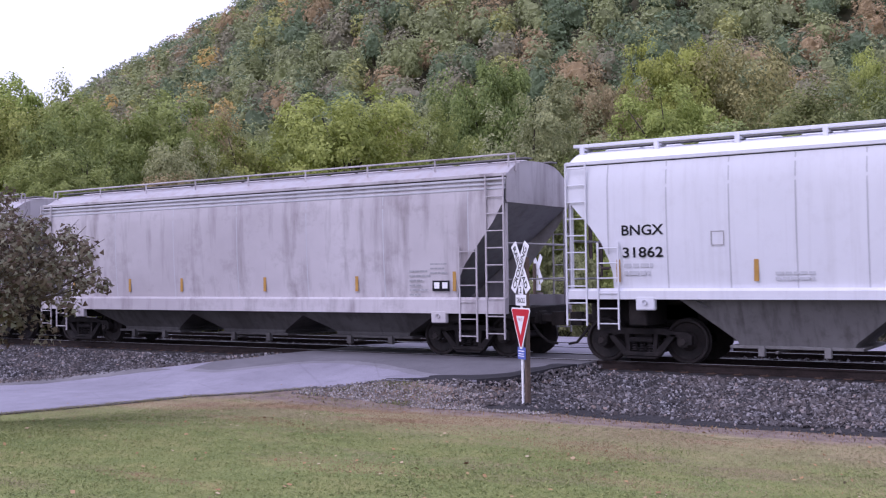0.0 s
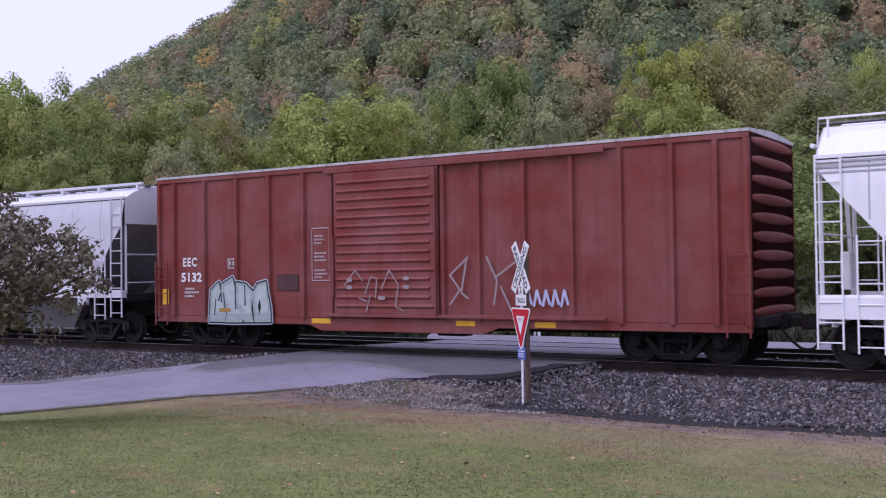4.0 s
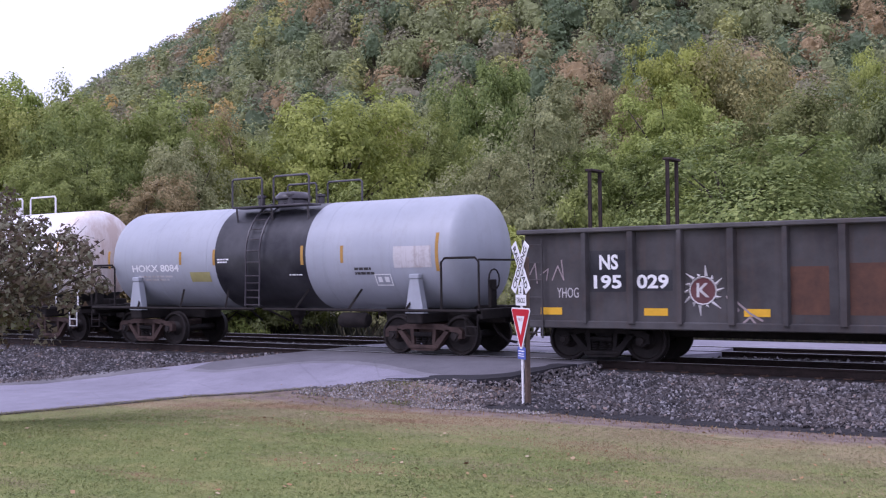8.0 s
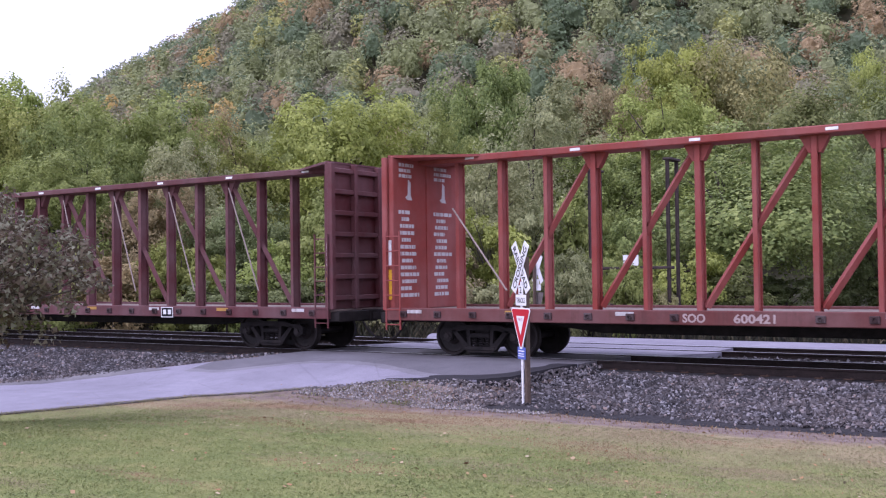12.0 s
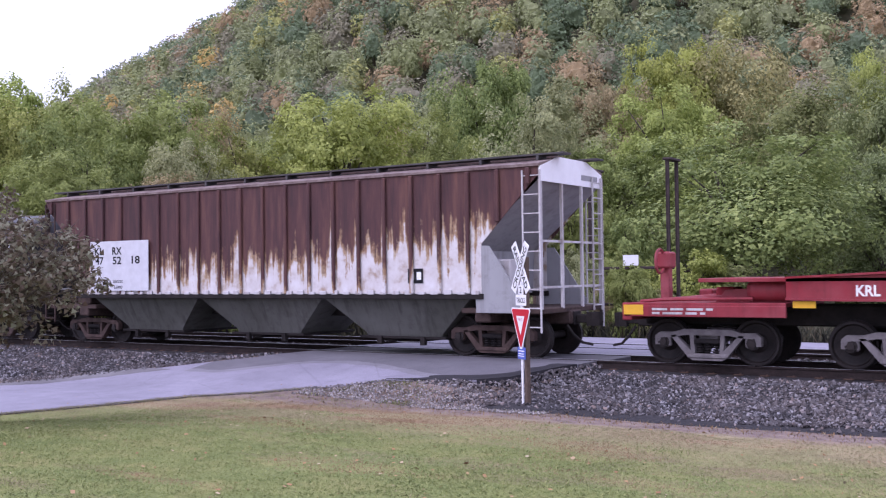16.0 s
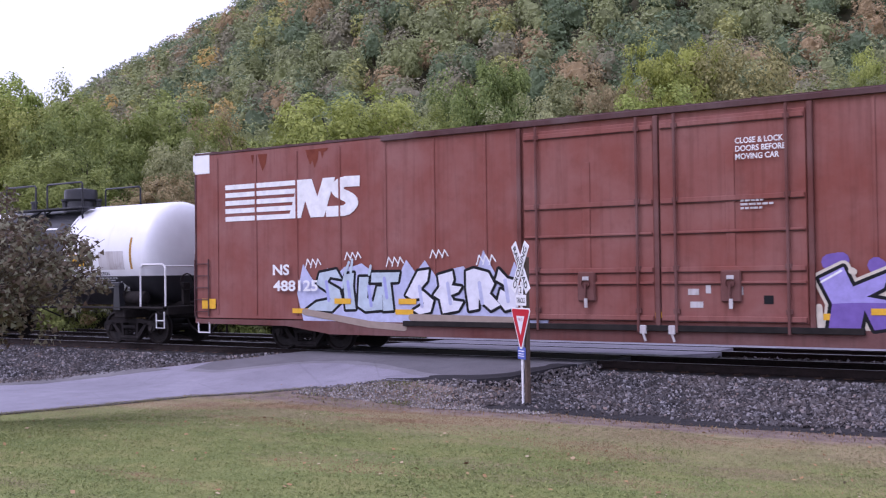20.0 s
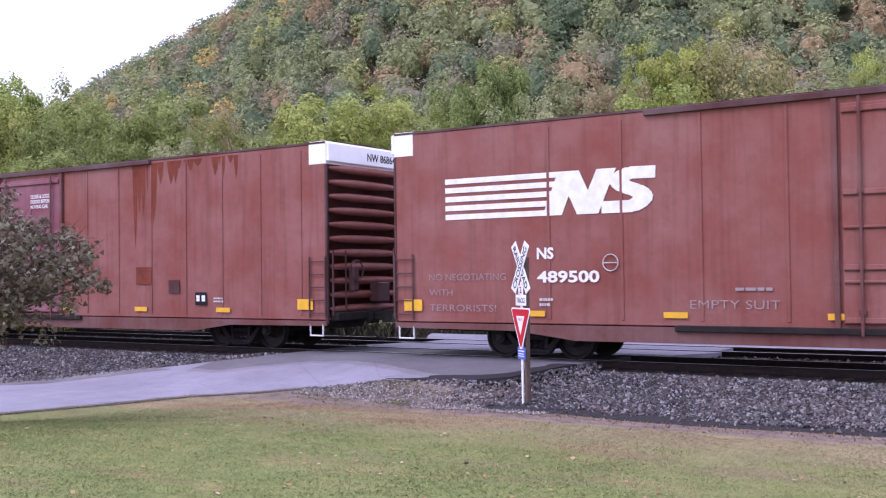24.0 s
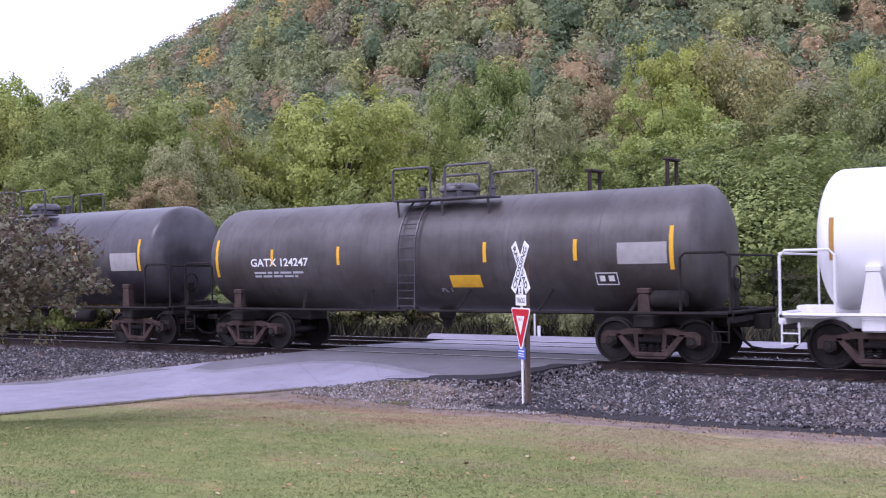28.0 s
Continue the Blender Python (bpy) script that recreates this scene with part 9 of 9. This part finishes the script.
WHITISH = {
    "c": [(-5.5, 1.99), (-5.8, 1.96), (-6.15, 1.41), (-5.98, 1.32), (-5.72, 1.35), (-5.64, 1.22), (-5.94, 1.06), (-5.77, 0.97), (-5.47, 1.03), (-5.38, 1.29), (-5.63, 1.48), (-5.76, 1.54), (-5.55, 1.73)],
    "e": [(-4.87, 1.95), (-5.25, 1.86), (-5.21, 1.6), (-5.38, 1.41), (-5.21, 1.32), (-5.13, 1.0), (-4.72, 1.07), (-4.59, 1.26), (-4.84, 1.29), (-4.92, 1.41), (-4.71, 1.48), (-4.63, 1.6), (-4.89, 1.63), (-4.83, 1.76)],
    "r": [(-4.3, 2.0), (-4.5, 1.94), (-4.5, 1.54), (-4.43, 1.07), (-4.19, 1.11), (-4.18, 1.32), (-3.87, 1.08), (-3.63, 1.2), (-3.9, 1.45), (-3.78, 1.66), (-3.93, 1.91)],
    "f": [(-3.66, 1.98), (-3.46, 1.78), (-3.23, 1.72), (-3.08, 1.42), (-3.04, 1.2), (-3.51, 1.08), (-3.7, 1.29), (-3.62, 1.54), (-3.5, 1.48), (-3.46, 1.6), (-3.74, 1.75)],
}
p = Spray(BOX_A, 0, 0, 1, 1, p.y - 0.001)
for group_, mat_, low, word in ((PALE, "s_silver", "s_lilac", "pale blue-grey sprayed letter"), (WHITISH, "s_white", "s_lav", "whitish sprayed letter")):
    for shape in group_.values():
        p.strokes([shape + shape[:1]], 0.13, "black", "black outline of sprayed letters")
    for shape in group_.values():
        p.blob(shape, mat_, word)
        cx, cz = sum(a for a, b in shape) / len(shape), sum(b for a, b in shape) / len(shape)
        p.strokes([[(cx - 0.05, cz + 0.2), (cx + 0.02, cz - 0.25)]], 0.09, low)
p.strokes([[(-8.0, 1.6), (-7.9, 2.0), (-7.8, 2.2)], [(-7.75, 1.95), (-7.7, 2.25)], [(-7.2, 1.9), (-7.15, 2.1)]], 0.07, "s_silver")
p.strokes([[(-9.2, 1.0), (-7.2, 0.72), (-6.2, 0.66)], [(-6.0, 0.9), (-3.1, 0.86)]], 0.16, "s_dust", "dusty overspray along the sill")
for x in (-8.25, -6.35):
    mark(BOX_A, "reflector", strip(0, 0.5, 0, 0.13, 0), "yellow", x, p.y - 0.002, 1.2)
q = Spray(BOX_A, -9.3, 2.05, 6.5, 0.35, -HY)
q.strokes([[(0.02 + k * 0.19 + d, 0.1 + 0.5 * (k % 2)), (0.03 + k * 0.19 + d, 0.7 + 0.4 * (k % 2)), (0.045 + k * 0.19 + d, 0.3 + 0.4 * (k % 2))] for k in range(6) for d in (0, 0.025, 0.05)], 0.03, "white")
# purple piece, then a grey one edged with magenta
PURPLE = {
    "k": [(3.11, 1.72), (3.54, 1.93), (3.7, 1.57), (4.32, 1.83), (4.22, 1.54), (3.93, 1.39), (4.56, 1.27), (4.49, 0.86), (4.05, 0.79), (3.89, 1.15), (3.82, 0.82), (3.26, 0.81), (3.33, 1.26)],
    "s": [(4.7, 2.06), (4.95, 2.09), (5.31, 1.94), (5.52, 1.85), (5.15, 1.5), (4.91, 1.53), (5.06, 1.45), (5.33, 1.48), (5.3, 1.22), (4.99, 1.1), (5.54, 1.02), (5.53, 0.84), (4.62, 0.83), (4.56, 1.15), (4.81, 1.39), (4.47, 1.56), (4.45, 1.86)],
    "e": [(5.61, 1.9), (6.02, 1.96), (6.22, 1.76), (6.48, 1.89), (6.56, 1.64), (6.13, 1.39), (6.53, 1.36), (6.47, 1.08), (6.58, 0.83), (6.4, 0.66), (6.0, 0.66), (5.54, 0.99), (5.42, 1.33), (5.49, 1.68)],
}
p = Spray(BOX_A, 0, 0, 1, 1, -HY)
p.strokes([[(3.3, 2.02), (3.5, 2.05)], [(4.1, 1.95), (4.15, 1.9)]], 0.3, "s_purple")
for shape in PURPLE.values():
    p.strokes([shape + shape[:1]], 0.24, "s_cream", "cream edge of sprayed letters")
for shape in PURPLE.values():
    p.strokes([shape + shape[:1]], 0.13, "black", "black outline of sprayed letters")
for shape in PURPLE.values():
    p.blob(shape, "s_violet", "violet sprayed letter")
    p.blob([(a, min(b, 1.28)) for a, b in shape if b < 1.6], "s_purple", "deeper purple foot of the letter")
p.strokes([[(3.15, 1.66), (3.5, 1.86)], [(4.5, 1.85), (4.72, 2.0), (4.93, 2.03)], [(5.63, 1.84), (6.0, 1.90)], [(5.2, 1.56), (5.45, 1.80)], [(6.2, 1.5), (6.5, 1.7)]], 0.04, "white", "white highlight")
p.strokes([[(5.42, 1.95), (5.43, 1.95)], [(5.05, 2.2), (5.06, 2.2)], [(6.1, 2.08), (6.12, 2.08)], [(6.33, 1.9), (6.34, 1.9)], [(4.4, 1.42), (4.42, 1.42)], [(4.95, 1.02), (5.3, 1.0)], [(3.1, 1.2), (3.12, 0.85)], [(6.7, 2.05), (6.65, 1.6), (6.7, 1.75)], [(3.68, 1.86), (3.72, 1.84)]], 0.12, "s_cream")
mark(BOX_A, "reflector", strip(0, 0.5, 0, 0.12, 0), "yellow", 4.0, p.y - 0.002, 1.06)
p = Spray(BOX_A, 6.55, 0.62, 5.3, 1.60, -HY)
p.blob([(0, 0), (1.0, 0), (0.98, 0.2), (0.9, 0.25), (0.96, 0.45), (0.9, 0.75), (0.82, 0.8), (0.76, 1.02), (0.62, 0.85), (0.52, 0.9), (0.46, 0.86), (0.32, 0.95), (0.2, 0.82), (0.12, 0.98), (0.0, 0.85)], "s_magenta", "magenta cloud of spray paint")
p.blob([(0.0, 0.0), (0.92, 0.0), (0.78, 0.35), (0.84, 0.62), (0.75, 0.85), (0.62, 0.8), (0.56, 0.55), (0.48, 0.7), (0.42, 0.4), (0.22, 0.55), (0.12, 0.82), (0.02, 0.7)], "s_taupe", "grey-brown sprayed letters")
p.blob([(0.0, 0.0), (0.80, 0.0), (0.78, 0.12), (0.0, 0.14)], "orange_tan")
p.strokes([[(0.70, 0.85), (0.80, 0.70), (0.86, 0.30), (0.95, 0.12)]], 0.16, "s_cyan", "turquoise edge")
p.strokes([[(0.70, 0.60), (0.80, 0.28)]], 0.30, "s_cyan")
w_ = Spray(BOX_A, 0, 0, 1, 1, p.y)
bar_t = [(8.05, 1.63), (8.92, 1.86), (8.89, 1.58), (8.61, 1.55), (8.71, 1.13), (9.13, 1.13), (9.0, 0.79), (8.45, 0.78), (8.53, 1.08), (8.39, 1.5), (8.1, 1.45)]
w_.blob([(7.43, 2.1), (7.74, 1.82), (7.84, 1.5), (8.1, 1.39), (8.5, 0.78), (6.69, 0.75), (6.52, 1.03)], "s_taupe", "grey-brown sprayed letter")
w_.strokes([[(6.55, 1.03), (7.43, 2.08), (7.74, 1.82), (7.84, 1.5)]], 0.07, "s_silver")
w_.strokes([bar_t + bar_t[:1], [(8.2, 1.92), (8.55, 1.98)]], 0.26, "s_maroon", "crimson edge of sprayed letter")
w_.blob(bar_t, "white", "white sprayed letter")
w_.strokes([[(8.22, 1.92), (8.55, 1.98)]], 0.18, "white")
w_.strokes([[(7.1, 1.3), (7.35, 1.25), (7.5, 1.4)]], 0.09, "s_cyan")
p.y = w_.y
p.strokes([[(0.20, 0.6), (0.24, 0.3), (0.19, 0.1)], [(0.52, 0.75), (0.55, 0.35), (0.62, 0.1)], [(0.60, 0.4), (0.72, 0.05)], [(0.78, 0.2), (0.88, 0.02)]], 0.06, "black")
p.blob([(0.52, 0.55), (0.62, 0.5), (0.62, 0.82), (0.54, 0.84)], "gond")
p = Spray(BOX_A, 12.0, 0.9, 0.75, 0.9, -HY)
p.strokes([[(0, 0.7), (0.4, 0.9), (0.8, 0.6), (0.3, 0.5), (0.9, 0.4)]], 0.05, "s_teal")
p.strokes([[(0.0, 0.0), (0.3, 0.2), (0.6, 0.0), (0.9, 0.2)]], 0.07, "s_magenta")

# grey letters on the short boxcar, chalk scrawls on its door
YD = 1.52 + 0.092
p = Spray(BOX_D, 0, 0, 1, 1, -YD)
GREY = ([(-6.09, 1.53), (-5.8, 1.75), (-5.72, 1.5), (-5.86, 1.18), (-5.51, 1.05), (-5.58, 0.71), (-6.15, 0.71)], [(-5.72, 1.68), (-5.3, 1.87), (-5.22, 1.62), (-5.2, 1.05), (-5.06, 1.02), (-4.92, 1.08), (-4.96, 0.71), (-5.57, 0.7), (-5.48, 1.05), (-5.67, 1.14)],
        [(-5.19, 1.74), (-4.85, 1.7), (-4.58, 1.5), (-4.65, 1.08), (-4.57, 0.72), (-4.9, 0.71), (-5.05, 1.02), (-5.17, 1.05)], [(-4.43, 1.7), (-4.14, 1.76), (-4.08, 1.44), (-4.0, 1.09), (-3.98, 0.73), (-4.54, 0.72), (-4.59, 1.14), (-4.62, 1.44)])
for shape in GREY:
    p.strokes([shape + shape[:1]], 0.13, "s_silver", "pale edge of sprayed letters")
for shape in GREY:
    p.strokes([shape + shape[:1]], 0.075, "black", "black outline of sprayed letters")
for shape in GREY:
    p.blob(shape, "s_grey", "grey-green sprayed letter")
    cx, cz = sum(a for a, b in shape) / len(shape), sum(b for a, b in shape) / len(shape)
    p.blob([(cx + (a - cx) * 0.7, cz + 0.08 + (b - cz) * 0.7) for a, b in shape], "s_mint", "lighter sprayed area")
p.blob([(-4.36, 1.32), (-4.31, 1.12), (-4.37, 0.91), (-4.42, 1.12)], "black")
p.strokes([[(-5.62, 1.45), (-5.58, 1.12)], [(-5.20, 1.70), (-5.19, 1.05)], [(-4.87, 1.66), (-4.86, 1.15)], [(-5.9, 1.3), (-5.95, 0.9)]], 0.035, "black")
mark(BOX_D, "reflector", strip(0, 0.42, 0, 0.09, 0), "ochre", -5.78, p.y - 0.002, 0.98)
yd = 1.52 + 0.192
p = Spray(BOX_D, -1.55, 1.05, 2.2, 1.0, -yd)
p.strokes([[(0.0, 0.6), (0.15, 0.95), (0.25, 0.7)], [(0.28, 0.4), (0.36, 0.8), (0.44, 0.75), (0.42, 0.3)], [(0.5, 0.5), (0.6, 0.95), (0.72, 0.6), (0.68, 0.1), (0.78, 0.0)], [(0.35, 0.35), (0.30, 0.0)], [(0.2, 0.3), (0.3, 0.22)]], 0.03, "box_chalk")
p.strokes([[(0.05, 0.72), (0.09, 0.72)], [(0.05, 0.55), (0.09, 0.55)], [(0.80, 0.75), (0.84, 0.75)], [(0.80, 0.55), (0.84, 0.55)], [(0.47, 0.3), (0.53, 0.3)]], 0.09, "box_chalk")
p = Spray(BOX_D, 1.3, 0.95, 1.75, 1.3, -YD)
p.strokes([[(0.32, 1.0), (0.05, 0.7), (0.2, 0.45), (0.05, 0.2)], [(0.30, 0.95), (0.22, 0.4), (0.32, 0.3)], [(0.6, 1.0), (0.75, 0.6), (0.7, 0.2)], [(0.72, 0.65), (1.0, 0.9)], [(0.8, 0.5), (0.95, 0.1)]], 0.045, "box_chalk")
p = Spray(BOX_D, 3.3, 1.15, 1.2, 0.4, -YD)
p.strokes([[(0.0 + k * 0.18, 0.1), (0.06 + k * 0.18, 0.9), (0.13 + k * 0.18, 0.2)] for k in range(5)], 0.06, "s_lav")
p = Spray(BOX_E, -9.75, 1.55, 0.9, 0.6, -1.512)
p.strokes([[(0.0, 0.5), (0.15, 0.9), (0.2, 0.2)], [(0.3, 0.5), (0.5, 0.7), (0.45, 0.3)], [(0.6, 0.3), (0.75, 0.8), (0.9, 0.3), (0.85, 1.0)]], 0.025, "box_chalk")
p = Spray(BOX_E, -5.45, 0.80, 0.75, 0.65, -1.512)
p.strokes([[(0.0, 0.9), (0.3, 0.5), (0.1, 0.3)], [(0.2, 0.8), (0.6, 0.4), (0.9, 0.2)], [(0.4, 0.1), (0.6, 0.3), (0.8, 0.0)]], 0.04, "box_chalk")


# ---- what moves ----
def run(t):
    """How far the train has gone at t seconds."""
    return 12.3395 * t + 0.000795 * t * t + 0.00001545 * t ** 3


def motions():
    for car, x0 in TRAIN:
        walk(car, [(t, pose(x0 - run(t), 0, 0)) for t in (0, 4, 8, 12, 16, 20, 24, 28)])
    start = dict(TRAIN)
    for wheel, off, car in WHEELS:
        x0 = start[car] + off
        x, y, z = wheel.location
        turn = lambda t: pose(x, y, z, 0, -math.degrees(run(t) / 0.457) % 360, 0)
        seen = [k for k in range(841) if -46 < x0 - run(k / 30) < 14] or [0]
        rows = [(k / 30, turn(k / 30)) for k in seen]
        if seen[0] > 0:
            rows.insert(0, (0, turn(seen[0] / 30)))
        if seen[-1] < 840:
            rows.append((28, turn(seen[-1] / 30)))
        walk(wheel, rows)


motions()
